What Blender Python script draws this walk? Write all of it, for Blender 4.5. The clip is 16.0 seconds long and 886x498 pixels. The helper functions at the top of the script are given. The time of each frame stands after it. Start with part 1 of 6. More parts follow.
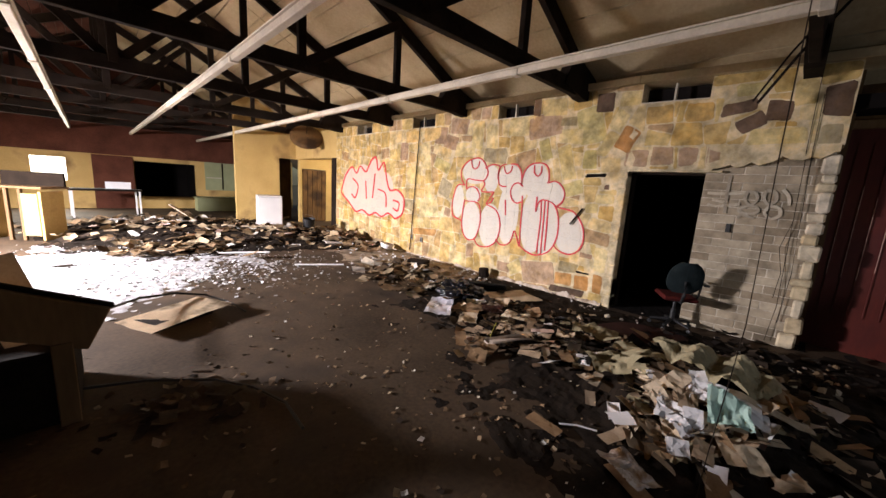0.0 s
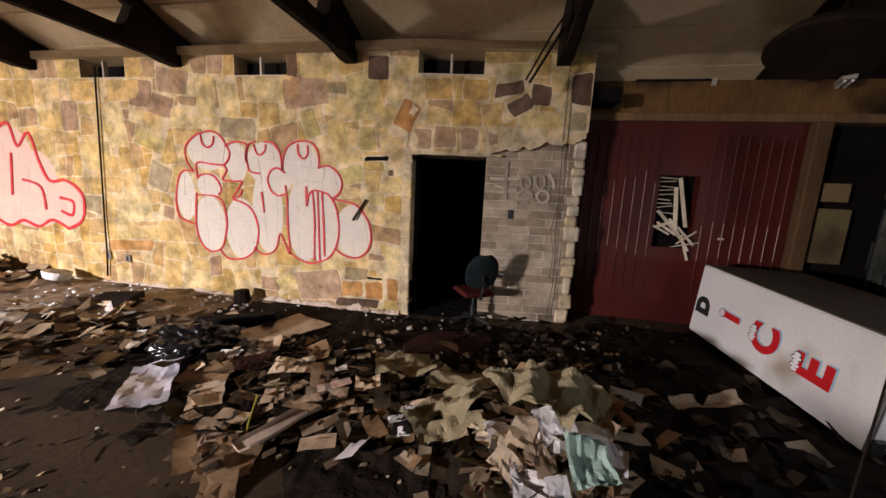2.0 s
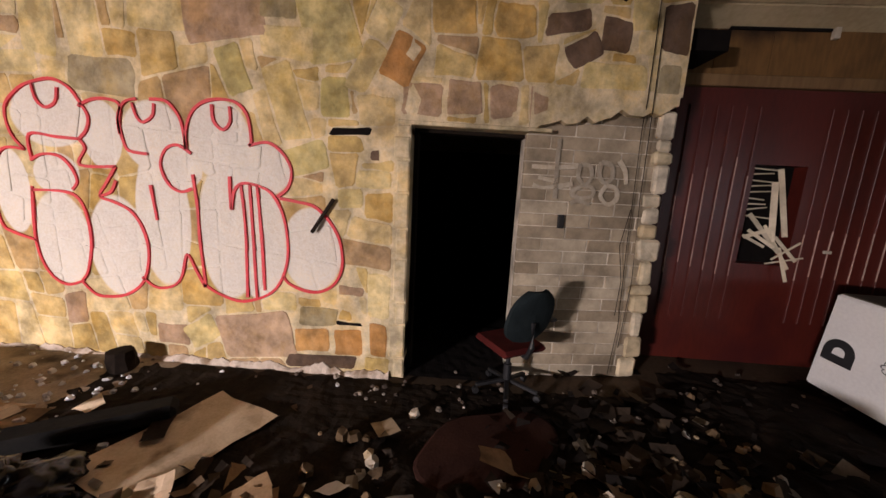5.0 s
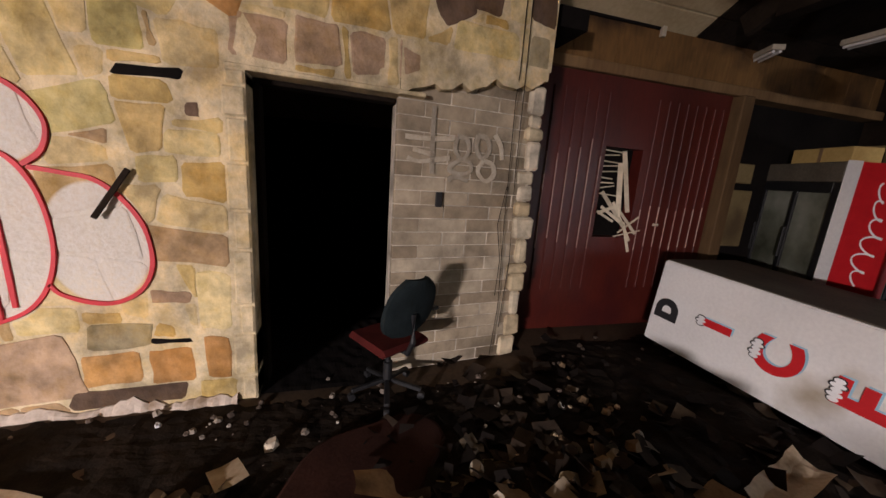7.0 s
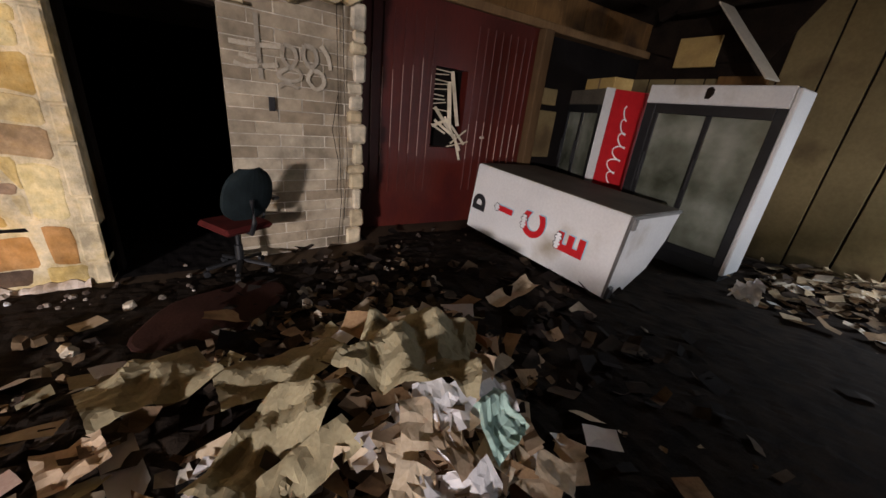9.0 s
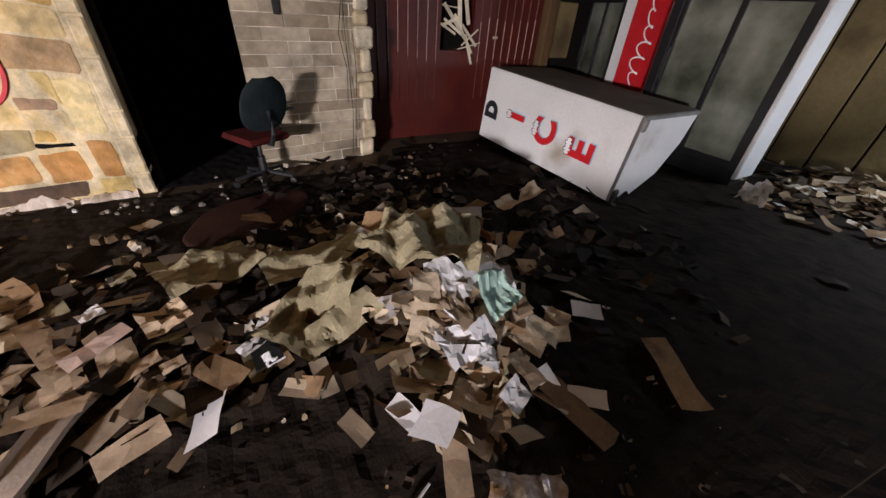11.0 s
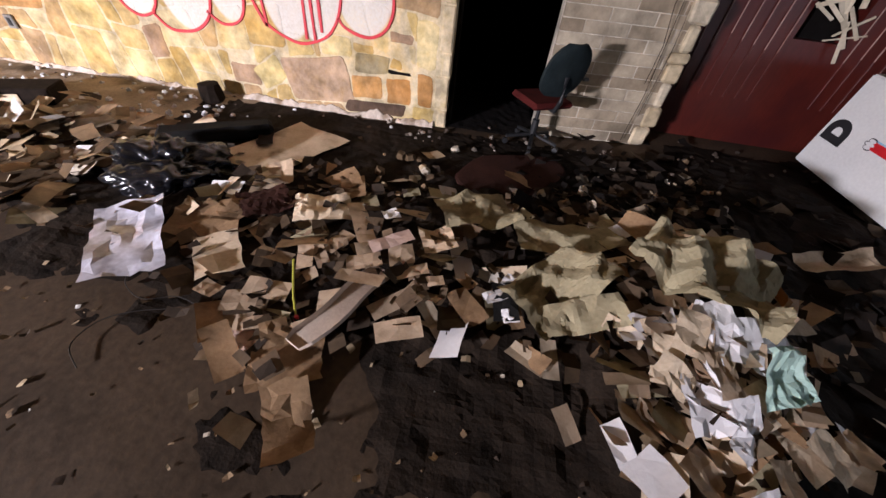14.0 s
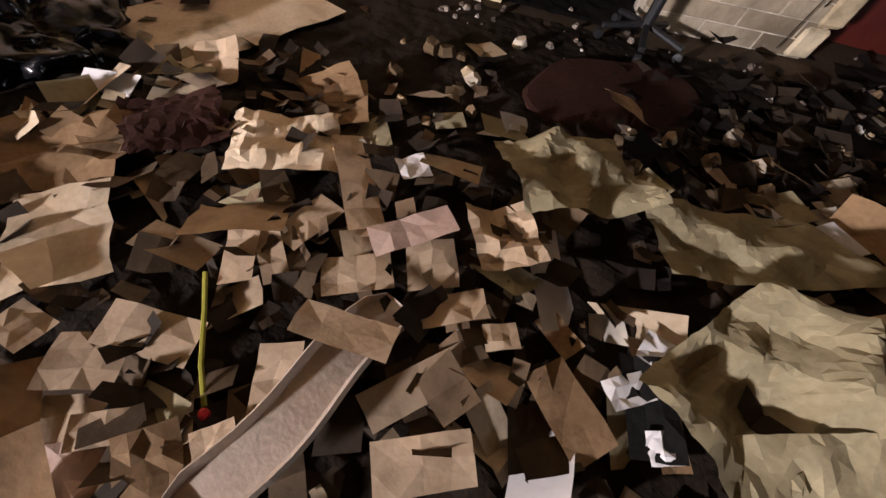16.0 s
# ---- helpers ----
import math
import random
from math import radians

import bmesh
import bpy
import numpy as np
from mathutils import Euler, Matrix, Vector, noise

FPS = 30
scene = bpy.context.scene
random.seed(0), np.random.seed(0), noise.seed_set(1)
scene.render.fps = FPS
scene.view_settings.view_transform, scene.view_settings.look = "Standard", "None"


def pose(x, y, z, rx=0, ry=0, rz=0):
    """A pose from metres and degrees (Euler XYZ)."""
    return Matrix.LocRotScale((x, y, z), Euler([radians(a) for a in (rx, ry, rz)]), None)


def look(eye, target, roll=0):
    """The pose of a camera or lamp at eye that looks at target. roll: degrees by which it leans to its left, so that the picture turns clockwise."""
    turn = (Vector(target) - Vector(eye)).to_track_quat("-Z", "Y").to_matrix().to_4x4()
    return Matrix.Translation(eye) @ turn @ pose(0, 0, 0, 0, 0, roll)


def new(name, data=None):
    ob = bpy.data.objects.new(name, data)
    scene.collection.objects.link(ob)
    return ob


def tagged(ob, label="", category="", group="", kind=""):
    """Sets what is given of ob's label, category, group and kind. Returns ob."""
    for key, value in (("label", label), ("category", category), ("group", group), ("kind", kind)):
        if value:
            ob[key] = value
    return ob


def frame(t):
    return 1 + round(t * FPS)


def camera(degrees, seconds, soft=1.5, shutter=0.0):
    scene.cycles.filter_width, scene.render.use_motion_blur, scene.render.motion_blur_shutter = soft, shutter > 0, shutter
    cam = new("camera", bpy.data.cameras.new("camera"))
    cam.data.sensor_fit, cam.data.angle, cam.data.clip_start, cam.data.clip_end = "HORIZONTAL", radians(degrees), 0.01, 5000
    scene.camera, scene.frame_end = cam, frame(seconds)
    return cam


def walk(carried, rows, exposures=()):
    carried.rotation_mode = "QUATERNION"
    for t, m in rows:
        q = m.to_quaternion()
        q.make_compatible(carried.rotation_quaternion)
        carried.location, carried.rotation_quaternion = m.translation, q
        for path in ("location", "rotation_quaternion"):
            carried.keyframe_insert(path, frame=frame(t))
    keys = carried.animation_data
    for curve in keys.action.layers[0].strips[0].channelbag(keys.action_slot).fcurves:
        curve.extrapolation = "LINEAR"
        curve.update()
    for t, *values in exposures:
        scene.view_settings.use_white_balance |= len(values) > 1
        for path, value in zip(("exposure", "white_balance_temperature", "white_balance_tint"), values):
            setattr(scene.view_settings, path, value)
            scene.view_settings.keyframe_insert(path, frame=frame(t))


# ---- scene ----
cam = camera(102.8, 16.0)
PATH = [
    (0, (0.411, 0.481, 1.677), (1.803, 1.874, 1.329), 3.5),
    (0.5, (0.639, 0.603, 1.654), (2.17, 1.841, 1.302), 3.4),
    (1, (0.995, 0.729, 1.672), (2.666, 1.777, 1.341), 3.7),
    (1.5, (1.299, 0.931, 1.669), (3.164, 1.572, 1.34), 3.7),
    (1.7, (1.456, 1.016, 1.665), (3.366, 1.514, 1.341), 3.0),
    (2, (1.649, 1.122, 1.655), (3.587, 1.48, 1.317), 2.6),
    (2.5, (2.042, 1.344, 1.66), (3.992, 1.639, 1.327), 2.6),
    (3, (2.318, 1.598, 1.64), (4.272, 1.873, 1.313), 2.5),
    (3.2, (2.433, 1.691, 1.633), (4.387, 1.965, 1.305), 2.4),
    (5.3, (3.343, 1.908, 1.626), (5.311, 1.953, 1.275), 3.2),
    (5.5, (3.45, 1.873, 1.621), (5.421, 1.87, 1.281), 3.3),
    (6, (3.654, 1.83, 1.601), (5.616, 1.699, 1.236), 3.5),
    (6.5, (3.742, 1.817, 1.599), (5.665, 1.427, 1.21), 3.6),
    (7, (3.57, 1.798, 1.572), (5.449, 1.258, 1.151), 4.2),
    (7.5, (3.345, 1.85, 1.587), (5.191, 1.241, 1.115), 4.6),
    (8, (3.052, 1.879, 1.542), (4.831, 1.139, 1.005), 4.3),
    (8.5, (2.794, 1.672, 1.524), (4.469, 0.77, 0.907), 5.1),
    (9, (2.616, 1.505, 1.489), (4.184, 0.503, 0.755), 6.4),
    (9.2, (2.568, 1.513, 1.486), (4.102, 0.489, 0.712), 6.5),
    (11.3, (2.346, 1.605, 1.464), (3.754, 0.787, 0.304), 4.8),
    (11.5, (2.336, 1.64, 1.471), (3.741, 0.834, 0.298), 5.2),
    (12, (2.35, 1.689, 1.478), (3.761, 0.971, 0.256), 5.8),
    (12.5, (2.35, 1.73, 1.476), (3.798, 1.149, 0.224), 5.9),
    (13, (2.358, 1.831, 1.472), (3.862, 1.493, 0.198), 7.0),
    (13.5, (2.392, 1.92, 1.473), (3.907, 1.808, 0.172), 7.5),
    (14, (2.492, 1.963, 1.46), (3.98, 2.067, 0.128), 7.2),
    (14.5, (2.713, 2.032, 1.423), (4.118, 2.308, 0.027), 7.5),
    (15, (2.975, 2.228, 1.353), (4.326, 2.5, -0.096), 8.3),
    (15.5, (3.204, 2.289, 1.157), (4.463, 2.462, -0.388), 10.0),
    (16, (3.396, 2.26, 0.948), (4.51, 2.283, -0.712), 14.2),
]
walk(cam, [(t, look(eye, target, roll)) for t, eye, target, roll in PATH],
     [(0.0, -0.15, 6350, 10), (1.0, -0.2, 6400, 10), (2.0, -0.4, 6650, 13), (6.0, -0.42, 6850, 16), (9.0, -0.25, 6500, 10), (11.5, 0.02, 6200, 11), (13.5, 0.08, 5950, 13), (15.0, 0.12, 6150, 13), (16.0, 0.08, 6450, 12)])

# ---- world, sun, lights ----
world = bpy.data.worlds.new("world")
scene.world = world
world.use_nodes = True
wn = world.node_tree.nodes
sky = wn.new("ShaderNodeTexSky")
sky.sky_type = "NISHITA"
sky.sun_disc = False
sky.sun_elevation, sky.sun_rotation = radians(22), radians(-83)
world.node_tree.links.new(sky.outputs[0], wn["Background"].inputs[0])
wn["Background"].inputs[1].default_value = 0.05
sun = new("sun", bpy.data.lights.new("sun", "SUN"))
sun.data.energy, sun.data.angle, sun.data.color = 3.0, radians(0.5), (1.0, 0.95, 0.88)
sun.matrix_world = look((-20, 10.6, 8.2), (0, 8.3, 0))


def window_or_fill_light(name, x, y, z, toward, w, h, watts, colour):
    """Daylight that comes in through an opening, or the alcove's added fill."""
    d = bpy.data.lights.new(name, "AREA")
    d.shape, d.size, d.size_y, d.energy, d.color = "RECTANGLE", w, h, watts, colour
    ob = new(name, d)
    ob.matrix_world = look((x, y, z), toward)
    return ob


window_or_fill_light("daylight_storefront", -4.32, 9.0, 1.9, (-4.01, 9.05, 0.95), 1.0, 0.7, 5300, (1.0, 0.92, 0.95))
window_or_fill_light("daylight_end_window", -0.65, 20.05, 1.5, (-0.65, 10, 1.0), 0.9, 0.9, 220, (1.0, 0.93, 0.8))
window_or_fill_light("daylight_back_window", 2.0, -4.6, 1.5, (3.1, -4.0, 0.2), 0.9, 0.9, 62, (0.8, 0.88, 1.0))
# added warm fill lamp; the alcove's walls have no opening
window_or_fill_light("daylight_alcove", 7.9, 12.5, 2.0, (5.0, 13.5, 1.2), 1.0, 1.0, 60, (1.0, 0.85, 0.6))


# ---- materials ----
def nodes_of(name):
    m = bpy.data.materials.new(name)
    m.use_nodes = True
    return m, m.node_tree.nodes, m.node_tree.links, m.node_tree.nodes["Principled BSDF"]


def ramp(n, stops):
    r = n.new("ShaderNodeValToRGB")
    e = r.color_ramp.elements
    while len(e) < len(stops):
        e.new(0.5)
    for el, (p, c) in zip(e, stops):
        el.position, el.color = p, (*c, 1)
    return r


def surf(name, dark, light, scale=3.0, rough=0.85, bump=0.3, fine=40.0, metal=0.0, vary=0.25, stretch=(1, 1, 1), dirt=None, dirt_at=0.6, dist=0.01):
    """A worn surface: two colours blended by broad and fine noise, a tone of its own per object, dirt patches, bump."""
    m, n, k, b = nodes_of(name)
    co = n.new("ShaderNodeTexCoord")
    mp = n.new("ShaderNodeMapping")
    mp.inputs["Scale"].default_value = stretch
    k.new(co.outputs["Object"], mp.inputs[0])
    big = n.new("ShaderNodeTexNoise")
    big.inputs["Scale"].default_value, big.inputs["Detail"].default_value = scale, 6
    small = n.new("ShaderNodeTexNoise")
    small.inputs["Scale"].default_value, small.inputs["Detail"].default_value = fine, 4
    for t in (big, small):
        k.new(mp.outputs[0], t.inputs["Vector"])
    add = n.new("ShaderNodeMix")
    add.inputs[0].default_value = 0.35
    k.new(big.outputs[0], add.inputs[2])
    k.new(small.outputs[0], add.inputs[3])
    r = ramp(n, [(0.33, dark), (0.66, light)])
    k.new(add.outputs[0], r.inputs[0])
    info = n.new("ShaderNodeObjectInfo")
    mr = n.new("ShaderNodeMapRange")
    mr.inputs[3].default_value, mr.inputs[4].default_value = 1 - vary, 1 + vary
    k.new(info.outputs["Random"], mr.inputs[0])
    hsv = n.new("ShaderNodeHueSaturation")
    k.new(mr.outputs[0], hsv.inputs["Value"])
    k.new(r.outputs[0], hsv.inputs["Color"])
    out = hsv.outputs[0]
    if dirt:
        dn = n.new("ShaderNodeTexNoise")
        dn.inputs["Scale"].default_value, dn.inputs["Detail"].default_value = scale * 0.6 + 0.4, 8
        k.new(co.outputs["Object"], dn.inputs["Vector"])
        dr = ramp(n, [(dirt_at - 0.08, (0, 0, 0)), (dirt_at + 0.08, (1, 1, 1))])
        k.new(dn.outputs[0], dr.inputs[0])
        mx = n.new("ShaderNodeMix")
        mx.data_type = "RGBA"
        k.new(dr.outputs[0], mx.inputs[0])
        k.new(out, mx.inputs[6])
        mx.inputs[7].default_value = (*dirt, 1)
        out = mx.outputs[2]
    k.new(out, b.inputs["Base Color"])
    b.inputs["Roughness"].default_value, b.inputs["Metallic"].default_value = rough, metal
    b.inputs["Specular IOR Level"].default_value = 0.12 if rough >= 0.9 else 0.25 if rough >= 0.7 else 0.5
    bp = n.new("ShaderNodeBump")
    bp.inputs["Strength"].default_value, bp.inputs["Distance"].default_value = bump, dist
    k.new(add.outputs[0], bp.inputs["Height"])
    k.new(bp.outputs[0], b.inputs["Normal"])
    return m


# spray-painted bubble lettering: centres and half sizes (y, z) on the wall
BUBBLES_A = [(5.21, 2.01, .33, .25), (5.62, 1.39, .155, .34), (5.22, 1.55, .2, .17), (5.25, 1.02, .25, .385), (4.79, 1.87, .17, .26),
             (4.75, 0.98, .26, .42), (4.37, 1.88, .255, .265), (4.34, 1.25, .23, .57), (4.15, 1.65, .17, .175), (3.83, 1.87, .25, .3),
             (3.55, 1.66, .285, .21), (3.8, 1.15, .25, .55), (3.56, 1.08, .25, .47), (3.11, 1.05, .245, .34)]
BUBBLES_B = [(9.95, 1.55, .55, .5), (9.35, 1.6, .5, .55), (8.75, 1.7, .45, .6), (8.3, 1.45, .4, .5), (7.8, 1.15, .36, .34), (9.3, 1.1, .8, .34), (8.5, 1.1, .6, .34)]


def spray(n, k, bubbles, edge=0.03):
    """1 inside the union of the bubbles, by the place on the wall."""
    geo = n.new("ShaderNodeNewGeometry")
    last = None
    for y, z, ry, rz in bubbles:
        v = n.new("ShaderNodeVectorMath")
        v.operation = "MULTIPLY_ADD"
        v.inputs[1].default_value, v.inputs[2].default_value = (0, 1 / ry, 1 / rz), (0, -y / ry, -z / rz)
        k.new(geo.outputs["Position"], v.inputs[0])
        le = n.new("ShaderNodeVectorMath")
        le.operation = "LENGTH"
        k.new(v.outputs[0], le.inputs[0])
        if last is None:
            last = le.outputs["Value"]
        else:
            mi = n.new("ShaderNodeMath")
            mi.operation = "MINIMUM"
            k.new(last, mi.inputs[0])
            k.new(le.outputs["Value"], mi.inputs[1])
            last = mi.outputs[0]
    mr = n.new("ShaderNodeMapRange")
    mr.inputs[1].default_value, mr.inputs[2].default_value, mr.inputs[3].default_value, mr.inputs[4].default_value = 1 - edge, 1 + edge, 1, 0
    k.new(last, mr.inputs[0])
    return mr.outputs[0]


def masonry(name, stops, island=False, painted=True, rough=0.9, bump=0.5, scale=5.0):
    m, n, k, b = nodes_of(name)
    if island:
        src = n.new("ShaderNodeNewGeometry").outputs["Random Per Island"]
    else:
        src = n.new("ShaderNodeObjectInfo").outputs["Random"]
    r = ramp(n, stops)
    r.color_ramp.interpolation = "CONSTANT" if len(stops) > 3 else "LINEAR"
    k.new(src, r.inputs[0])
    co = n.new("ShaderNodeTexCoord")
    geo = n.new("ShaderNodeNewGeometry")
    big = n.new("ShaderNodeTexNoise")
    big.inputs["Scale"].default_value, big.inputs["Detail"].default_value, big.inputs["Roughness"].default_value = scale, 8, 0.65
    k.new(geo.outputs["Position"], big.inputs["Vector"])
    small = n.new("ShaderNodeTexNoise")
    small.inputs["Scale"].default_value, small.inputs["Detail"].default_value = 55, 5
    k.new(geo.outputs["Position"], small.inputs["Vector"])
    mr = n.new("ShaderNodeMapRange")
    mr.inputs[1].default_value, mr.inputs[2].default_value, mr.inputs[3].default_value, mr.inputs[4].default_value = 0.36, 0.64, 0.6, 1.36
    k.new(big.outputs[0], mr.inputs[0])
    hsv = n.new("ShaderNodeHueSaturation")
    k.new(mr.outputs[0], hsv.inputs["Value"])
    if painted:
        # broad olive and rust weathering
        wide = n.new("ShaderNodeTexNoise")
        wide.inputs["Scale"].default_value, wide.inputs["Detail"].default_value, wide.inputs["Roughness"].default_value = 2.1, 7, 0.7
        k.new(geo.outputs["Position"], wide.inputs["Vector"])
        tint = ramp(n, [(0.34, (0.78, 0.70, 0.46)), (0.50, (1, 1, 1)), (0.64, (0.98, 0.85, 0.58))])
        k.new(wide.outputs[0], tint.inputs[0])
        st = n.new("ShaderNodeMix")
        st.data_type, st.blend_type = "RGBA", "MULTIPLY"
        st.inputs[0].default_value = 0.85
        k.new(r.outputs[0], st.inputs[6])
        k.new(tint.outputs[0], st.inputs[7])
        k.new(st.outputs[2], hsv.inputs["Color"])
    else:
        k.new(r.outputs[0], hsv.inputs["Color"])
    out = hsv.outputs[0]
    if painted:
        for bubbles, col in ((BUBBLES_A, (0.68, 0.64, 0.58)), (BUBBLES_B, (0.66, 0.48, 0.42))):
            mask = spray(n, k, bubbles)
            wear = n.new("ShaderNodeMapRange")
            wear.inputs[1].default_value, wear.inputs[2].default_value, wear.inputs[3].default_value, wear.inputs[4].default_value = 0.3, 0.7, 1.0, 0.72
            k.new(small.outputs[0], wear.inputs[0])
            mu = n.new("ShaderNodeMath")
            mu.operation = "MULTIPLY"
            k.new(mask, mu.inputs[0])
            k.new(wear.outputs[0], mu.inputs[1])
            mx = n.new("ShaderNodeMix")
            mx.data_type = "RGBA"
            k.new(mu.outputs[0], mx.inputs[0])
            k.new(out, mx.inputs[6])
            mx.inputs[7].default_value = (*col, 1)
            out = mx.outputs[2]
    k.new(out, b.inputs["Base Color"])
    b.inputs["Roughness"].default_value, b.inputs["Specular IOR Level"].default_value = rough, 0.2
    ad = n.new("ShaderNodeMath")
    ad.operation = "MULTIPLY_ADD"
    ad.inputs[1].default_value = 0.14
    k.new(small.outputs[0], ad.inputs[0])
    k.new(big.outputs[0], ad.inputs[2])
    bp = n.new("ShaderNodeBump")
    bp.inputs["Strength"].default_value, bp.inputs["Distance"].default_value = bump, 0.035 if painted else 0.02
    k.new(ad.outputs[0], bp.inputs["Height"])
    k.new(bp.outputs[0], b.inputs["Normal"])
    return m


STONES = [(0.0, (0.53, 0.38, 0.165)), (0.14, (0.58, 0.45, 0.235)), (0.28, (0.49, 0.335, 0.125)), (0.42, (0.60, 0.48, 0.27)), (0.56, (0.47, 0.335, 0.13)),
          (0.68, (0.55, 0.415, 0.185)), (0.80, (0.45, 0.31, 0.15)), (0.90, (0.40, 0.27, 0.15)), (0.95, (0.50, 0.36, 0.17))]
M_STONE = masonry("sandstone", STONES)
M_STONE_FAR = masonry("sandstone_small", STONES, island=True)
M_MORTAR = masonry("mortar", [(0, (0.60, 0.50, 0.33)), (1, (0.60, 0.50, 0.33))], bump=0.6)
M_BLOCK = masonry("concrete_block", [(0, (0.24, 0.19, 0.13)), (0.5, (0.33, 0.27, 0.19)), (1, (0.40, 0.34, 0.25))], painted=False, bump=0.35, scale=3.0)
M_QUOIN = masonry("pale_quoin", [(0, (0.42, 0.33, 0.20)), (0.5, (0.55, 0.46, 0.31)), (1, (0.60, 0.53, 0.42))], island=True, painted=False)
M_GROUT = masonry("block_mortar", [(0, (0.52, 0.46, 0.37)), (1, (0.52, 0.46, 0.37))], painted=False)
M_FLOOR = surf("dusty_concrete", (0.036, 0.023, 0.0125), (0.105, 0.068, 0.040), 0.9, 0.8, 0.4, 30, vary=0, dirt=(0.045, 0.030, 0.019), dirt_at=0.6)
# dirt, darkened so that its colour also carries the floor's shade
M_DIRT_SHADE = surf("dirt_and_painted_shade", (0.006, 0.0042, 0.003), (0.026, 0.0175, 0.0115), 6, 0.95, 0.6, 80, vary=0, dist=0.012)
M_PANEL = surf("cream_roof_board", (0.38, 0.29, 0.165), (0.56, 0.455, 0.285), 1.2, 0.85, 0.2, 25, vary=0, dirt=(0.30, 0.22, 0.12), dirt_at=0.64)
M_ROOF_RED = surf("red_brown_roof_board", (0.065, 0.022, 0.014), (0.14, 0.052, 0.032), 1.5, 0.9, 0.3, 30, vary=0)
M_CHAR = surf("charred_timber", (0.008, 0.0055, 0.004), (0.024, 0.016, 0.011), 4, 0.95, 0.6, 30, vary=0.2, stretch=(1, 1, 1))
M_WOOD = surf("aged_timber", (0.10, 0.055, 0.025), (0.20, 0.12, 0.055), 3, 0.8, 0.4, 30, stretch=(1, 1, 0.15))
M_PLY = surf("brown_plywood", (0.085, 0.043, 0.014), (0.19, 0.10, 0.034), 1.6, 0.75, 0.2, 30, vary=0.2, stretch=(1, 1, 0.2), dirt=(0.035, 0.018, 0.009), dirt_at=0.54)
M_OLIVE = surf("olive_wall_panel", (0.16, 0.12, 0.055), (0.25, 0.19, 0.09), 1.3, 0.8, 0.2, 30, vary=0.1, dirt=(0.09, 0.06, 0.03), dirt_at=0.62)
M_YELLOW = surf("yellow_plaster", (0.45, 0.30, 0.10), (0.62, 0.43, 0.17), 1.0, 0.85, 0.2, 30, vary=0.05, dirt=(0.22, 0.13, 0.05), dirt_at=0.63)
M_RED = surf("red_painted_board", (0.05, 0.008, 0.005), (0.10, 0.015, 0.010), 1.5, 0.42, 0.12, 40, vary=0.08, stretch=(1, 1, 0.25), dirt=(0.05, 0.008, 0.008), dirt_at=0.62)
# pale tone for the highlights painted on the red wall's ribs
M_RIB_LIGHT = surf("rib_highlight", (0.18, 0.06, 0.045), (0.50, 0.36, 0.30), 6, 0.5, 0.2, 40, stretch=(1, 1, 0.3))
M_WHITE = surf("white_enamel", (0.62, 0.61, 0.60), (0.78, 0.77, 0.75), 1.5, 0.38, 0.05, 40, vary=0.03, dirt=(0.40, 0.34, 0.26), dirt_at=0.68)
M_GREYTOP = surf("dusty_sheet_metal", (0.10, 0.085, 0.065), (0.19, 0.16, 0.12), 2.5, 0.7, 0.2, 40)
M_PIPE = surf("white_painted_steel", (0.45, 0.39, 0.30), (0.66, 0.59, 0.48), 3, 0.6, 0.2, 40)
M_METAL = surf("grey_metal", (0.20, 0.19, 0.18), (0.34, 0.33, 0.31), 4, 0.45, 0.1, 40, metal=0.7)
M_BLACK = surf("black_plastic", (0.006, 0.006, 0.007), (0.016, 0.016, 0.017), 5, 0.5, 0.2, 40)
M_BAG = surf("black_film", (0.004, 0.004, 0.005), (0.008, 0.008, 0.010), 5, 0.2, 0.35, 14)
M_TEAL = surf("dark_teal_fabric", (0.007, 0.011, 0.012), (0.016, 0.023, 0.025), 8, 0.9, 0.3, 120)
M_REDCLOTH = surf("red_fabric", (0.05, 0.008, 0.007), (0.09, 0.014, 0.012), 8, 0.9, 0.3, 120)
# near-black that paints the darkness of unlit rooms, hollows and wall slots
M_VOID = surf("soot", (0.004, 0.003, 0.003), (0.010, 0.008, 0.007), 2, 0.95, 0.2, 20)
M_PAPER = surf("old_paper", (0.50, 0.38, 0.25), (0.72, 0.60, 0.44), 5, 0.9, 0.3, 60, vary=0.4, dirt=(0.16, 0.11, 0.06), dirt_at=0.63)
M_CARD = surf("brown_cardboard", (0.20, 0.12, 0.062), (0.36, 0.235, 0.13), 5, 0.9, 0.3, 60, vary=0.4, dirt=(0.09, 0.055, 0.03), dirt_at=0.63)
M_TAN = surf("tan_card", (0.38, 0.265, 0.165), (0.55, 0.42, 0.29), 5, 0.85, 0.25, 60, vary=0.25, dirt=(0.22, 0.15, 0.09), dirt_at=0.66)
M_CLOTH = surf("khaki_sheet", (0.25, 0.21, 0.125), (0.40, 0.345, 0.215), 4, 0.9, 0.3, 60, vary=0.1, dirt=(0.17, 0.13, 0.07), dirt_at=0.66)
M_PINK = surf("pinkish_paper", (0.45, 0.30, 0.24), (0.62, 0.46, 0.38), 5, 0.85, 0.3, 60, vary=0.15)
M_LILAC = surf("clean_white_paper", (0.68, 0.66, 0.66), (0.82, 0.80, 0.80), 5, 0.8, 0.2, 60, vary=0.1)
M_MINT = surf("mint_paper", (0.30, 0.45, 0.38), (0.45, 0.60, 0.52), 5, 0.8, 0.2, 60, vary=0.05)
M_ORANGE = surf("orange_scrap", (0.45, 0.17, 0.05), (0.62, 0.27, 0.09), 5, 0.8, 0.2, 60)
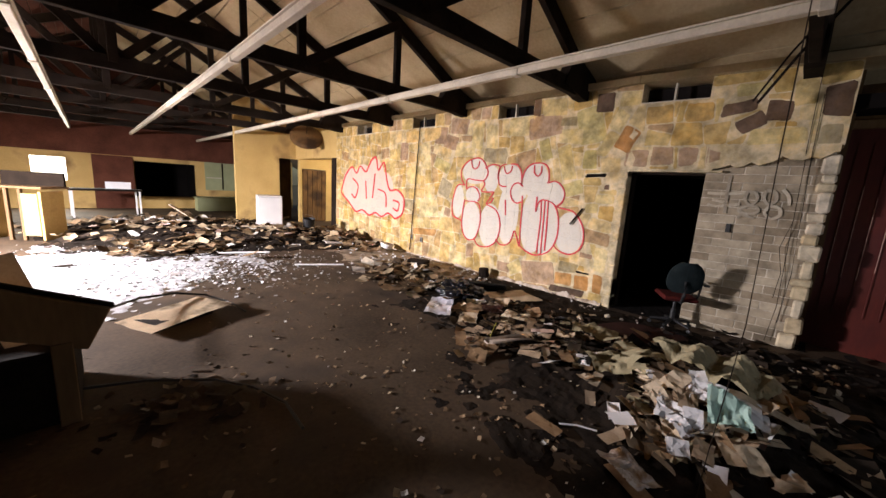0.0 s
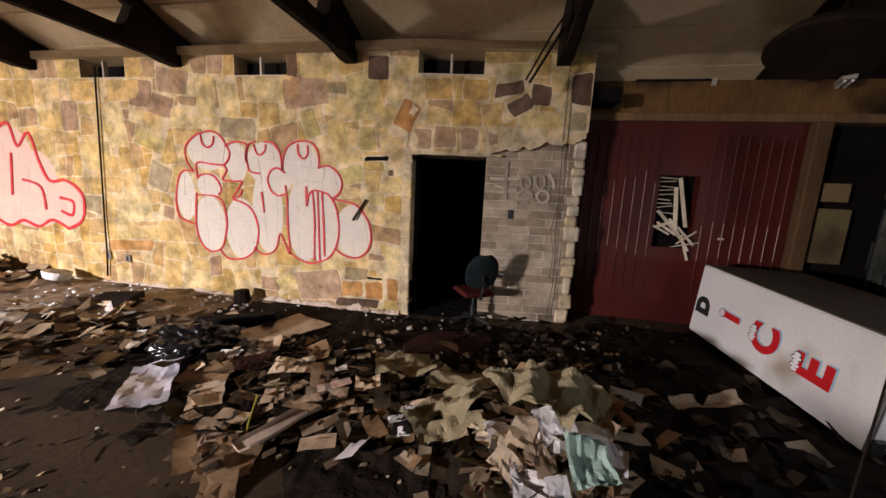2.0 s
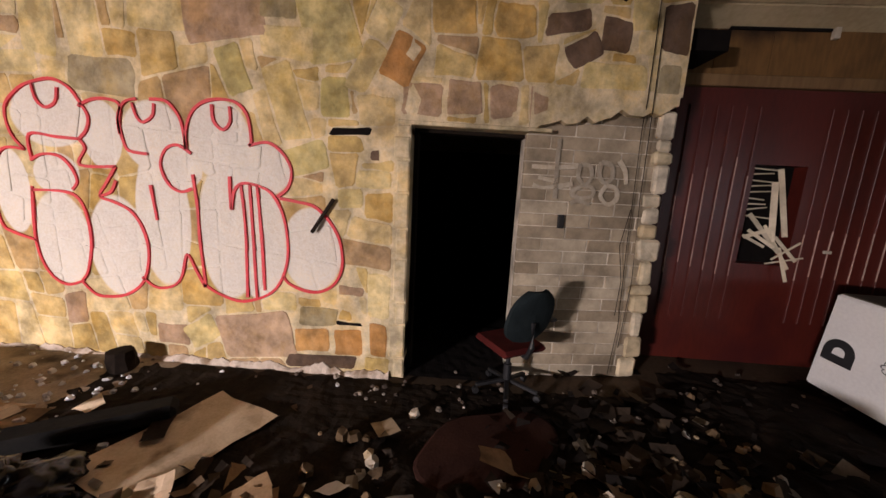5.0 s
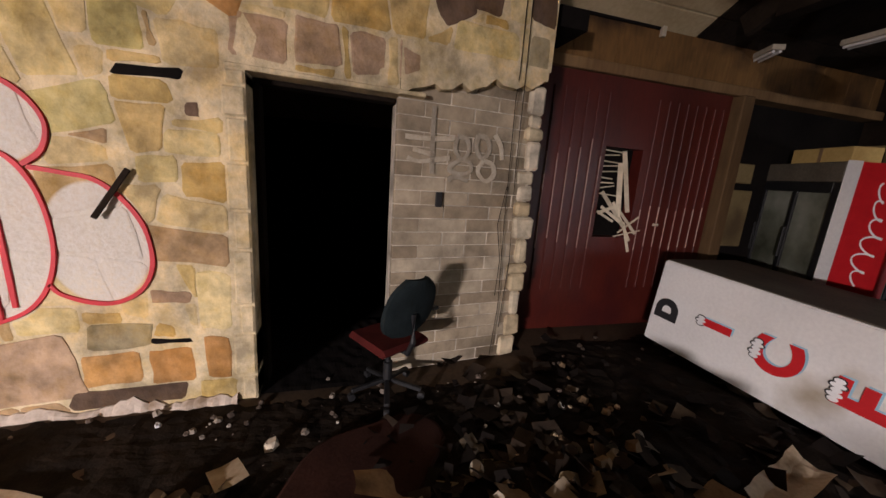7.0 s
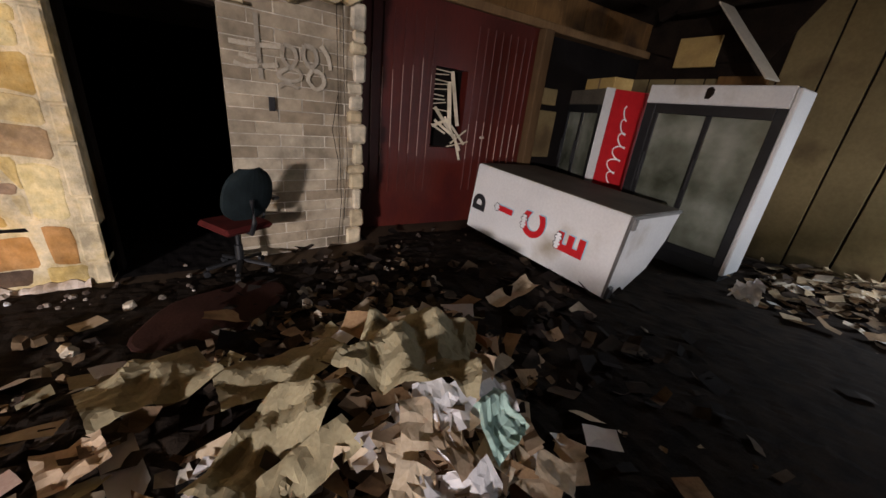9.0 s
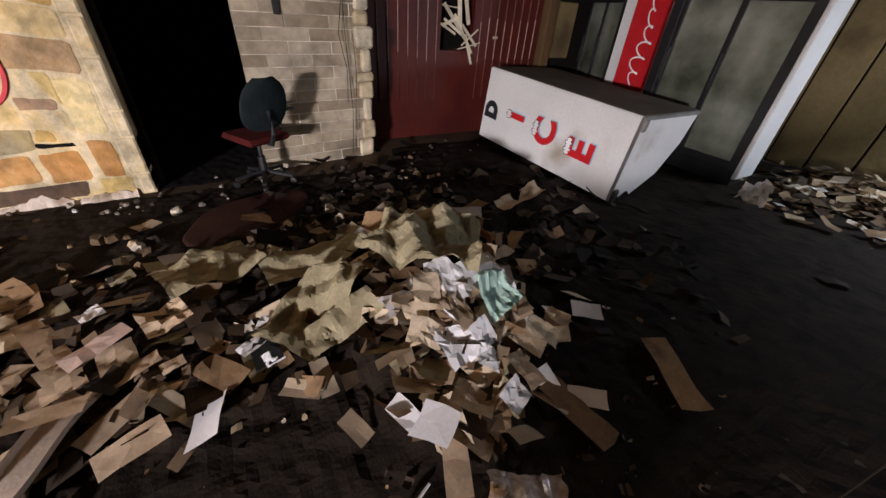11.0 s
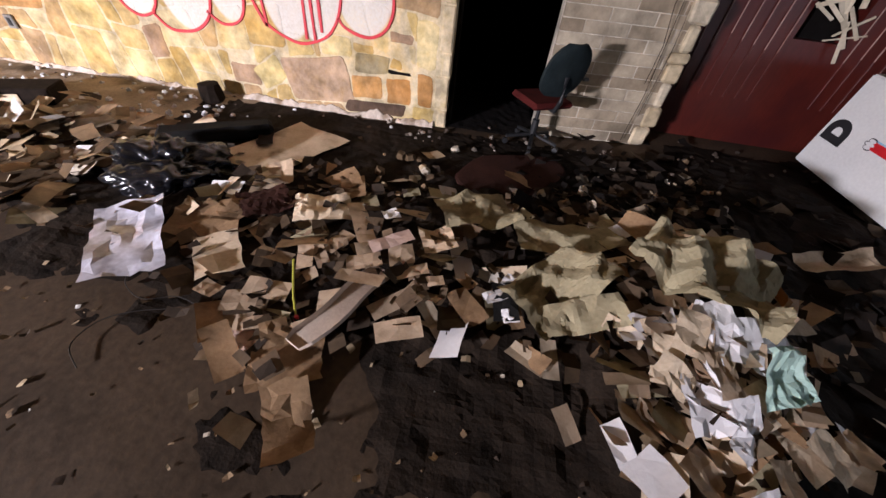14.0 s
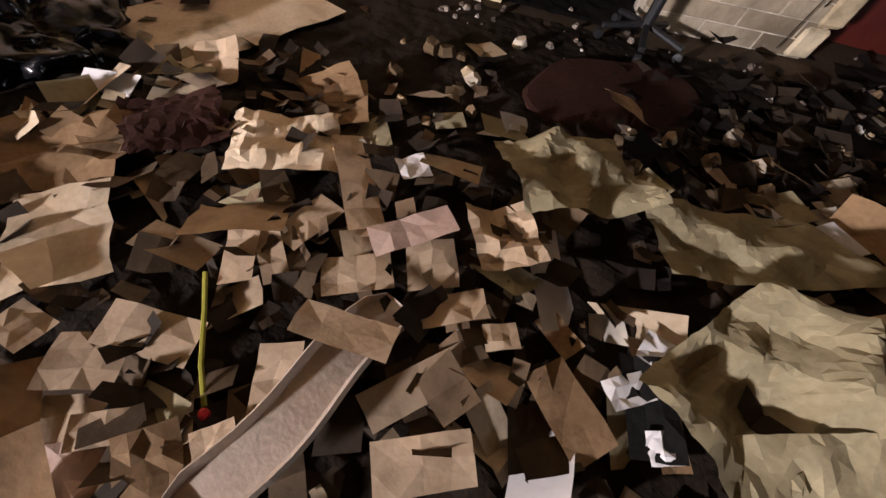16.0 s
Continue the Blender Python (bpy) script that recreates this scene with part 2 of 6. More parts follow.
M_FOAM = surf("black_foam", (0.006, 0.006, 0.006), (0.014, 0.013, 0.012), 8, 0.9, 0.4, 60)
M_FILM = surf("cloudy_plastic_film", (0.30, 0.28, 0.30), (0.72, 0.71, 0.80), 5, 0.12, 0.25, 20, vary=0.05)
M_MAT = surf("reddish_brown_mat", (0.022, 0.009, 0.007), (0.055, 0.023, 0.017), 4, 0.9, 0.4, 60)
M_SPRAY = surf("red_spray_paint", (0.50, 0.012, 0.022), (0.66, 0.022, 0.035), 9, 0.6, 0.3, 60, vary=0.05)
M_LETTER_RED = surf("red_vinyl", (0.50, 0.010, 0.016), (0.60, 0.016, 0.022), 9, 0.45, 0.1, 60, vary=0.02)
M_LETTER_BLACK = surf("black_paint", (0.010, 0.010, 0.012), (0.02, 0.02, 0.022), 9, 0.6, 0.1, 60)
M_LETTER_WHITE = surf("white_vinyl", (0.75, 0.75, 0.75), (0.85, 0.85, 0.85), 9, 0.45, 0.1, 60)
M_BLUE = surf("pale_blue_vinyl", (0.30, 0.55, 0.70), (0.38, 0.62, 0.76), 9, 0.45, 0.1, 60)
M_GREENPANEL = surf("pale_green_panel", (0.30, 0.32, 0.17), (0.42, 0.44, 0.25), 2, 0.7, 0.1, 30)
M_DUST_DAYLIGHT = surf("dust_and_painted_daylight", (0.33, 0.32, 0.33), (0.56, 0.55, 0.57), 2.5, 0.7, 0.4, 50, vary=0, dirt=(0.22, 0.19, 0.17), dirt_at=0.66)
M_DUST_LIT = surf("dust_and_painted_light", (0.19, 0.145, 0.10), (0.42, 0.34, 0.255), 3.5, 0.9, 0.5, 50, vary=0, dirt=(0.07, 0.05, 0.033), dirt_at=0.6)
M_SPLINTER = surf("splintered_white_wood", (0.45, 0.38, 0.27), (0.66, 0.58, 0.44), 6, 0.8, 0.3, 40, vary=0.15)
M_CABLE = surf("black_cable", (0.012, 0.011, 0.010), (0.022, 0.02, 0.018), 9, 0.5, 0.1, 40)
M_YELLOWSTRAW = surf("yellow_plastic", (0.38, 0.36, 0.04), (0.55, 0.50, 0.08), 9, 0.4, 0.1, 40)


def glass_mat():
    m, n, k, b = nodes_of("glass_painted_reflections")
    co = n.new("ShaderNodeTexCoord")
    t = n.new("ShaderNodeTexNoise")
    t.inputs["Scale"].default_value, t.inputs["Detail"].default_value = 1.7, 9
    k.new(co.outputs["Object"], t.inputs["Vector"])
    # pale green patches paint reflections and smudges into the glass colour
    r = ramp(n, [(0.32, (0.07, 0.075, 0.05)), (0.5, (0.20, 0.21, 0.16)), (0.68, (0.40, 0.41, 0.34))])
    k.new(t.outputs[0], r.inputs[0])
    k.new(r.outputs[0], b.inputs["Base Color"])
    b.inputs["Roughness"].default_value = 0.15
    b.inputs["Transmission Weight"].default_value = 0.25
    return m


M_GLASS = glass_mat()


def glow_mat():
    m, n, k, b = nodes_of("bright_sky_outside")
    b.inputs["Base Color"].default_value = (0.8, 0.8, 0.8, 1)
    b.inputs["Emission Color"].default_value = (1.0, 0.95, 0.82, 1)
    b.inputs["Emission Strength"].default_value = 4.0
    return m


M_OUTSIDE = glow_mat()

M_SMEAR = surf("pale_mortar_smear", (0.42, 0.34, 0.27), (0.66, 0.57, 0.48), 9, 0.95, 0.6, 45, vary=0, dirt=(0.25, 0.18, 0.12), dirt_at=0.6)


# ---- mesh helpers ----
def box(bm, lo, hi, bevel=0.0, m=None):
    """A box from corner to corner, its edges rounded off."""
    lo, hi = Vector(lo), Vector(hi)
    r = bmesh.ops.create_cube(bm, size=1)
    vs = r["verts"]
    bmesh.ops.transform(bm, matrix=Matrix.LocRotScale((lo + hi) / 2, None, hi - lo), verts=vs)
    if bevel:
        es = list({e for v in vs for e in v.link_edges})
        r = bmesh.ops.bevel(bm, geom=es, offset=bevel, segments=1, affect="EDGES", profile=0.5)
        vs = list({v for f in r["faces"] for v in f.verts} | {v for v in vs if v.is_valid})
    if m is not None:
        bmesh.ops.transform(bm, matrix=m, verts=[v for v in vs if v.is_valid])
    return bm


def beam(bm, a, b, w, h, bevel=0.006):
    """A straight member of w x h from a to b."""
    a, b = Vector(a), Vector(b)
    turn = (b - a).to_track_quat("X", "Z").to_matrix().to_4x4()
    box(bm, (0, -w / 2, -h / 2), ((b - a).length, w / 2, h / 2), bevel, Matrix.Translation(a) @ turn)
    return bm


def tube(bm, pts, r, sides=8):
    """A bent rod through the points."""
    rings = []
    for i, p in enumerate(pts):
        p = Vector(p)
        d = (Vector(pts[min(i + 1, len(pts) - 1)]) - Vector(pts[max(i - 1, 0)])).normalized()
        q = d.to_track_quat("Z", "Y")
        rings.append([bm.verts.new(p + q @ Vector((r * math.cos(2 * math.pi * j / sides), r * math.sin(2 * math.pi * j / sides), 0))) for j in range(sides)])
    for ra, rb in zip(rings, rings[1:]):
        for j in range(sides):
            bm.faces.new((ra[j], ra[(j + 1) % sides], rb[(j + 1) % sides], rb[j]))
    bm.faces.new(rings[0][::-1])
    bm.faces.new(rings[-1])
    return bm


def lathe(bm, profile, sides=20, m=None):
    """A turned solid from (radius, height) pairs."""
    rings = [[bm.verts.new((r * math.cos(2 * math.pi * j / sides), r * math.sin(2 * math.pi * j / sides), z)) for j in range(sides)] for r, z in profile]
    for ra, rb in zip(rings, rings[1:]):
        for j in range(sides):
            bm.faces.new((ra[j], ra[(j + 1) % sides], rb[(j + 1) % sides], rb[j]))
    bm.faces.new(rings[0][::-1])
    bm.faces.new(rings[-1])
    if m is not None:
        bmesh.ops.transform(bm, matrix=m, verts=[v for r in rings for v in r])
    return bm


def prism(bm, outline, depth, m=None):
    """An outline in (x, z), extruded along y."""
    a = [bm.verts.new((x, 0, z)) for x, z in outline]
    b = [bm.verts.new((x, depth, z)) for x, z in outline]
    k = len(a)
    for i in range(k):
        bm.faces.new((a[i], a[(i + 1) % k], b[(i + 1) % k], b[i]))
    bm.faces.new(a[::-1])
    bm.faces.new(b)
    if m is not None:
        bmesh.ops.transform(bm, matrix=m, verts=a + b)
    return bm


def mesh_of(name, bm, material):
    bmesh.ops.recalc_face_normals(bm, faces=bm.faces)
    me = bpy.data.meshes.new(name)
    bm.to_mesh(me)
    bm.free()
    me.materials.append(material)
    return me


def part(name, bm, material, parent, label=""):
    ob = new(name, mesh_of(name, bm, material))
    ob.parent = parent
    return tagged(ob, label)


def solo(name, bm, material, label, category, group="", kind="", m=None, smooth=False):
    me = mesh_of(name, bm, material)
    if smooth:
        for p in me.polygons:
            p.use_smooth = True
    ob = new(name, me)
    if m is not None:
        ob.matrix_world = m
    return tagged(ob, label, category, group, kind)


def thing(name, m, label, category, group=""):
    ob = new(name)
    ob.matrix_world = m
    return tagged(ob, label, category, group)


def structure(name, bm, material, label, category):
    return solo(name, bm, material, label, category, kind="structure")


B = bmesh.new
NORTH_X = 5.92     # face of the stone wall
Y0, Y1 = 0.30, 10.9   # its ends
TOP = 3.22
BACK_Y, END_Y, LEFT_X = -4.75, 20.1, -4.3
RIDGE_X, PITCH = 0.8, 0.5


SKEW = 0.125         # the wall runs slightly askew from the doorway on
HINGE_Y = 2.34


def skew(y):
    return SKEW * max(0.0, HINGE_Y - y)


def askew(ob):
    """Swings the part of an object beyond the doorway's jamb out of line with the rest of the wall."""
    for v in ob.data.vertices:
        v.co.x += skew(v.co.y + ob.location.y)
    return ob


def roof_z(x):
    return 3.30 + PITCH * (NORTH_X - x if x > RIDGE_X else x - (2 * RIDGE_X - NORTH_X))


# ---- setting ----
bm = B()
bmesh.ops.create_grid(bm, x_segments=90, y_segments=130, size=1)
for v in bm.verts:
    v.co.x, v.co.y = 2 + v.co.x * 6.6, 7.7 + v.co.y * 12.7
    v.co.z = 0.008 * noise.noise(Vector((v.co.x * 1.7, v.co.y * 1.7, 0))) - 0.006
floor = structure("floor", bm, M_FLOOR, "dusty stained concrete floor strewn with grit and litter", "floor")
bm = B()
box(bm, (-60, -60, -0.3), (60, 80, -0.06))
structure("ground", bm, surf("earth", (0.06, 0.05, 0.03), (0.12, 0.10, 0.06), 0.5), "bare earth ground outside the building", "ground")

# stone wall core with the doorway and the vent openings
VENTS = [(1.54, 2.30), (4.0, 4.75), (6.47, 7.24), (8.95, 9.7)]
VZ0, VZ1 = 2.96, 3.19
DOOR_Y0, DOOR_Y1, DOOR_Z = 1.46, 2.34, 2.05
bm = B()
XC = NORTH_X - 0.0005
box(bm, (XC, DOOR_Y1, 0), (6.3, Y1, VZ0))
box(bm, (XC, Y0, DOOR_Z + 0.32), (6.3, DOOR_Y1, VZ0))
box(bm, (XC, DOOR_Y0, DOOR_Z), (6.3, DOOR_Y1, DOOR_Z + 0.32))
edges = [Y0] + [e for v in VENTS for e in v] + [Y1]
for a, b in zip(edges[::2], edges[1::2]):
    box(bm, (XC, a, VZ0), (6.3, b, TOP))
wall_stone = structure("wall_stone", bm, M_MORTAR, "rubble sandstone wall in pale mortar with sprayed lettering", "wall")
askew(wall_stone)
bm = B()
box(bm, (5.997, Y0 + 0.04, 0), (6.3, DOOR_Y0 - 0.004, DOOR_Z + 0.3))
wall_block = structure("wall_block", bm, M_GROUT, "bare concrete block wall where the stone facing has fallen", "wall")
askew(wall_block)
# ragged strip of mortar that edges the bare blocks
random.seed(5)
TURN_Y = Matrix.Rotation(math.pi / 2, 4, "Z")
bm = B()
z = 0.0
while z < DOOR_Z + 0.22:
    h = min(random.uniform(0.09, 0.24), DOOR_Z + 0.25 - z)
    d = random.uniform(-0.02, 0.03)
    box(bm, (5.945 + d, Y0 + random.uniform(-0.03, 0.015), z + 0.006), (6.2, Y0 + random.uniform(0.09, 0.17), z + h), 0.02)
    z += h
for v in bm.verts:
    v.co += 0.016 * noise.noise_vector(v.co * 9)
askew(structure("trim_quoin", bm, M_QUOIN, "rough pale stones edging the bare blocks", "trim"))
bm = B()
lip = []
y = Y0 + 0.02
while y < DOOR_Y0 - 0.02:
    k = (y - Y0) / (DOOR_Y0 - Y0)
    lip.append((y, DOOR_Z + 0.24 - 0.20 * k + 0.05 * noise.noise(Vector((y * 6, 2, 0))) + random.uniform(-0.025, 0.025)))
    y += random.uniform(0.03, 0.08)
prism(bm, lip + [(DOOR_Y0 - 0.004, DOOR_Z + 0.02), (DOOR_Y0 - 0.004, DOOR_Z + 0.335), (Y0 + 0.02, DOOR_Z + 0.335)], 0.372, Matrix.Translation((6.285, 0, 0)) @ TURN_Y)
askew(structure("trim_mortar", bm, M_MORTAR, "broken edge of mortar and stone over the bare blocks", "trim"))
# jamb stones beside the doorway
bm = B()
z = 0.0
while z < DOOR_Z - 0.02:
    h = min(random.uniform(0.16, 0.36), DOOR_Z - z)
    box(bm, (NORTH_X - 0.012, DOOR_Y1, z + 0.004), (6.3, DOOR_Y1 + random.uniform(0.08, 0.13), z + h - 0.004), 0.012)
    z += h
structure("trim_jamb", bm, M_MORTAR, "pale stone quoins down the door jamb", "trim")
bm = B()
box(bm, (6.08, DOOR_Y1 - 0.035, 0), (6.2, DOOR_Y1 - 0.002, DOOR_Z - 0.03), 0.004)
box(bm, (6.08, DOOR_Y0, DOOR_Z - 0.03), (6.2, DOOR_Y1, DOOR_Z - 0.002), 0.004)
door_1 = askew(structure("door_1", bm, M_CHAR, "dark wooden frame in an empty doorway", "door frame"))
bm = B()
box(bm, (NORTH_X - 0.015, DOOR_Y0 - 0.18, DOOR_Z + 0.003), (6.28, DOOR_Y1 + 0.1, DOOR_Z + 0.03), 0.006)
askew(structure("trim_lintel", bm, M_MORTAR, "thin rough mortar bed over the doorway", "trim"))
# room behind the doorway, its darkness painted into near-black walls
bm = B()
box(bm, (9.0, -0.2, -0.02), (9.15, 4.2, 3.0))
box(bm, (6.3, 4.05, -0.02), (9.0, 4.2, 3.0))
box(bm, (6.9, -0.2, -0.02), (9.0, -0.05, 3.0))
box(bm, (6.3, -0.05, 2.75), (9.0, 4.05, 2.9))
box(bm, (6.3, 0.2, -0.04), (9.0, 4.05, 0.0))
structure("wall_dark_room", bm, M_VOID, "near-black walls that paint the darkness of the room behind the doorway", "wall")
# wall plate above the stones
bm = B()
box(bm, (5.86, HINGE_Y, TOP), (6.3, Y1, TOP + 0.1), 0.008)
box(bm, (5.86, Y0 - 0.2, TOP), (6.3, HINGE_Y - 0.004, TOP + 0.1), 0.008)
askew(structure("trim_plate", bm, M_PANEL, "cream timber wall plate below the roof", "trim"))
# black boards that paint the darkness inside the vents
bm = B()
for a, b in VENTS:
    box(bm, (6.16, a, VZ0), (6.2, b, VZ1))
askew(structure("wall_vent_backing", bm, M_VOID, "black backing that paints the dark hollow behind the wall vents", "wall"))
for i, (a, b) in enumerate(VENTS):
    bm = B()
    y = (a + b) / 2
    box(bm, (5.93, y - 0.012, VZ0), (5.99, y + 0.012, VZ1), 0.003)
    box(bm, (5.93, a, VZ0), (5.98, b, VZ0 + 0.015), 0.003)
    askew(structure("window_%d" % (i + 1), bm, M_PIPE, "dark open vent with one white mullion", "vent"))

# recess with the red boarded wall
RED_X = 6.72
bm = B()
box(bm, (6.52, 0.262, 0), (6.9, Y0 + 0.04, 3.5))
structure("wall_return", bm, M_WOOD, "dark timber return beside the stone wall", "wall")
bm = B()
box(bm, (RED_X, -2.25, 0), (6.9, -1.2, 2.6))
box(bm, (RED_X, -0.74, 0), (6.9, 0.26, 2.6))
box(bm, (RED_X, -1.2, 0), (6.9, -0.74, 1.02))
box(bm, (RED_X, -1.2, 1.95), (6.9, -0.74, 2.6))
wall_red = structure("wall_red", bm, M_RED, "dark red painted board wall with a broken window slot", "wall")
random.seed(8)
for i in range(20):
    y = 0.172 - i * 0.1225
    if -1.24 < y < -0.72:
        continue
    bm = B()
    z0, z1 = random.uniform(0.88, 1.0), random.uniform(1.78, 2.05)
    box(bm, (RED_X - 0.016, y - 0.006, 0.45), (RED_X + 0.004, y + 0.006, 2.45), 0.002)
    rib = part("batten", bm, M_RED, wall_red)
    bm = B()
    # pale strip painting the light along the rib's side
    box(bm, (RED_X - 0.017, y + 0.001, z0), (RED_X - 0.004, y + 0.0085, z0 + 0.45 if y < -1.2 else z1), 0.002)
    part("worn_edge", bm, M_RIB_LIGHT, rib, "pale strip that paints the light caught on the rib")
# near-black board, the slot's darkness put into its colour
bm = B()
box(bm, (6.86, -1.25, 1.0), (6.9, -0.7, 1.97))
structure("wall_slot_backing", bm, M_VOID, "near-black backing that paints the darkness behind the broken window slot", "wall")
bm = B()
box(bm, (6.66, -4.7, 2.6), (6.9, 0.26, 2.7), 0.008)
structure("trim_header", bm, M_WOOD, "dark timber header above the red wall", "trim")
bm = B()
for i in range(11):
    y = 0.258 - i * 0.478
    box(bm, (RED_X + 0.02, y - 0.474, 2.7), (6.9, y, 3.55), 0.004)
structure("wall_ply", bm, M_PLY, "stained brown plywood sheets above the header", "wall")
# solid block whose near-black paints the dark of a vent opening
bm = B()
box(bm, (RED_X - 0.004, -1.14, 3.08), (RED_X + 0.06, -0.3, 3.3))
structure("window_5", bm, M_VOID, "near-black block that paints the dark vent slot in the plywood", "vent")
bm = B()
box(bm, (RED_X - 0.02, -1.2, 3.02), (RED_X + 0.02, -1.15, 3.36), 0.004)
structure("trim_vent", bm, M_PIPE, "pale batten beside the vent slot", "trim")
bm = B()
box(bm, (6.6, -2.42, 0), (6.9, -2.26, 2.6), 0.01)
structure("trim_post", bm, M_WOOD, "worn timber post at the end of the red wall", "trim")
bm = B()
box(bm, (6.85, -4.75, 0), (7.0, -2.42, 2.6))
structure("wall_corner", bm, M_VOID, "near-black corner wall behind the cold cabinets", "wall")
for z0, z1, y0, y1 in ((0.95, 1.62, -2.86, -2.47), (1.70, 1.92, -2.80, -2.50)):
    bm = box(B(), (6.70, y0, z0), (6.846, y1, z1), 0.01)
    solo("wall_cupboard", bm, M_OLIVE, "dull pale cupboard fixed to the near-black corner wall", "cupboard", "cupboards")
# back wall of upright panels
bm = B()
box(bm, (LEFT_X, BACK_Y - 0.15, 0), (1.5, BACK_Y, 6.2))
box(bm, (2.5, BACK_Y - 0.15, 0), (7.0, BACK_Y, 6.2))
box(bm, (1.5, BACK_Y - 0.15, 0), (2.5, BACK_Y, 0.9))
box(bm, (1.5, BACK_Y - 0.15, 2.1), (2.5, BACK_Y, 6.2))
wall_back = structure("wall_back", bm, M_CHAR, "dark boarded back wall", "wall")
for i in range(20):
    x = -1.6 + i * 0.43
    if 1.05 < x < 2.5:
        continue
    bm = B()
    box(bm, (x + 0.012, BACK_Y, 0.0), (x + 0.418, BACK_Y + 0.03, 3.4 if x < 4.6 else 2.3), 0.006)
    part("panel", bm, M_OLIVE, wall_back)
# the unseen side with the storefront opening and a side door
bm = B()
for a, b, z0, z1 in [(BACK_Y, 2.35, 0, 3.4), (2.35, 7.2, 0, 3.4), (7.2, 10.6, 2.6, 3.4), (7.2, 10.6, 0, 0.25), (10.6, END_Y, 0, 3.4)]:
    box(bm, (LEFT_X - 0.2, a, z0), (LEFT_X, b, z1))
structure("wall_storefront", bm, M_YELLOW, "plaster wall with a wide storefront opening", "wall")
# far end
bm = B()
for a, b, z0, z1 in [(LEFT_X, -1.1, 0, 6.2), (-1.1, -0.2, 0, 1.05), (-1.1, -0.2, 1.9, 6.2), (-0.2, 1.75, 0, 6.2), (1.75, 3.85, 1.95, 6.2), (1.75, 3.85, 0, 0.5), (3.85, 8.2, 0, 6.2)]:
    box(bm, (a, END_Y, z0), (b, END_Y + 0.2, z1))
structure("wall_end", bm, M_YELLOW, "stained yellow plaster end wall", "wall")
bm = B()
box(bm, (LEFT_X, END_Y - 0.12, 2.12), (5.9, END_Y - 0.003, 6.0))
structure("wall_end_upper", bm, M_ROOF_RED, "dark red-brown boarded gable above the end wall", "wall")
bm = B()
box(bm, (0.5, END_Y - 0.06, 0.0), (1.72, END_Y - 0.003, 2.1))
structure("wall_end_brown", bm, M_ROOF_RED, "brown boarded panel on the end wall", "wall")
# the dark beyond the end opening is painted as near-black walls
bm = B()
box(bm, (1.5, 23.5, 0), (4.2, 23.6, 2.6))
box(bm, (1.5, END_Y + 0.2, 0), (1.6, 23.5, 2.6))
box(bm, (4.1, END_Y + 0.2, 0), (4.2, 23.5, 2.6))
box(bm, (1.5, END_Y + 0.2, 2.5), (4.2, 23.6, 2.6))
structure("wall_end_room", bm, M_VOID, "near-black room that paints the darkness beyond the end wall opening", "wall")
bm = B()
box(bm, (-1.6, END_Y + 0.9, 0.2), (0.4, END_Y + 0.92, 2.8))
structure("backdrop", bm, M_OUTSIDE, "bright daylight outside the far window", "backdrop")
# alcove past the stone wall
bm = B()
for a, b, z0, z1 in [(3.9, 5.32, 0, 4.6), (5.32, 6.05, 2.33, 4.6), (6.05, 6.15, 0, 4.6), (6.15, 7.12, 2.02, 4.6), (7.12, 8.2, 0, 4.6)]:
    box(bm, (a, 14.0, z0), (b, 14.15, z1))
structure("wall_cross", bm, M_YELLOW, "yellow plaster cross wall with doorways", "wall")
bm = B()
box(bm, (8.05, 10.9, 0), (8.2, 14.0, 4.4))
box(bm, (6.3, 10.75, 0), (8.05, 10.9, 4.4))
structure("wall_alcove", bm, M_YELLOW, "yellow plaster alcove wall", "wall")
bm = B()
box(bm, (6.17, 14.05, 0.0), (7.1, 14.1, 2.0), 0.01)
for i in range(5):
    box(bm, (6.19 + i * 0.19, 14.02, 0.03), (6.36 + i * 0.19, 14.06, 1.97), 0.008)
structure("door_2", bm, M_PLY, "orange-brown boarded door in the cross wall", "door")
bm = B()
box(bm, (5.2, 15.2, 0), (6.2, 15.3, 2.5))
structure("wall_behind_door", bm, M_PLY, "dim brown wall behind the far doorway", "wall")
bm = B()
box(bm, (5.9, 10.92, 0), (6.12, 11.2, 2.35), 0.012)
structure("trim_dark_post", bm, M_CHAR, "dark timber post at the end of the stone wall", "trim")
bm = B()
box(bm, (5.92, 10.9, 2.35), (6.3, 14.0, 4.3))
structure("wall_over_alcove", bm, M_YELLOW, "yellow plaster above the alcove opening", "wall")
bm = B()
box(bm, (7.0, BACK_Y, 0), (7.1, 0.06, 6.0))
structure("wall_outer", bm, M_VOID, "outer wall behind the red boards", "wall")

# roof: boards along the building
bm = B()
RY0, RY1 = BACK_Y - 0.2, END_Y + 0.3
for side in (1, -1):
    n = 13
    run = NORTH_X - RIDGE_X + 1.1
    for i in range(n):
        d0, d1 = run * i / n, run * (i + 1) / n - 0.02
        if side < 0:
            continue
        for (a, b) in ((-1.6, 9.0), (9.02, RY1)):
            xa, xb = RIDGE_X + side * d0, RIDGE_X + side * d1
            za, zb = roof_z(RIDGE_X) + 0.2 - PITCH * d0, roof_z(RIDGE_X) + 0.2 - PITCH * d1
            vs = [bm.verts.new(p) for p in ((xa, a, za), (xb, a, zb), (xb, b, zb), (xa, b, za), (xa, a, za + 0.03), (xb, a, zb + 0.03), (xb, b, zb + 0.03), (xa, b, za + 0.03))]
            for f in ((0, 1, 2, 3), (4, 7, 6, 5), (0, 4, 5, 1), (1, 5, 6, 2), (2, 6, 7, 3), (3, 7, 4, 0)):
                bm.faces.new([vs[j] for j in f])
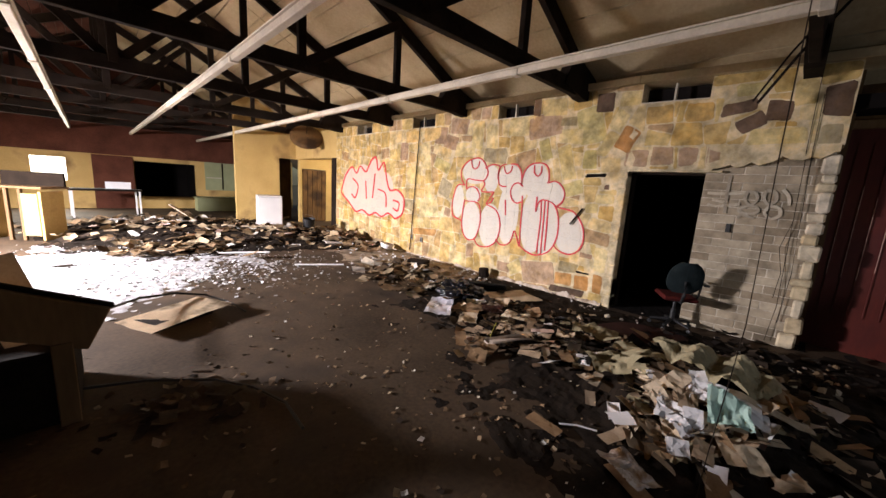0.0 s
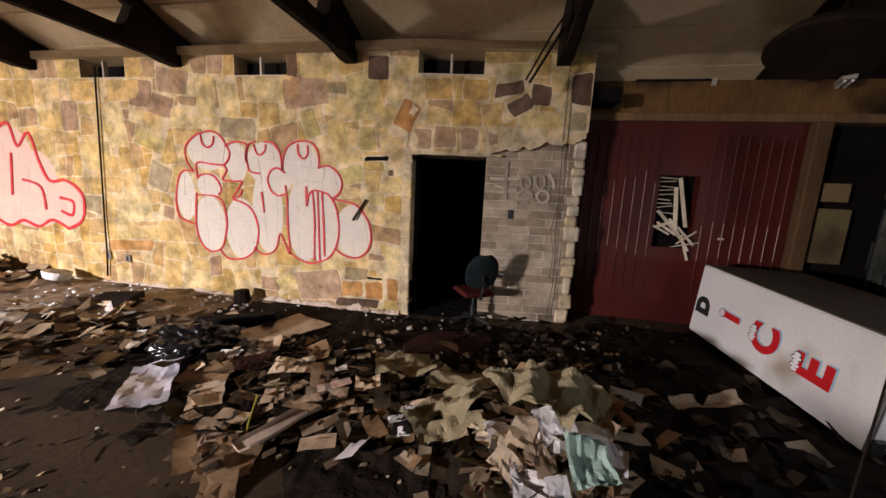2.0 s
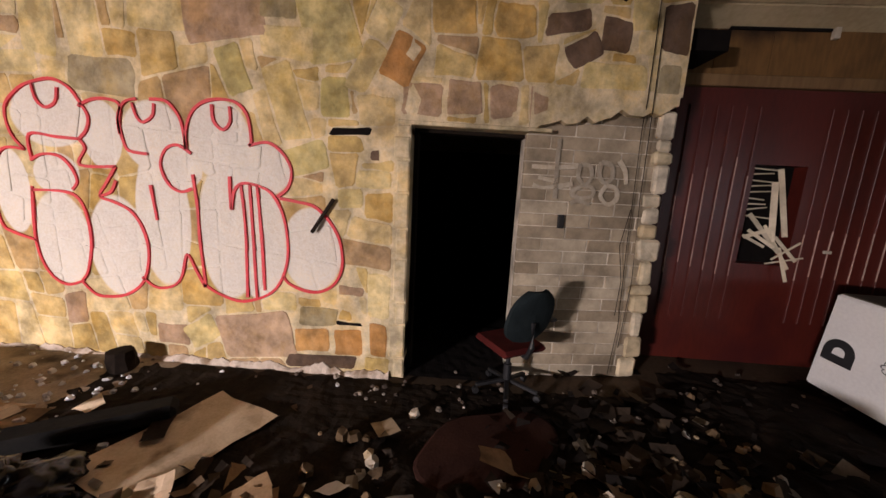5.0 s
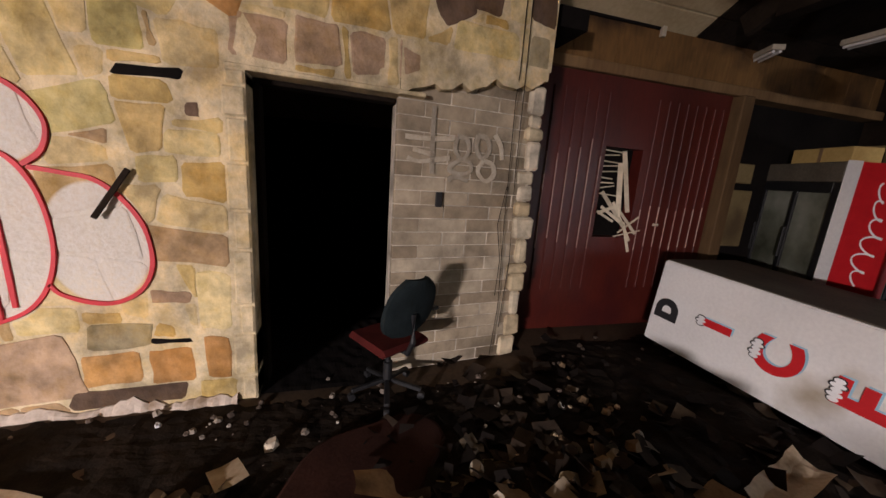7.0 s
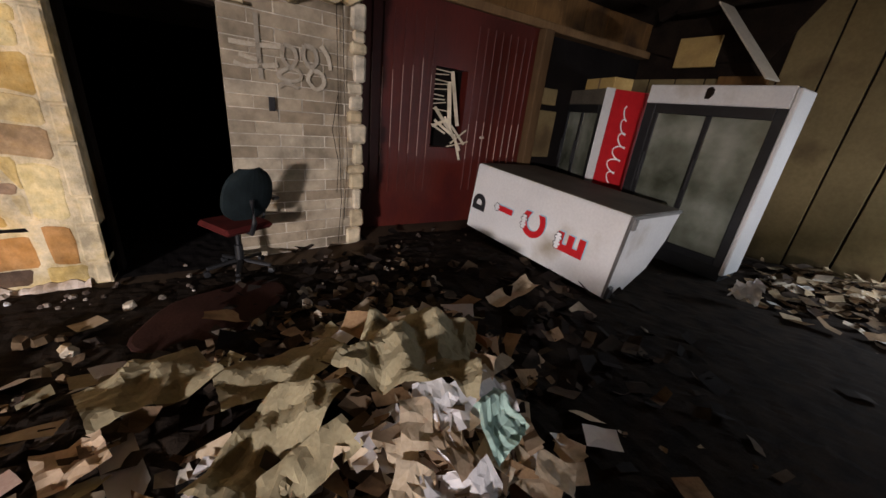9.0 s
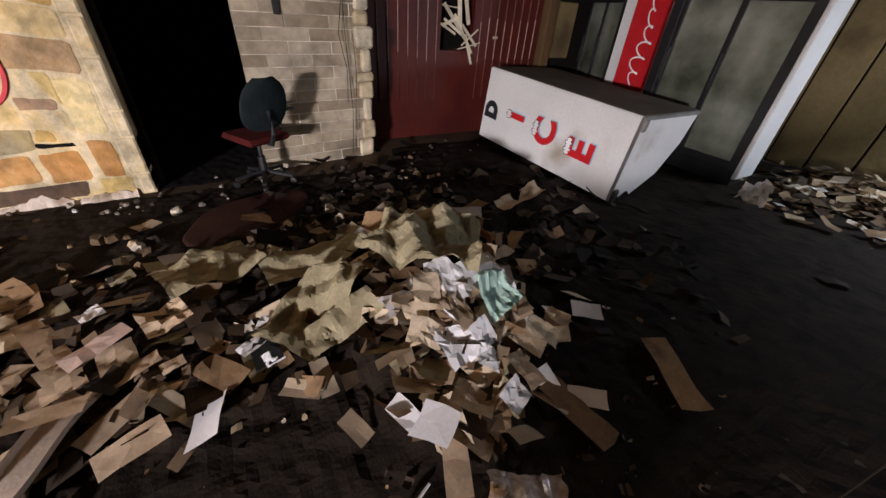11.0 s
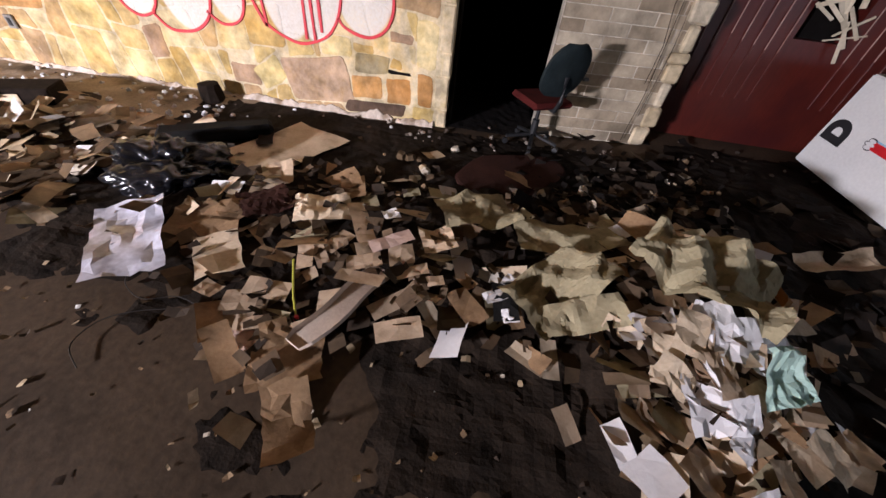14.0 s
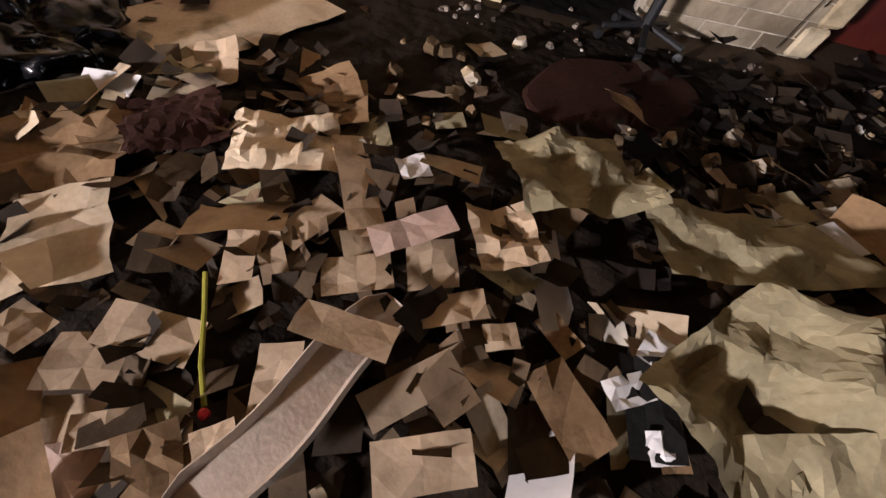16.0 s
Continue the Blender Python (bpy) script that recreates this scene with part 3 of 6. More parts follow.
structure("ceiling", bm, M_PANEL, "cream boards on the underside of the roof", "ceiling")
bm = B()
for i in range(13):
    run = NORTH_X - RIDGE_X + 1.1
    d0, d1 = run * i / 13, run * (i + 1) / 13 - 0.02
    za, zb = roof_z(RIDGE_X) + 0.2 - PITCH * d0, roof_z(RIDGE_X) + 0.2 - PITCH * d1
    vs = [bm.verts.new(p) for p in ((RIDGE_X + d0, RY0, za), (RIDGE_X + d1, RY0, zb), (RIDGE_X + d1, -1.62, zb), (RIDGE_X + d0, -1.62, za), (RIDGE_X + d0, RY0, za + 0.03), (RIDGE_X + d1, RY0, zb + 0.03), (RIDGE_X + d1, -1.62, zb + 0.03), (RIDGE_X + d0, -1.62, za + 0.03))]
    for f in ((0, 1, 2, 3), (4, 7, 6, 5), (0, 4, 5, 1), (1, 5, 6, 2), (2, 6, 7, 3), (3, 7, 4, 0)):
        bm.faces.new([vs[j] for j in f])
structure("ceiling_burnt", bm, M_CHAR, "near-black roof boards over the cold cabinets", "ceiling")
bm = B()
for i in range(30):
    run = RIDGE_X - LEFT_X + 0.6
    d0, d1 = run * i / 30, run * (i + 1) / 30 - 0.012
    za, zb = roof_z(RIDGE_X) + 0.2 - PITCH * d0, roof_z(RIDGE_X) + 0.2 - PITCH * d1
    xa, xb = RIDGE_X - d0 - 0.01, RIDGE_X - d1 - 0.01
    vs = [bm.verts.new(p) for p in ((xa, RY0, za), (xb, RY0, zb), (xb, RY1, zb), (xa, RY1, za), (xa, RY0, za + 0.03), (xb, RY0, zb + 0.03), (xb, RY1, zb + 0.03), (xa, RY1, za + 0.03))]
    for f in ((0, 1, 2, 3), (4, 7, 6, 5), (0, 4, 5, 1), (1, 5, 6, 2), (2, 6, 7, 3), (3, 7, 4, 0)):
        bm.faces.new([vs[j] for j in f])
structure("ceiling_far_slope", bm, M_ROOF_RED, "dark red-brown boards of the far roof slope", "ceiling")
bm = B()
for s, d in ((1, 8), (-1, 5.7)):
    prism(bm, [(RIDGE_X + d * s, roof_z(RIDGE_X) + 0.26 - d / 2), (RIDGE_X, roof_z(RIDGE_X) + 0.26), (RIDGE_X, roof_z(RIDGE_X) + 0.32), (RIDGE_X + d * s, roof_z(RIDGE_X) + 0.32 - d / 2)], RY1 - RY0 + 1, Matrix.Translation((0, RY0 - 0.5, 0)))
structure("roof", bm, M_GREYTOP, "weathered sheet roofing above the boards", "roof")


# ---- roof trusses ----
def roof_truss(y):
    t = thing("roof_truss", pose(0, y, 0), "charred timber roof truss spanning the hall", "roof truss", "trusses under the roof")
    L = 2 * RIDGE_X - NORTH_X
    zc = 3.2
    pc = {x: Vector((x, 0, zc)) for x in (NORTH_X + 0.2, L - 0.2)}

    def rz(x):
        return roof_z(x) + 0.06

    def mem(name, a, b, w, h, dy=0.0):
        part(name, beam(B(), (a[0], dy, a[1]), (b[0], dy, b[1]), w, h), M_CHAR, t)
    mem("bottom_chord", (NORTH_X + 0.2, zc), (L - 0.2, zc), 0.09, 0.2)
    mem("rafter", (NORTH_X + 0.5, rz(NORTH_X + 0.5)), (RIDGE_X, rz(RIDGE_X)), 0.085, 0.2)
    mem("rafter", (L - 0.5, rz(L - 0.5)), (RIDGE_X, rz(RIDGE_X)), 0.085, 0.2)
    mem("king_post", (RIDGE_X, zc), (RIDGE_X, rz(RIDGE_X)), 0.1, 0.12)
    for s in (1, -1):
        xs = [RIDGE_X + s * d for d in (1.8, 3.4)]
        for x in xs:
            mem("post", (x, zc), (x, rz(x)), 0.08, 0.11, 0.004)
        mem("web", (RIDGE_X, zc), (xs[0], rz(xs[0])), 0.06, 0.13, 0.05)
        mem("web", (xs[0], zc), (xs[1], rz(xs[1])), 0.06, 0.13, -0.05)
        hx = NORTH_X if s > 0 else L
        bm = B()
        prism(bm, [(hx + s * 0.2, zc - 0.12), (hx + s * 0.2, rz(hx) + 0.05), (hx - s * 0.55, rz(hx - s * 0.55)), (hx - s * 0.75, zc - 0.02), (hx - s * 0.2, zc - 0.12)], 0.15, Matrix.Translation((0, -0.075, 0)))
        part("gusset", bm, M_CHAR, t)
    return t


for i in range(-2, 8):
    roof_truss(0.66 + 2.475 * i)


# ---- long white conduits under the trusses ----
def ceiling_conduit(x, z, y0, y1):
    t = thing("ceiling_conduit", pose(x, y0, z), "long white painted metal channel hung under the trusses", "conduit", "channels under the trusses")
    n = int((y1 - y0) / 2.4)
    step = (y1 - y0) / n
    for i in range(n):
        bm = B()
        box(bm, (-0.04, i * step, 0), (0.04, (i + 1) * step - 0.006, 0.07), 0.008)
        box(bm, (-0.055, i * step, 0.07), (0.055, (i + 1) * step - 0.006, 0.085), 0.003)
        part("channel", bm, M_PIPE, t)
        bm = B()
        box(bm, (-0.05, i * step - 0.04, -0.012), (0.05, i * step + 0.04, 0.06), 0.006)
        part("coupler", bm, M_PIPE, t)
    return t


ceiling_conduit(3.96, 2.965, 0.6, 20.0)
ceiling_conduit(1.72, 2.965, 0.6, 20.0)
ceiling_conduit(0.0, 2.965, 0.6, 20.0)
bm = B()
tube(bm, [(5.6, 1.03, 2.76), (5.6, 0.78, 3.2), (5.6, 0.5, 3.62)], 0.014)
tube(bm, [(5.58, 1.07, 2.78), (5.57, 0.85, 3.2), (5.58, 0.6, 3.6)], 0.01)
solo("hanging_rod", bm, M_CHAR, "loose dark rods hanging slantwise from the roof", "rod")


# ---- litter heap ----
HILLS = [(3.75, 0.92, 0.55, 0.5, 0.27), (4.25, 0.55, 0.6, 0.45, 0.13), (4.1, 1.9, 0.7, 0.6, 0.09), (4.3, 3.5, 0.6, 0.9, 0.03), (5.3, -0.4, 0.6, 0.5, 0.05), (5.0, -0.95, 0.7, 0.3, 0.05),
         (3.4, -4.2, 0.8, 0.5, 0.18), (2.6, -4.0, 0.7, 0.5, 0.1), (4.2, 10.4, 1.3, 0.9, 0.25), (2.6, 12.2, 1.6, 1.2, 0.3), (5.2, 9.3, 0.6, 0.8, 0.18), (1.0, 13.4, 1.4, 1.0, 0.25)]


def mound(x, y):
    return sum(h * math.exp(-((x - a) / sx) ** 2 - ((y - b) / sy) ** 2) for a, b, sx, sy, h in HILLS)


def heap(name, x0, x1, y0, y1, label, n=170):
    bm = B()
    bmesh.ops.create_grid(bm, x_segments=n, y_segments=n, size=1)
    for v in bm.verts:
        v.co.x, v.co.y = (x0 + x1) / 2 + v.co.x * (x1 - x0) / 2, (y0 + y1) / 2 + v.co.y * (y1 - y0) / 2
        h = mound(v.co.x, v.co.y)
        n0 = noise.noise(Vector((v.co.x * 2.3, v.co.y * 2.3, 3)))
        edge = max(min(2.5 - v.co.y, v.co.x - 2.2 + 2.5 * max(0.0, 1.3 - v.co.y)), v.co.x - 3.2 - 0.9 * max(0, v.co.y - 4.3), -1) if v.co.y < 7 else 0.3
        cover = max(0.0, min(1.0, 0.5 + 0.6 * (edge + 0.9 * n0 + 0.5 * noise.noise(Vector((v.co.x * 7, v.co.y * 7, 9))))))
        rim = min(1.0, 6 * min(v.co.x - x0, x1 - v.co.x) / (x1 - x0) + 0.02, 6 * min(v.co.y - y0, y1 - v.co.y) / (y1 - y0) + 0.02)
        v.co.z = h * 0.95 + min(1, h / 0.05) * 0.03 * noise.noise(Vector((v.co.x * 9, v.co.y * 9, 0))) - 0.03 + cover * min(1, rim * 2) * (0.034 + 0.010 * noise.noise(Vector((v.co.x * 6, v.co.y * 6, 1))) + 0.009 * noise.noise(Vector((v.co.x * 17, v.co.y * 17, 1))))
    return solo(name, bm, M_DIRT_SHADE, label, "dirt heap", kind="stuff")


# these sheets are dirt and, on the near floor, painted shade
heap("dirt_heap", 1.9, 6.1, -1.6, 5.2, "dirt under the litter, with the floor's shade painted into its near-black")
heap("dirt_heap", 1.2, 6.7, -4.7, 0.3, "dirt by the cold cabinets, its near-black also painting the shade there", 100)
heap("dirt_heap", -0.6, 5.9, 8.3, 15.0, "dark dirt and debris across the far floor", 80)


# pale dust whose whiteness also paints the daylight flooding this floor
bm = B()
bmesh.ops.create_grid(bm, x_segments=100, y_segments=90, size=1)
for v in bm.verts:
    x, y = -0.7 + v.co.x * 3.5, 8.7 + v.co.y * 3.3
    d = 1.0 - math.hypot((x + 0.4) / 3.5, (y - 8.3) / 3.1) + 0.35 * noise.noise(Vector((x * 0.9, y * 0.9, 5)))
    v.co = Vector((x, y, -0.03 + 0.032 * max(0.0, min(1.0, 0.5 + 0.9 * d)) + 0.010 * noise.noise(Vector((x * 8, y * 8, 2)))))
solo("plaster_dust", bm, M_DUST_DAYLIGHT, "pale dust sheet that also paints the daylight pool on the floor", "dust", kind="stuff")


# dusty floor by the wall, paled to paint the stronger light on it
bm = B()
bmesh.ops.create_grid(bm, x_segments=60, y_segments=110, size=1)
for v in bm.verts:
    x, y = 4.75 + v.co.x * 1.2, 6.3 + v.co.y * 2.9
    d = min(1.2 * (x - 3.8), 0.9 * (y - 3.6), 0.8 * (9.0 - y)) - 0.35 + 0.6 * noise.noise(Vector((x * 1.6, y * 1.6, 8)))
    v.co = Vector((x, y, -0.03 + 0.034 * max(0.0, min(1.0, 0.5 + 0.9 * d)) + 0.010 * noise.noise(Vector((x * 8, y * 8, 6)))))
solo("mortar_dust", bm, M_DUST_LIT, "pale brown dust by the wall foot that also paints the light there", "dust", kind="stuff")


def sheet(w, l, n, crumple, curl, seed, ragged=0.0, lift=0.0):
    """A crumpled sheet lying about z = 0."""
    bm = B()
    r = random.Random(seed)
    off = Vector((r.uniform(0, 90), r.uniform(0, 90), r.uniform(0, 90)))
    f = r.uniform(1.4, 2.6) / max(w, l)
    folds = []
    for i in range(5):
        a = r.uniform(0, math.pi)
        folds.append((math.cos(a), math.sin(a), (0.9, 1.5, 2.4, 3.7, 6.0)[i] / max(w, l), r.uniform(0, 1), (0.46, 0.36, 0.26, 0.16, 0.09)[i]))
    nx, ny = max(2, round(n * w / max(w, l))), max(2, round(n * l / max(w, l)))
    grid = []
    for j in range(ny + 1):
        row = []
        for i in range(nx + 1):
            x, y = w * (i / nx - 0.5), l * (j / ny - 0.5)
            edge = i in (0, nx) or j in (0, ny)
            if edge and ragged:
                x += r.uniform(-ragged, ragged) * w
                y += r.uniform(-ragged, ragged) * l
            p = Vector((x * f * 1.6, y * f * 1.6, 0)) + off
            bend = 0.10 * noise.noise(p * 0.9)
            z = crumple * (sum(h * abs(((x * ca + y * sa) * q + ph + bend) % 1.0 - 0.5) * 2 for ca, sa, q, ph, h in folds) + 0.25 * noise.noise(p * 0.6)) + curl * (x / w) ** 2 + lift * (y / l + 0.5)
            jx, jy = (0, 0) if edge else (r.uniform(-0.2, 0.2) * w / nx, r.uniform(-0.2, 0.2) * l / ny)
            row.append(bm.verts.new((x + jx, y + jy, z)))
        grid.append(row)
    for j in range(ny):
        for i in range(nx):
            q = (grid[j][i], grid[j][i + 1], grid[j + 1][i + 1], grid[j + 1][i])
            if r.random() < 0.5:
                q = q[1:] + q[:1]
            bm.faces.new((q[0], q[1], q[2]))
            bm.faces.new((q[0], q[2], q[3]))
    lo = min(v.co.z for v in bm.verts)
    for v in bm.verts:
        v.co.z -= lo
    return bm


def lay(ob, x, y, yaw, tilt=0.0, side=0.0, up=0.0):
    ob.matrix_world = pose(x, y, max(mound(x, y), 0) + up, tilt, side, yaw)
    return ob


def big_sheet(x, y, w, l, yaw, material, label, category, crumple=0.1, n=14, tilt=0.0, side=0.0, up=0.0, ragged=0.03, seed=0, name="crumpled_sheet", lift=0.0, curl=0.0):
    bm = sheet(w, l, n, crumple, curl, seed, ragged, lift)
    if not tilt:
        c, s = math.cos(math.radians(yaw)), math.sin(math.radians(yaw))
        for v in bm.verts:
            v.co.z += 0.9 * (mound(x + c * v.co.x - s * v.co.y, y + s * v.co.x + c * v.co.y) - mound(x, y))
    ob = solo(name, bm, material, label, category, smooth=n >= 7)
    if n >= 7:
        ob.data.set_sharp_from_angle(angle=radians(11))
    return lay(ob, x, y, yaw, tilt, side, up)


big_sheet(3.77, 1.46, 0.34, 0.52, -135, M_CLOTH, "crumpled khaki sheet lying down the litter heap", "sheet", 0.15, 30, seed=11, up=0.02, ragged=0.006)
big_sheet(3.87, 0.80, 0.60, 0.62, -35, M_CLOTH, "khaki sheet draped over the top of the heap", "sheet", 0.24, 34, seed=12, up=0.03, ragged=0.006)
big_sheet(3.60, 1.36, 0.17, 0.37, -167, M_CLOTH, "torn khaki strip at the foot of the heap", "sheet", 0.05, 16, seed=13, up=0.05, ragged=0.01)
big_sheet(4.36, 1.91, 0.36, 0.49, -158, M_CLOTH, "flat olive sheet among paper scraps", "sheet", 0.09, 24, seed=14, up=0.05, ragged=0.006)
big_sheet(4.24, 1.36, 0.32, 0.60, -171, M_CLOTH, "folded olive sheet behind the heap", "sheet", 0.10, 30, seed=15, up=0.03, ragged=0.006)
big_sheet(4.25, 2.89, 0.29, 0.35, 20, M_PAPER, "crumpled beige paper among the scraps", "paper", 0.05, 14, seed=43, up=0.03, ragged=0.02)
big_sheet(4.20, 3.25, 0.27, 0.30, 40, M_MAT, "dark reddish rag on the litter", "rag", 0.05, 14, seed=44, up=0.03, ragged=0.03)
big_sheet(3.56, 0.78, 0.30, 0.22, 80, M_LILAC, "clean white crumpled paper on the heap", "paper", 0.08, 8, seed=17, up=0.03)
big_sheet(3.30, 0.92, 0.26, 0.20, 10, M_LILAC, "white paper sheet half under scraps", "paper", 0.05, 8, seed=18, up=0.04)
big_sheet(3.01, 1.16, 0.16, 0.15, 40, M_LILAC, "bright white six-sided paper plate on dirt", "paper", 0.004, 2, seed=19, up=0.07, ragged=0.06, side=8)
big_sheet(3.98, 0.30, 0.12, 0.2, 20, M_ORANGE, "small orange scrap standing in the heap", "scrap", 0.03, 5, seed=20, up=0.06, tilt=60)
big_sheet(3.72, 0.42, 0.08, 0.5, 25, M_PAPER, "long curled cream paper strip on the heap", "paper", 0.05, 10, seed=21, up=0.08)
big_sheet(3.73, 3.27, 0.33, 0.23, -144, M_PAPER, "square sheet of flaking brown cardboard", "cardboard", 0.02, 6, seed=22, up=0.03)
big_sheet(3.28, 2.83, 0.13, 0.20, -156, M_PINK, "pinkish creased paper on the floor", "paper", 0.03, 7, seed=23, up=0.01)
big_sheet(3.23, 2.63, 0.28, 0.30, 20, M_CARD, "brown paper bag flattened on the floor", "paper bag", 0.03, 8, seed=24, up=0.01)
big_sheet(2.97, 2.50, 0.30, 0.18, 30, M_CARD, "curled brown cardboard leaf on dirt", "cardboard", 0.03, 8, seed=25, curl=0.25)
big_sheet(4.99, 3.52, 0.58, 0.85, -113, M_PAPER, "flat tan cardboard sheet on the floor", "cardboard", 0.015, 6, seed=26, up=0.02, ragged=0.02)
big_sheet(5.05, 3.72, 0.26, 0.12, 25, M_CHAR, "charred board offcut lying on cardboard", "board", 0.01, 4, seed=27, up=0.045)
big_sheet(3.71, 3.77, 0.34, 0.62, -53, M_FILM, "crumpled clear plastic film glinting on litter", "plastic film", 0.075, 12, seed=28, up=0.03)
big_sheet(4.0, 3.5, 0.34, 0.4, 10, M_CARD, "creased brown paper beside the plastic film", "paper", 0.06, 9, seed=29)
big_sheet(4.6, -0.55, 0.2, 0.55, 12, M_PAPER, "rolled cream paper in the dark debris", "paper", 0.08, 9, seed=30, curl=0.12)
big_sheet(3.62, -2.55, 0.24, 0.22, 30, M_LILAC, "white plastic bag slumped by the cold cabinet", "plastic bag", 0.25, 9, seed=31, tilt=70, up=0.16)
big_sheet(2.82, 0.55, 0.34, 0.13, 10, M_CARD, "dirty cardboard strip on the dark floor", "cardboard", 0.02, 5, seed=32, up=0.02)
big_sheet(2.55, 0.95, 0.30, 0.12, 60, M_CARD, "cardboard flap on bare dirt", "cardboard", 0.02, 5, seed=33, up=0.01)
big_sheet(2.62, 1.55, 0.26, 0.11, 85, M_CARD, "narrow cardboard offcut on dirt", "cardboard", 0.01, 5, seed=35, up=0.02)

M_FOIL = surf("crinkled_foil", (0.45, 0.36, 0.30), (0.85, 0.80, 0.80), 14, 0.25, 0.6, 60, metal=0.3, dirt=(0.30, 0.17, 0.08), dirt_at=0.58)
big_sheet(2.62, 0.98, 0.24, 0.30, -28, M_FOIL, "crinkled shiny foil wrapper on the dark dirt", "foil", 0.07, 16, seed=36, up=0.02, ragged=0.03, name="foil_wrapper", side=8)
big_sheet(2.90, 1.13, 0.10, 0.30, 68, M_TAN, "narrow tan cardboard strip on bare dirt", "cardboard", 0.012, 5, seed=37, up=0.03, ragged=0.012, name="cardboard_scrap")
big_sheet(2.76, -0.05, 0.14, 0.42, 62, M_CARD, "dusty cardboard strip on the dark floor", "cardboard", 0.03, 7, seed=38, up=0.03, ragged=0.02, name="cardboard_scrap")

big_sheet(3.42, 0.62, 0.22, 0.26, 20, M_MINT, "mint green crumpled sheet on the heap's side", "paper", 0.10, 12, seed=51, up=0.10, side=-20, ragged=0.02)
for i, (x, y, w, l, yaw, mat) in enumerate([(3.60, 0.82, .16, .13, 30, M_LILAC), (3.52, 0.96, .14, .20, 75, M_PAPER), (3.38, 0.85, .13, .17, 110, M_TAN), (3.25, 0.78, .15, .12, 20, M_LILAC), (3.15, 0.82, .12, .10, 60, M_LILAC),
                                            (3.20, 0.45, .18, .14, 40, M_PAPER), (3.05, 0.68, .12, .18, 100, M_TAN), (2.97, 0.80, .11, .13, 25, M_LILAC), (3.02, 0.98, .14, .18, 130, M_TAN), (3.62, 0.60, .10, .30, 15, M_LILAC), (3.35, 1.05, .16, .12, 60, M_PAPER)]):
    big_sheet(x, y, w, l, yaw, mat, "clean white paper slip on the heap" if mat is M_LILAC else "cream paper lying on the heap" if mat is M_PAPER else "tan card lying on the heap", "cardboard" if mat is M_TAN else "paper", 0.03, 6, seed=60 + i,
              up=0.07, ragged=0.02, side=-8 - i * 29 % 13, name="cardboard_scrap" if mat is M_TAN else "paper_scrap")

# moulded paper sleeve
M_SLEEVE = surf("grey_moulded_pulp", (0.38, 0.30, 0.24), (0.54, 0.45, 0.37), 6, 0.9, 0.3, 70)
bm = B()
prof = [(-0.07, 0.022), (-0.062, 0.036), (-0.05, 0.012), (0.05, 0.012), (0.062, 0.036), (0.07, 0.022)]
rings = []
for j in range(13):
    s = j / 12
    wob = 0.015 * math.sin(s * 7)
    k = 1.0 - 0.25 * (s - 0.4) ** 2
    if j in (0, 12):
        k *= 0.75
    rings.append([bm.verts.new((x * k + wob, (s - 0.5) * 0.58, z * (0.7 if j in (0, 12) else 1) + 0.02 * math.sin(s * 3))) for x, z in prof])
for ra, rb in zip(rings, rings[1:]):
    for a in range(5):
        bm.faces.new((ra[a], ra[a + 1], rb[a + 1], rb[a]))
bm.faces.new(rings[0])
bm.faces.new(rings[-1][::-1])
sleeve = solo("moulded_sleeve", bm, M_SLEEVE, "long pale moulded paper tray on the litter", "paper tray")
sleeve.matrix_world = pose(3.51, 2.47, 0.07, 0, 0, 64)

# yellow straw with a red tip
t = thing("drinking_straw", pose(3.42, 2.68, 0.03), "thin yellow plastic stick with a red tip", "stick")
part("stem", tube(B(), [(0, 0, 0), (0.09, 0.05, 0.035), (0.2, 0.10, 0.06), (0.28, 0.13, 0.10)], 0.006, 6), M_YELLOWSTRAW, t)
part("tip", lathe(B(), [(0.004, -0.02), (0.014, -0.01), (0.014, 0.015), (0.006, 0.02)], 8), M_LETTER_RED, t, "red plastic tip")
bm = B()
tube(bm, [(2.72, 1.48, 0.02), (2.8, 1.38, 0.025), (2.86, 1.26, 0.02)], 0.006, 6)
solo("white_stick", bm, M_LILAC, "thin white stick on dirt", "stick")

# black bag and dark cushion
bm = B()
bmesh.ops.create_icosphere(bm, subdivisions=5, radius=1)
for v in bm.verts:
    p = v.co.copy()
    k = 1 + 0.35 * noise.noise(p * 1.6) - 0.3 * abs(noise.noise(p * 3)) - 0.22 * abs(noise.noise(p * 5)) - 0.12 * abs(noise.noise(p * 10)) - 0.05 * abs(noise.noise(p * 21))
    v.co = Vector((p.x * 0.44 * k, p.y * 0.32 * k, max(p.z * 0.23 * k, -0.02)))
bag = solo("rubbish_bag", bm, M_BAG, "shiny black plastic rubbish bag on the litter", "rubbish bag", smooth=True)
bag.matrix_world = pose(4.42, 4.1, 0.02, 0, 0, 105)
bm = B()
box(bm, (-0.42, -0.1, 0), (0.42, 0.1, 0.11), 0.03)
for v in bm.verts:
    v.co.z += 0.015 * noise.noise(v.co * 6)
dark = solo("dark_cushion", bm, M_FOAM, "long black foam cushion on the floor by the wall", "cushion")
dark.matrix_world = pose(5.0, 4.1, 0.01, 0, 0, 123)
bm = B()
lathe(bm, [(0.09, 0), (0.11, 0.03), (0.10, 0.12), (0.085, 0.17), (0.05, 0.175)], 9)
for v in bm.verts:
    v.co += Vector((0.02 * noise.noise(v.co * 9), 0.02 * noise.noise(v.co * 9 + Vector((5, 0, 0))), 0))
st = solo("charred_stump", bm, M_CHAR, "charred log stump beside the stone wall", "stump")
st.matrix_world = pose(5.7, 4.62, 0)
bx = thing("dark_box", pose(5.15, 5.95, 0, 0, 0, 25), "small dark carton with a pale end on the floor", "box")
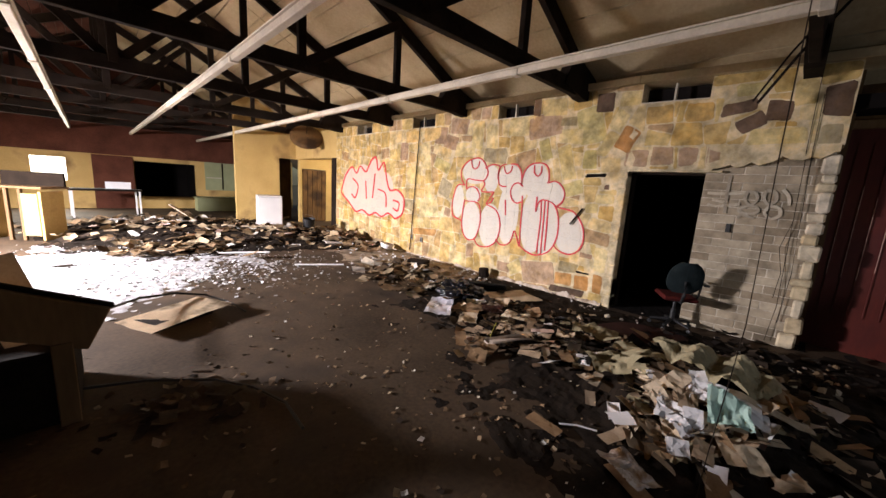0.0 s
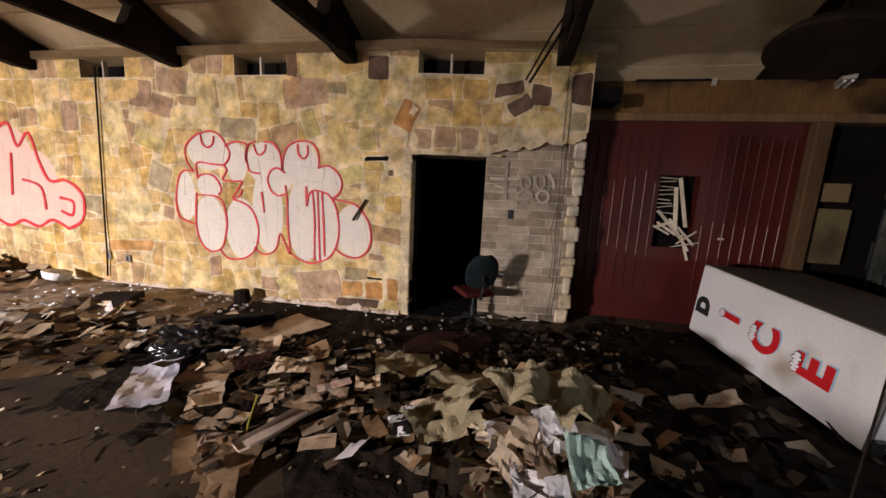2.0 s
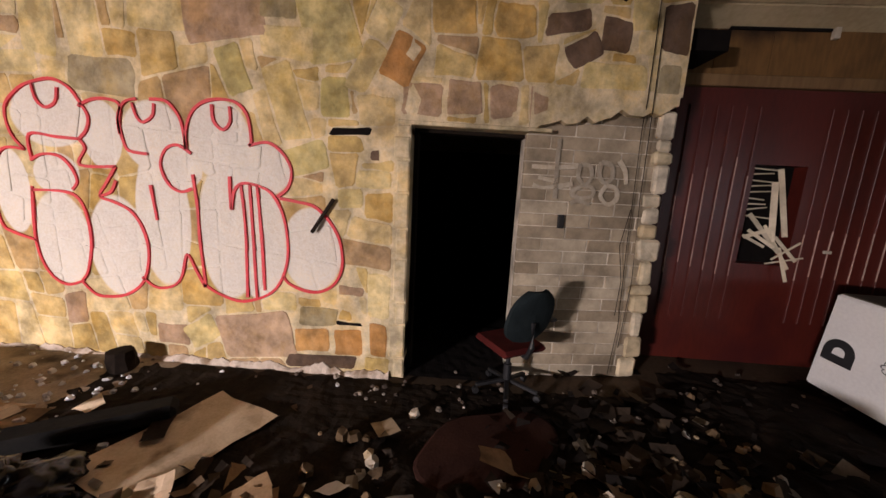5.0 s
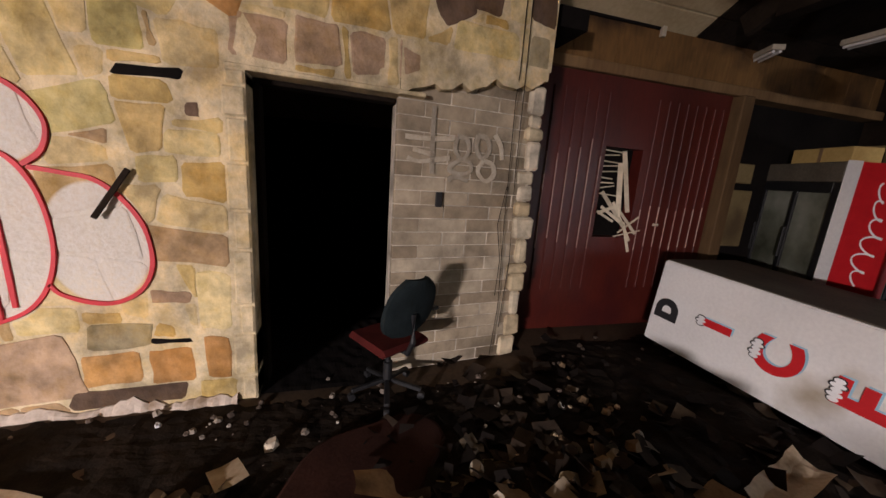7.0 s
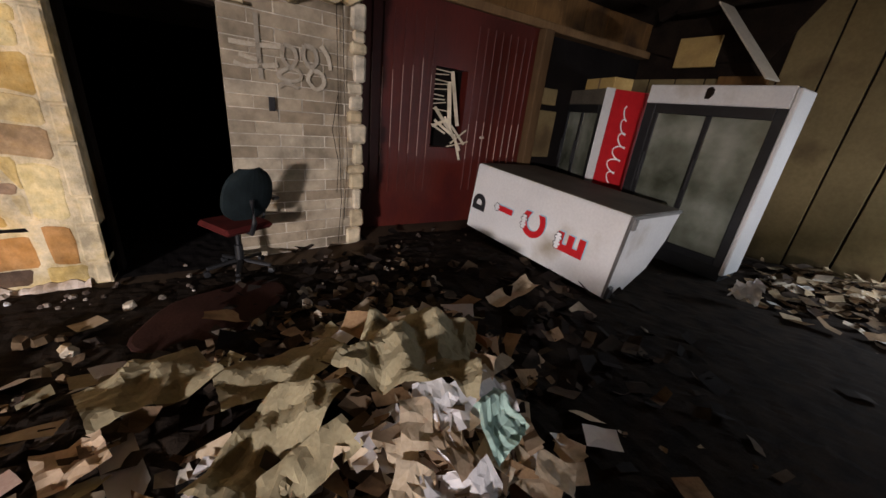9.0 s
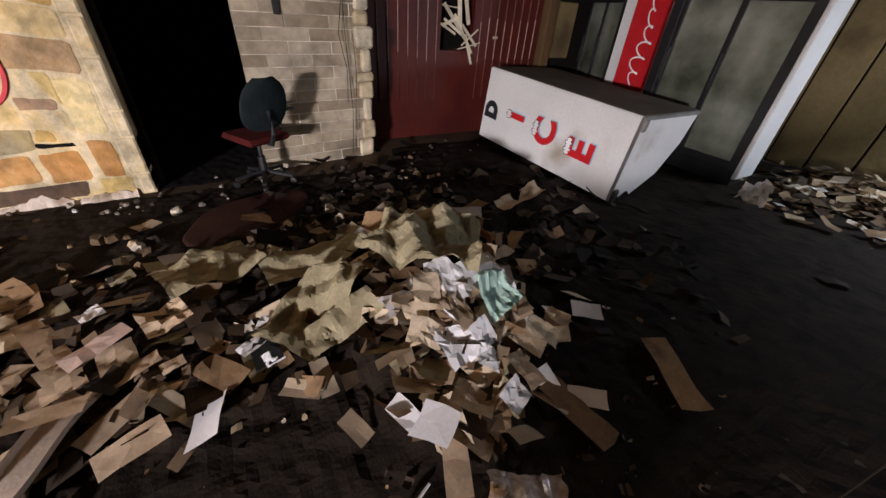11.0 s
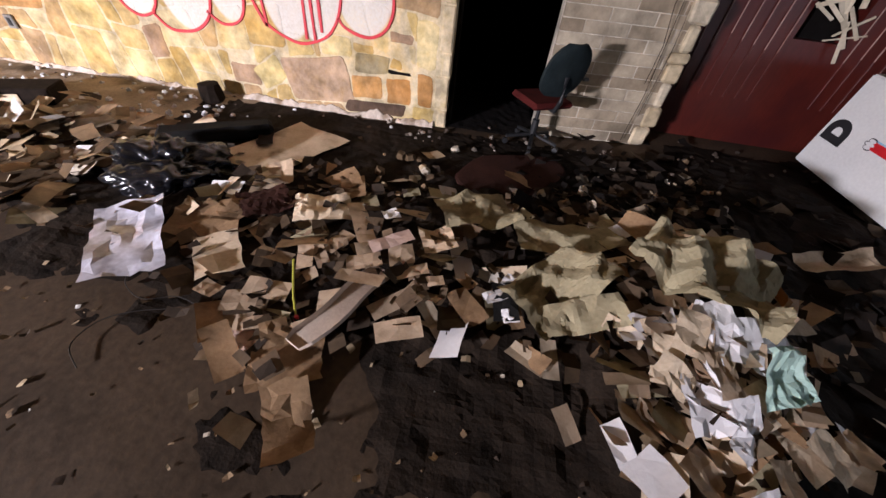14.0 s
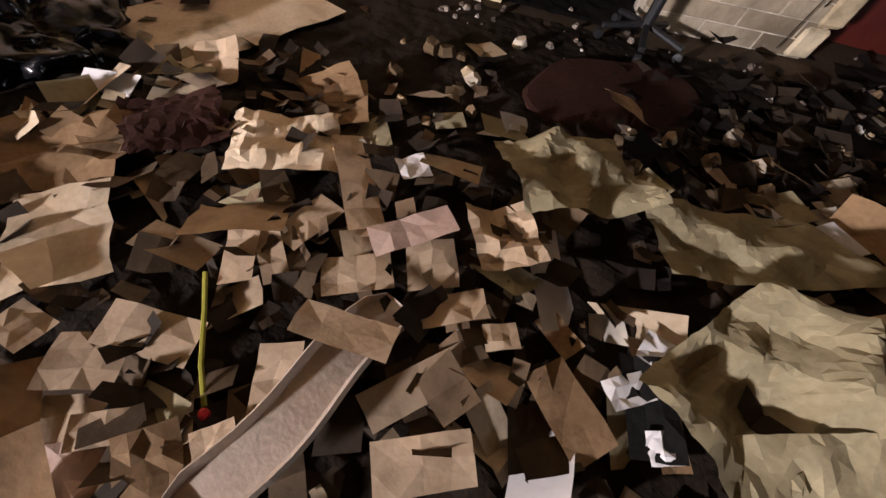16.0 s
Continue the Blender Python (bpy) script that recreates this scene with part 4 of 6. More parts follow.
part("body", box(B(), (-0.14, -0.22, 0), (0.14, 0.22, 0.14), 0.01), M_CHAR, bx)
part("end_flap", box(B(), (-0.15, 0.0, 0.0), (-0.143, 0.22, 0.1), 0.002), M_PAPER, bx, "pale cardboard flap")
bm = B()
lathe(bm, [(0.10, 0), (0.14, 0.02), (0.17, 0.12), (0.165, 0.125), (0.13, 0.03), (0.05, 0.02)], 16)
solo("white_bowl", bm, M_LILAC, "white bowl on debris beside the wall", "bowl", m=pose(5.6, 7.7, 0.06, 8, 10, 0))

# near-black sheet painting the unlit floor inside the doorway
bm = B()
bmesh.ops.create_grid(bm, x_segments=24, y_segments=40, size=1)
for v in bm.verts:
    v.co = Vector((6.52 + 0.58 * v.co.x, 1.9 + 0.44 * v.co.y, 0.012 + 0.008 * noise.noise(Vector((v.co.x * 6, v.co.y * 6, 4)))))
solo("soot_layer", bm, M_VOID, "near-black sheet that paints the unlit floor inside the doorway", "soot", kind="stuff")

# reddish mat before the doorway
bm = B()
for j, (r, z) in enumerate([(1.0, 0.0), (0.99, 0.012), (0.95, 0.018), (0.6, 0.02), (0.25, 0.021)]):
    ring = [bm.verts.new((0.52 * r * math.cos(a * math.pi / 14), 0.30 * r * math.sin(a * math.pi / 14) * (1 + 0.1 * math.sin(a)), z)) for a in range(28)]
    if j:
        for a in range(28):
            bm.faces.new((last[a], last[(a + 1) % 28], ring[(a + 1) % 28], ring[a]))
    last = ring
bm.faces.new(last)
solo("floor_mat", bm, M_MAT, "reddish-brown floor mat before the dark doorway", "mat", m=pose(5.17, 1.66, 0.02, 0, 0, -55))

# single cards and papers: x, y, width, length, turn
CARDS = [(3.78, 2.98, .10, .21, 174), (3.81, 2.81, .09, .19, 111), (3.83, 2.73, .07, .19, 126), (3.96, 2.68, .11, .19, -115), (4.15, 2.60, .11, .45, 119), (4.54, 2.79, .17, .27, 111),
         (3.91, 2.29, .14, .16, 108), (3.83, 2.48, .12, .19, -158), (3.79, 2.21, .09, .19, -158), (3.60, 2.23, .09, .30, -138), (3.44, 2.19, .11, .22, -159), (3.62, 1.89, .12, .22, 129)]
CARDS += [(3.75, 2.07, .07, .09, -161), (3.52, 2.56, .11, .18, 106), (3.55, 2.89, .11, .23, 180), (3.46, 2.98, .13, .16, -165), (3.49, 3.16, .09, .12, 165), (3.32, 2.73, .13, .12, -145),
          (3.37, 2.62, .09, .09, -144), (3.35, 2.85, .07, .13, -157), (4.04, 2.11, .24, .19, -158), (3.65, 2.44, .09, .24, 175)]
for i, (x, y, w, l, yaw) in enumerate(CARDS):
    up = 0.11 if (x, y) == (3.65, 2.44) else 0.035
    big_sheet(x, y, w, l, yaw, M_CARD if i % 6 == 5 else M_TAN, "flat tan card lying on the litter", "cardboard", 0.07 if w == .24 else 0.012 + 0.004 * (i % 3), 8 if w == .24 else 4, seed=200 + i,
              up=up, ragged=0.012, side=(i * 37 % 21) - 10, name="cardboard_scrap")
for i, (x, y, w, l, yaw, mat) in enumerate([(4.25, 2.44, .13, .10, -150, M_LILAC), (4.00, 2.37, .10, .26, -144, M_PINK), (3.80, 1.68, .09, .09, 153, M_LILAC), (3.69, 1.76, .07, .11, -153, M_LILAC),
                                            (3.59, 1.68, .07, .08, -165, M_LILAC), (3.67, 1.71, .12, .23, 97, M_FOAM), (3.30, 0.72, .16, .22, 30, M_PAPER), (3.42, 1.05, .12, .2, 75, M_PAPER), (3.2, 0.55, .13, .2, 120, M_PAPER), (3.6, 0.5, .15, .2, 10, M_LILAC)]):
    label = {"clean_white_paper": "small white paper slip on the litter", "pinkish_paper": "pinkish paper strip on the litter", "black_foam": "black plastic piece in the litter"}.get(mat.name, "yellowed paper slip on the litter")
    big_sheet(x, y, w, l, yaw, mat, label, "scrap" if mat is M_FOAM else "paper", 0.02, 5, seed=240 + i, up=0.05, ragged=0.015, side=(i * 29 % 17) - 8, name="paper_scrap")

# loose scraps, each its own sheet
random.seed(21)
SCRAPS = []
for i in range(14):
    flat = i % 3 != 2
    w, l = (random.uniform(0.08, 0.12), random.uniform(0.15, 0.22)) if flat else (random.uniform(0.12, 0.2), random.uniform(0.18, 0.3))
    SCRAPS.append(mesh_of("scrap", sheet(w, l, 2 if flat else 5, random.uniform(0.004, 0.015) if flat else random.uniform(0.02, 0.045), random.uniform(0, 0.03), 100 + i, 0.012 if flat else 0.03), (M_PAPER, M_CARD, M_TAN, M_PAPER, M_CARD, M_TAN, M_CLOTH)[i % 7]))
for i in range(4):
    SCRAPS.append(mesh_of("scrap", sheet(0.1, 0.15 + 0.03 * i, 3, 0.015, 0.02, 140 + i, 0.02), M_LILAC))


for me in SCRAPS:
    for p in me.polygons:
        p.use_smooth = True
    me.set_sharp_from_angle(angle=radians(11))


def spot(clusters):
    a, b, sx, sy = random.choice(clusters)
    return random.gauss(a, sx), random.gauss(b, sy)


NEAR = [(3.65, 1.6, 0.45, 0.55), (3.7, 0.9, 0.4, 0.4), (3.75, 2.6, 0.35, 0.4), (4.1, 2.3, 0.35, 0.5), (4.3, 3.2, 0.35, 0.5), (4.3, 4.3, 0.3, 0.45), (4.4, 1.2, 0.4, 0.45), (3.4, 2.5, 0.3, 0.3), (4.0, 0.4, 0.35, 0.3), (3.2, 0.95, 0.17, 0.25)]
count = 0
while count < 195:
    x, y = spot(NEAR)
    if not (2.75 < x < 5.3 and -0.9 < y < 5.2) or (x < 3.15 and y > 1.5) or (x < 3.5 and y > 3.1):
        continue
    if 2.3 < x < 3.38 and 1.15 < y < 2.62:
        continue
    if any((x - a) ** 2 + (y - b) ** 2 < 0.07 for a, b in ((3.76, 1.43), (3.87, 0.80), (4.36, 1.91), (4.22, 1.32), (4.22, 1.6), (3.5, 2.46))):
        continue
    if 3.3 < x < 4.45 and 1.75 < y < 3.4 and random.random() < 0.75:
        continue
    if any((x - a) ** 2 + (y - b) ** 2 < r2 for a, b, r2 in ((4.42, 4.1, 0.26), (4.99, 3.52, 0.20), (3.71, 3.77, 0.12))):
        continue
    k = random.randrange(len(SCRAPS))
    white = k >= 14
    if white and random.random() < 0.55:
        continue
    ob = new("cardboard_scrap" if k % 7 in (1, 4) and not white else "paper_scrap", SCRAPS[k])
    tagged(ob, "dusty brown cardboard scrap lying in the litter" if ob.name.startswith("card") else "white paper scrap lying in the litter" if white else "yellowed paper scrap lying in the litter",
           "cardboard" if ob.name.startswith("card") else "paper", "scraps on the floor")
    s = random.uniform(0.75, 1.35)
    ob.matrix_world = pose(x, y, mound(x, y) + random.uniform(-0.005, 0.035), random.uniform(-26, 26), random.uniform(-26, 26), random.uniform(0, 360)) @ Matrix.Diagonal((s, s, s, 1))
    count += 1


for i in range(52):
    x, y = random.gauss(3.38, 0.18), random.gauss(0.95, 0.28)
    ob = new("paper_scrap", SCRAPS[14 + i % 4] if i % 4 == 1 else SCRAPS[(0, 3, 9, 12)[i % 4]])
    tagged(ob, "pale paper slip on the side of the heap", "paper", "scraps on the floor")
    ob.matrix_world = pose(x, y, mound(x, y) + random.uniform(0.01, 0.05), random.uniform(-25, 25), random.uniform(-25, 25), random.uniform(0, 360)) @ Matrix.Diagonal((0.9, 0.9, 0.9, 1))


def small_litter(name, clusters, n, material, lo, hi, label, category, seed, chunk=False, zmax=0.03):
    """Uncountable bits: thin flakes or chunky rubble, in one mesh."""
    r = random.Random(seed)
    bm = B()
    for _ in range(n):
        a, b, sx, sy = r.choice(clusters)
        x, y, s = r.gauss(a, sx), r.gauss(b, sy), r.uniform(lo, hi)
        if (x - 4.42) ** 2 + (y - 4.1) ** 2 < 0.2 or (hi > 0.1 and x < 3.35 and 1.15 < y < 2.65):
            continue
        m = Matrix.Translation((x, y, max(mound(x, y) - 0.004, 0) + r.uniform(0, zmax) + (s * 0.2 if chunk else 0.002))) @ Euler((r.uniform(-0.4, 0.4), r.uniform(-0.4, 0.4), r.uniform(0, 6.3))).to_matrix().to_4x4()
        if chunk:
            k = 6
            up = [bm.verts.new(m @ Vector((s * 0.4 * math.cos(j * 6.283 / k) * r.uniform(0.6, 1.1), s * 0.35 * math.sin(j * 6.283 / k) * r.uniform(0.6, 1.1), s * r.uniform(0.15, 0.35)))) for j in range(k)]
            dn = [bm.verts.new(m @ Vector((s * 0.5 * math.cos(j * 6.283 / k), s * 0.45 * math.sin(j * 6.283 / k), -s * 0.2))) for j in range(k)]
            bm.faces.new(up)
            for j in range(k):
                bm.faces.new((dn[j], dn[(j + 1) % k], up[(j + 1) % k], up[j]))
        else:
            w, l = s * r.uniform(0.3, 1), s
            bend = r.uniform(-0.3, 0.5) * s
            p = [bm.verts.new(m @ Vector(q)) for q in ((-w / 2, -l / 2, bend * 0.5), (w / 2, -l / 2 * r.uniform(0.6, 1), bend * 0.4), (w / 2, 0, 0), (-w / 2, 0, 0), (w / 2 * r.uniform(0.4, 1), l / 2, bend * 0.4), (-w / 2, l / 2, bend * 0.6))]
            bm.faces.new((p[0], p[1], p[2], p[3]))
            bm.faces.new((p[3], p[2], p[4], p[5]))
    return solo(name, bm, material, label, category, kind="stuff")


M_FLAKE = masonry("mixed_scraps", [(0.0, (0.10, 0.065, 0.035)), (0.25, (0.24, 0.16, 0.09)), (0.5, (0.38, 0.29, 0.18)), (0.72, (0.05, 0.035, 0.025)), (0.86, (0.52, 0.45, 0.35)), (0.95, (0.66, 0.63, 0.58))], island=True, painted=False, bump=0.2)
M_DARKFLAKE = masonry("dark_scraps", [(0.0, (0.035, 0.024, 0.016)), (0.4, (0.09, 0.06, 0.035)), (0.7, (0.15, 0.10, 0.06)), (0.9, (0.26, 0.20, 0.13)), (0.97, (0.42, 0.38, 0.32))], island=True, painted=False, bump=0.2)
M_NEARBLACKFLAKE = masonry("near_black_scraps", [(0.0, (0.012, 0.008, 0.006)), (0.5, (0.03, 0.02, 0.013)), (0.8, (0.07, 0.05, 0.032)), (0.94, (0.22, 0.18, 0.13))], island=True, painted=False, bump=0.2)
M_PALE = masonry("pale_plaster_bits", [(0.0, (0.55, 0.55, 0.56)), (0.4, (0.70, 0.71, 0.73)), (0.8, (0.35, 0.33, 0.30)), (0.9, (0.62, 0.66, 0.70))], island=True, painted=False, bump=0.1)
small_litter("paper_litter", NEAR, 760, M_DARKFLAKE, 0.04, 0.15, "small torn paper and card bits on the heap", "litter", 1, zmax=0.05)
small_litter("dark_litter", [(5.0, -0.2, 0.6, 0.5), (4.6, -0.9, 0.9, 0.4), (3.9, -0.7, 0.5, 0.4), (5.2, 0.6, 0.4, 0.4), (4.9, 1.0, 0.4, 0.5), (5.1, 0.9, 0.4, 0.4)], 420, M_NEARBLACKFLAKE, 0.05, 0.22, "near-black splinters and scraps on the floor", "litter", 2)
small_litter("lit_litter", [(3.0, -4.0, 0.5, 0.35), (2.4, -3.7, 0.6, 0.4), (3.5, -3.6, 0.2, 0.3)], 420, M_FLAKE, 0.05, 0.2, "pale paper scraps in a heap by the back wall", "litter", 3, zmax=0.08)
M_CRUMB = masonry("plaster_crumbs", [(0.0, (0.06, 0.045, 0.035)), (0.4, (0.13, 0.10, 0.08)), (0.72, (0.25, 0.21, 0.17)), (0.92, (0.5, 0.45, 0.39))], island=True, painted=False)
small_litter("plaster_rubble", [(5.75, 3.0, 0.1, 0.7), (5.7, 2.2, 0.15, 0.3), (5.9, 0.9, 0.15, 0.5), (5.85, 0.2, 0.2, 0.25), (5.4, 0.4, 0.3, 0.35), (5.75, 5.5, 0.1, 1.5), (6.3, -0.6, 0.15, 0.5)], 75, M_CRUMB, 0.015, 0.06, "pale crumbs of plaster and stone along the wall foot", "rubble", 4, chunk=True, zmax=0.0)
small_litter("plaster_lumps", [(4.7, 0.95, 0.22, 0.35), (5.0, 0.5, 0.3, 0.3), (5.3, 0.2, 0.25, 0.2), (4.6, 1.5, 0.25, 0.2), (4.9, 2.4, 0.3, 0.25)], 60, M_FLAKE, 0.03, 0.11, "pale lumps of plaster and crumpled paper on the dirt", "rubble", 14, chunk=True, zmax=0.02)
small_litter("mortar_crumbs", [(5.4, 5.2, 0.3, 0.8), (5.2, 6.8, 0.4, 0.8), (4.6, 5.0, 0.4, 0.5)], 260, M_PALE, 0.015, 0.07, "pale crumbs of mortar along the foot of the wall", "grit", 15, chunk=True, zmax=0.0)
small_litter("floor_grit", [(3.0, 4.0, 1.2, 1.2), (1.6, 3.0, 0.8, 0.8), (3.5, 6.5, 1.4, 1.3), (1.2, 7.5, 1.6, 1.6), (2.6, 2.0, 0.6, 0.5), (2.6, 0.6, 0.5, 0.6)], 1000, M_FLAKE, 0.012, 0.05, "grit and crumbs scattered over the concrete", "grit", 5, zmax=0.0)
small_litter("glass_crumbs", [(5.3, 2.3, 0.3, 0.4), (5.1, 2.0, 0.3, 0.3), (5.6, 1.5, 0.2, 0.3)], 90, M_CRUMB, 0.006, 0.014, "small glinting crumbs before the doorway", "grit", 6, chunk=True, zmax=0.0)
small_litter("far_litter", [(4.2, 10.2, 0.9, 0.7), (2.6, 11.4, 1.3, 0.9), (5.2, 9.0, 0.4, 0.7), (1.6, 9.6, 0.5, 0.3), (0.8, 13.0, 1.2, 0.9), (3.2, 13.0, 1.2, 0.8), (4.4, 5.4, 0.35, 0.5)], 1300, M_FLAKE, 0.06, 0.34, "far heap of paper, boards and rags on the floor", "litter", 7, zmax=0.12)
# pale crumbs, strewn densely to paint the daylight pool brighter
small_litter("pale_bits", [(0.4, 7.8, 0.9, 0.9), (-0.6, 8.8, 0.9, 1.0), (1.4, 7.4, 0.7, 0.6), (0.6, 9.6, 1.0, 0.8), (2.6, 7.6, 0.7, 0.8)], 2600, M_PALE, 0.015, 0.07, "pale plaster crumbs and glass bits that also paint the floor's daylight", "grit", 9, zmax=0.0)
small_litter("left_litter", [(0.75, 3.4, 0.3, 0.25)], 90, M_DARKFLAKE, 0.03, 0.13, "scraps of paper beside the overturned cabinet", "litter", 8)


# ---- office chair ----
def office_chair(m):
    t = thing("office_chair", m, "worn office chair, red seat, dark teal back, by the doorway", "chair")
    bm = box(B(), (-0.22, -0.22, 0.44), (0.22, 0.22, 0.50), 0.028)
    for v in bm.verts:
        v.co.z -= 0.02 * ((v.co.x / 0.22) ** 2)
    part("seat", bm, M_REDCLOTH, t, "red fabric seat pad")
    bm = B()
    bmesh.ops.create_grid(bm, x_segments=8, y_segments=10, size=1)
    faces = list(bm.faces)
    r = bmesh.ops.extrude_face_region(bm, geom=faces)
    back = [v for v in r["geom"] if isinstance(v, bmesh.types.BMVert)]
    for v in back:
        v.co.z = 1
    for v in bm.verts:
        u, w, d = v.co.x, v.co.y, v.co.z
        k = (1 - 0.45 * max(0, abs(w) - 0.2) ** 2 * (1.3 if w > 0 else 0.9)) * (1 - 0.12 * max(0, w))
        v.co = Vector((u * 0.215 * k * math.sqrt(max(0.15, 1 - 0.5 * w ** 6)), -0.20 - 0.035 * d - 0.04 * (1 - u * u) - 0.06 * w, 0.76 + w * 0.215))
    part("backrest", bm, M_TEAL, t, "dark teal padded back")
    bm = B()
    tube(bm, [(0, -0.05, 0.42), (0, -0.22, 0.42), (0, -0.27, 0.52), (0, -0.26, 0.72)], 0.022)
    part("back_bar", bm, M_BLACK, t)
    part("stem", lathe(B(), [(0.035, 0.1), (0.035, 0.26), (0.02, 0.265), (0.02, 0.44)], 12), M_BLACK, t)
    part("tilt_box", box(B(), (-0.09, -0.1, 0.39), (0.09, 0.1, 0.44), 0.012), M_BLACK, t)
    for i in range(5):
        a = i * 2 * math.pi / 5 + 0.3
        bm = beam(B(), (0.03 * math.cos(a), 0.03 * math.sin(a), 0.115), (0.27 * math.cos(a), 0.27 * math.sin(a), 0.075), 0.04, 0.03, 0.008)
        leg = part("leg", bm, M_BLACK, t)
        bm = lathe(B(), [(0.01, -0.02), (0.028, -0.018), (0.028, 0.018), (0.01, 0.02)], 10, Matrix.Translation((0.27 * math.cos(a), 0.27 * math.sin(a), 0.028)) @ Euler((math.pi / 2, 0, a)).to_matrix().to_4x4())
        part("caster", bm, M_BLACK, leg)
    for s in (1,):
        bm = B()
        tube(bm, [(s * 0.2, 0, 0.44), (s * 0.27, 0, 0.46), (s * 0.28, -0.02, 0.62), (s * 0.28, -0.04, 0.66)], 0.014)
        arm = part("arm_post", bm, M_BLACK, t)
        part("arm_pad", box(B(), (s * 0.28 - 0.035, -0.2, 0.66), (s * 0.28 + 0.035, 0.08, 0.69), 0.012), M_BLACK, arm)
    return t


office_chair(pose(5.83, 1.49, 0.005, 0, 0, -60) @ Matrix.Diagonal((0.93, 0.93, 0.95, 1)))


# ---- ice merchandiser on its side ----
ICE_O = Vector((6.17, -1.07, 0.14))
ex = Vector((-1.91, -0.255, -0.11)).normalized()
ey = Vector((0.13, -0.99, -0.04))
ey = (ey - ex * ey.dot(ex)).normalized()
ez = ex.cross(ey)
ICE = Matrix((ex, ey, ez)).transposed().to_4x4()
ICE.translation = ICE_O
ice = thing("ice_merchandiser", ICE, "white enamel ice chest lying on its side with red lettering", "ice chest")
LEN, DEP, HGT = 1.93, 1.13, 0.79
prof = [(0, 0), (0.40, -0.02), (0.80, 0.16), (1.04, 0.46), (DEP, HGT), (0, HGT)]
bm = B()
a = [bm.verts.new((0.012, y, z)) for y, z in prof]
b = [bm.verts.new((LEN - 0.012, y, z)) for y, z in prof]
for i in range(6):
    bm.faces.new((a[i], a[(i + 1) % 6], b[(i + 1) % 6], b[i]))
bm.faces.new(a[::-1])
bm.faces.new(b)
bmesh.ops.recalc_face_normals(bm, faces=bm.faces)
bmesh.ops.bevel(bm, geom=list(bm.edges), offset=0.012, segments=2, affect="EDGES")
part("cabinet_body", bm, M_WHITE, ice)
part("top_panel", box(B(), (0.02, 0.03, HGT), (LEN - 0.02, DEP - 0.02, HGT + 0.008), 0.003), M_GREYTOP, ice, "dusty grey side panel facing up")
part("edge_trim", box(B(), (LEN - 0.02, -0.006, 0.0), (LEN + 0.004, 0.02, HGT), 0.004), M_METAL, ice)
part("edge_trim", box(B(), (LEN - 0.012, 0.02, HGT - 0.03), (LEN + 0.006, DEP - 0.03, HGT + 0.004), 0.004), M_METAL, ice)
part("hinge", box(B(), (LEN - 0.005, 0.02, HGT - 0.12), (LEN + 0.025, 0.07, HGT - 0.02), 0.006), M_METAL, ice)
part("hinge", box(B(), (LEN - 0.005, 0.0, 0.0), (LEN + 0.03, 0.09, 0.12), 0.01), M_BLACK, ice, "black plastic foot block")


def letter(ch, s, z, size, material, name, lift, fat=0.018):
    """One character lying sideways on the chest's front; its top points along the chest."""
    cu = bpy.data.curves.new("letter", "FONT")
    cu.body, cu.size, cu.align_x, cu.align_y, cu.extrude, cu.offset = ch, size, "CENTER", "CENTER", 0.002, fat
    tmp = new("letter_shape", cu)
    bpy.context.view_layer.update()
    me = bpy.data.meshes.new_from_object(tmp.evaluated_get(bpy.context.evaluated_depsgraph_get()))
    bpy.data.objects.remove(tmp)
    me.materials.clear()
    me.materials.append(material)
    ob = new(name, me)
    ob.parent = ice
    # text x (its right) -> chest z, text y (its top) -> minus chest x, facing out of the front
    ob.matrix_local = Matrix(((0, -1, 0, s), (0, 0, -1, -lift), (1, 0, 0, z), (0, 0, 0, 1)))
    return ob


letter("D", 0.17, 0.35, 0.25, M_LETTER_BLACK, "letter", 0.006, 0.02)
for ch, s, z, size in (("I", 0.58, 0.39, 0.32), ("C", 1.01, 0.36, 0.38), ("E", 1.48, 0.33, 0.40)):
    letter(ch, s + 0.012, z + 0.012, size, M_BLUE, "letter_shadow", 0.0045, 0.016)
    letter(ch, s, z, size, M_LETTER_RED, "letter", 0.008, 0.016)


def snow_cap(s, z0, z1, lobes):
    """A scalloped white cap with a thin dark line round it, on the letter's top."""
    for grow, lift, mat, nm in ((0.008, 0.0095, M_LETTER_BLACK, "cap_outline"), (0.0, 0.0125, M_LETTER_WHITE, "snow_cap")):
        bm = B()
        for i in range(lobes):
            z = z0 + (z1 - z0) * (i + 0.5) / lobes
            r = (z1 - z0) / lobes * 0.55 + grow
            vs = [bm.verts.new((s + (0.034 + grow) * math.cos(q * 0.5236) * (1.2 if i % 2 else 0.85), -lift - 0.0002 * i, z + r * math.sin(q * 0.5236))) for q in range(12)]
            bm.faces.new(vs)
        part(nm, bm, mat, ice)


snow_cap(0.46, 0.35, 0.43, 3)
snow_cap(0.872, 0.29, 0.44, 5)
snow_cap(1.325, 0.25, 0.41, 5)


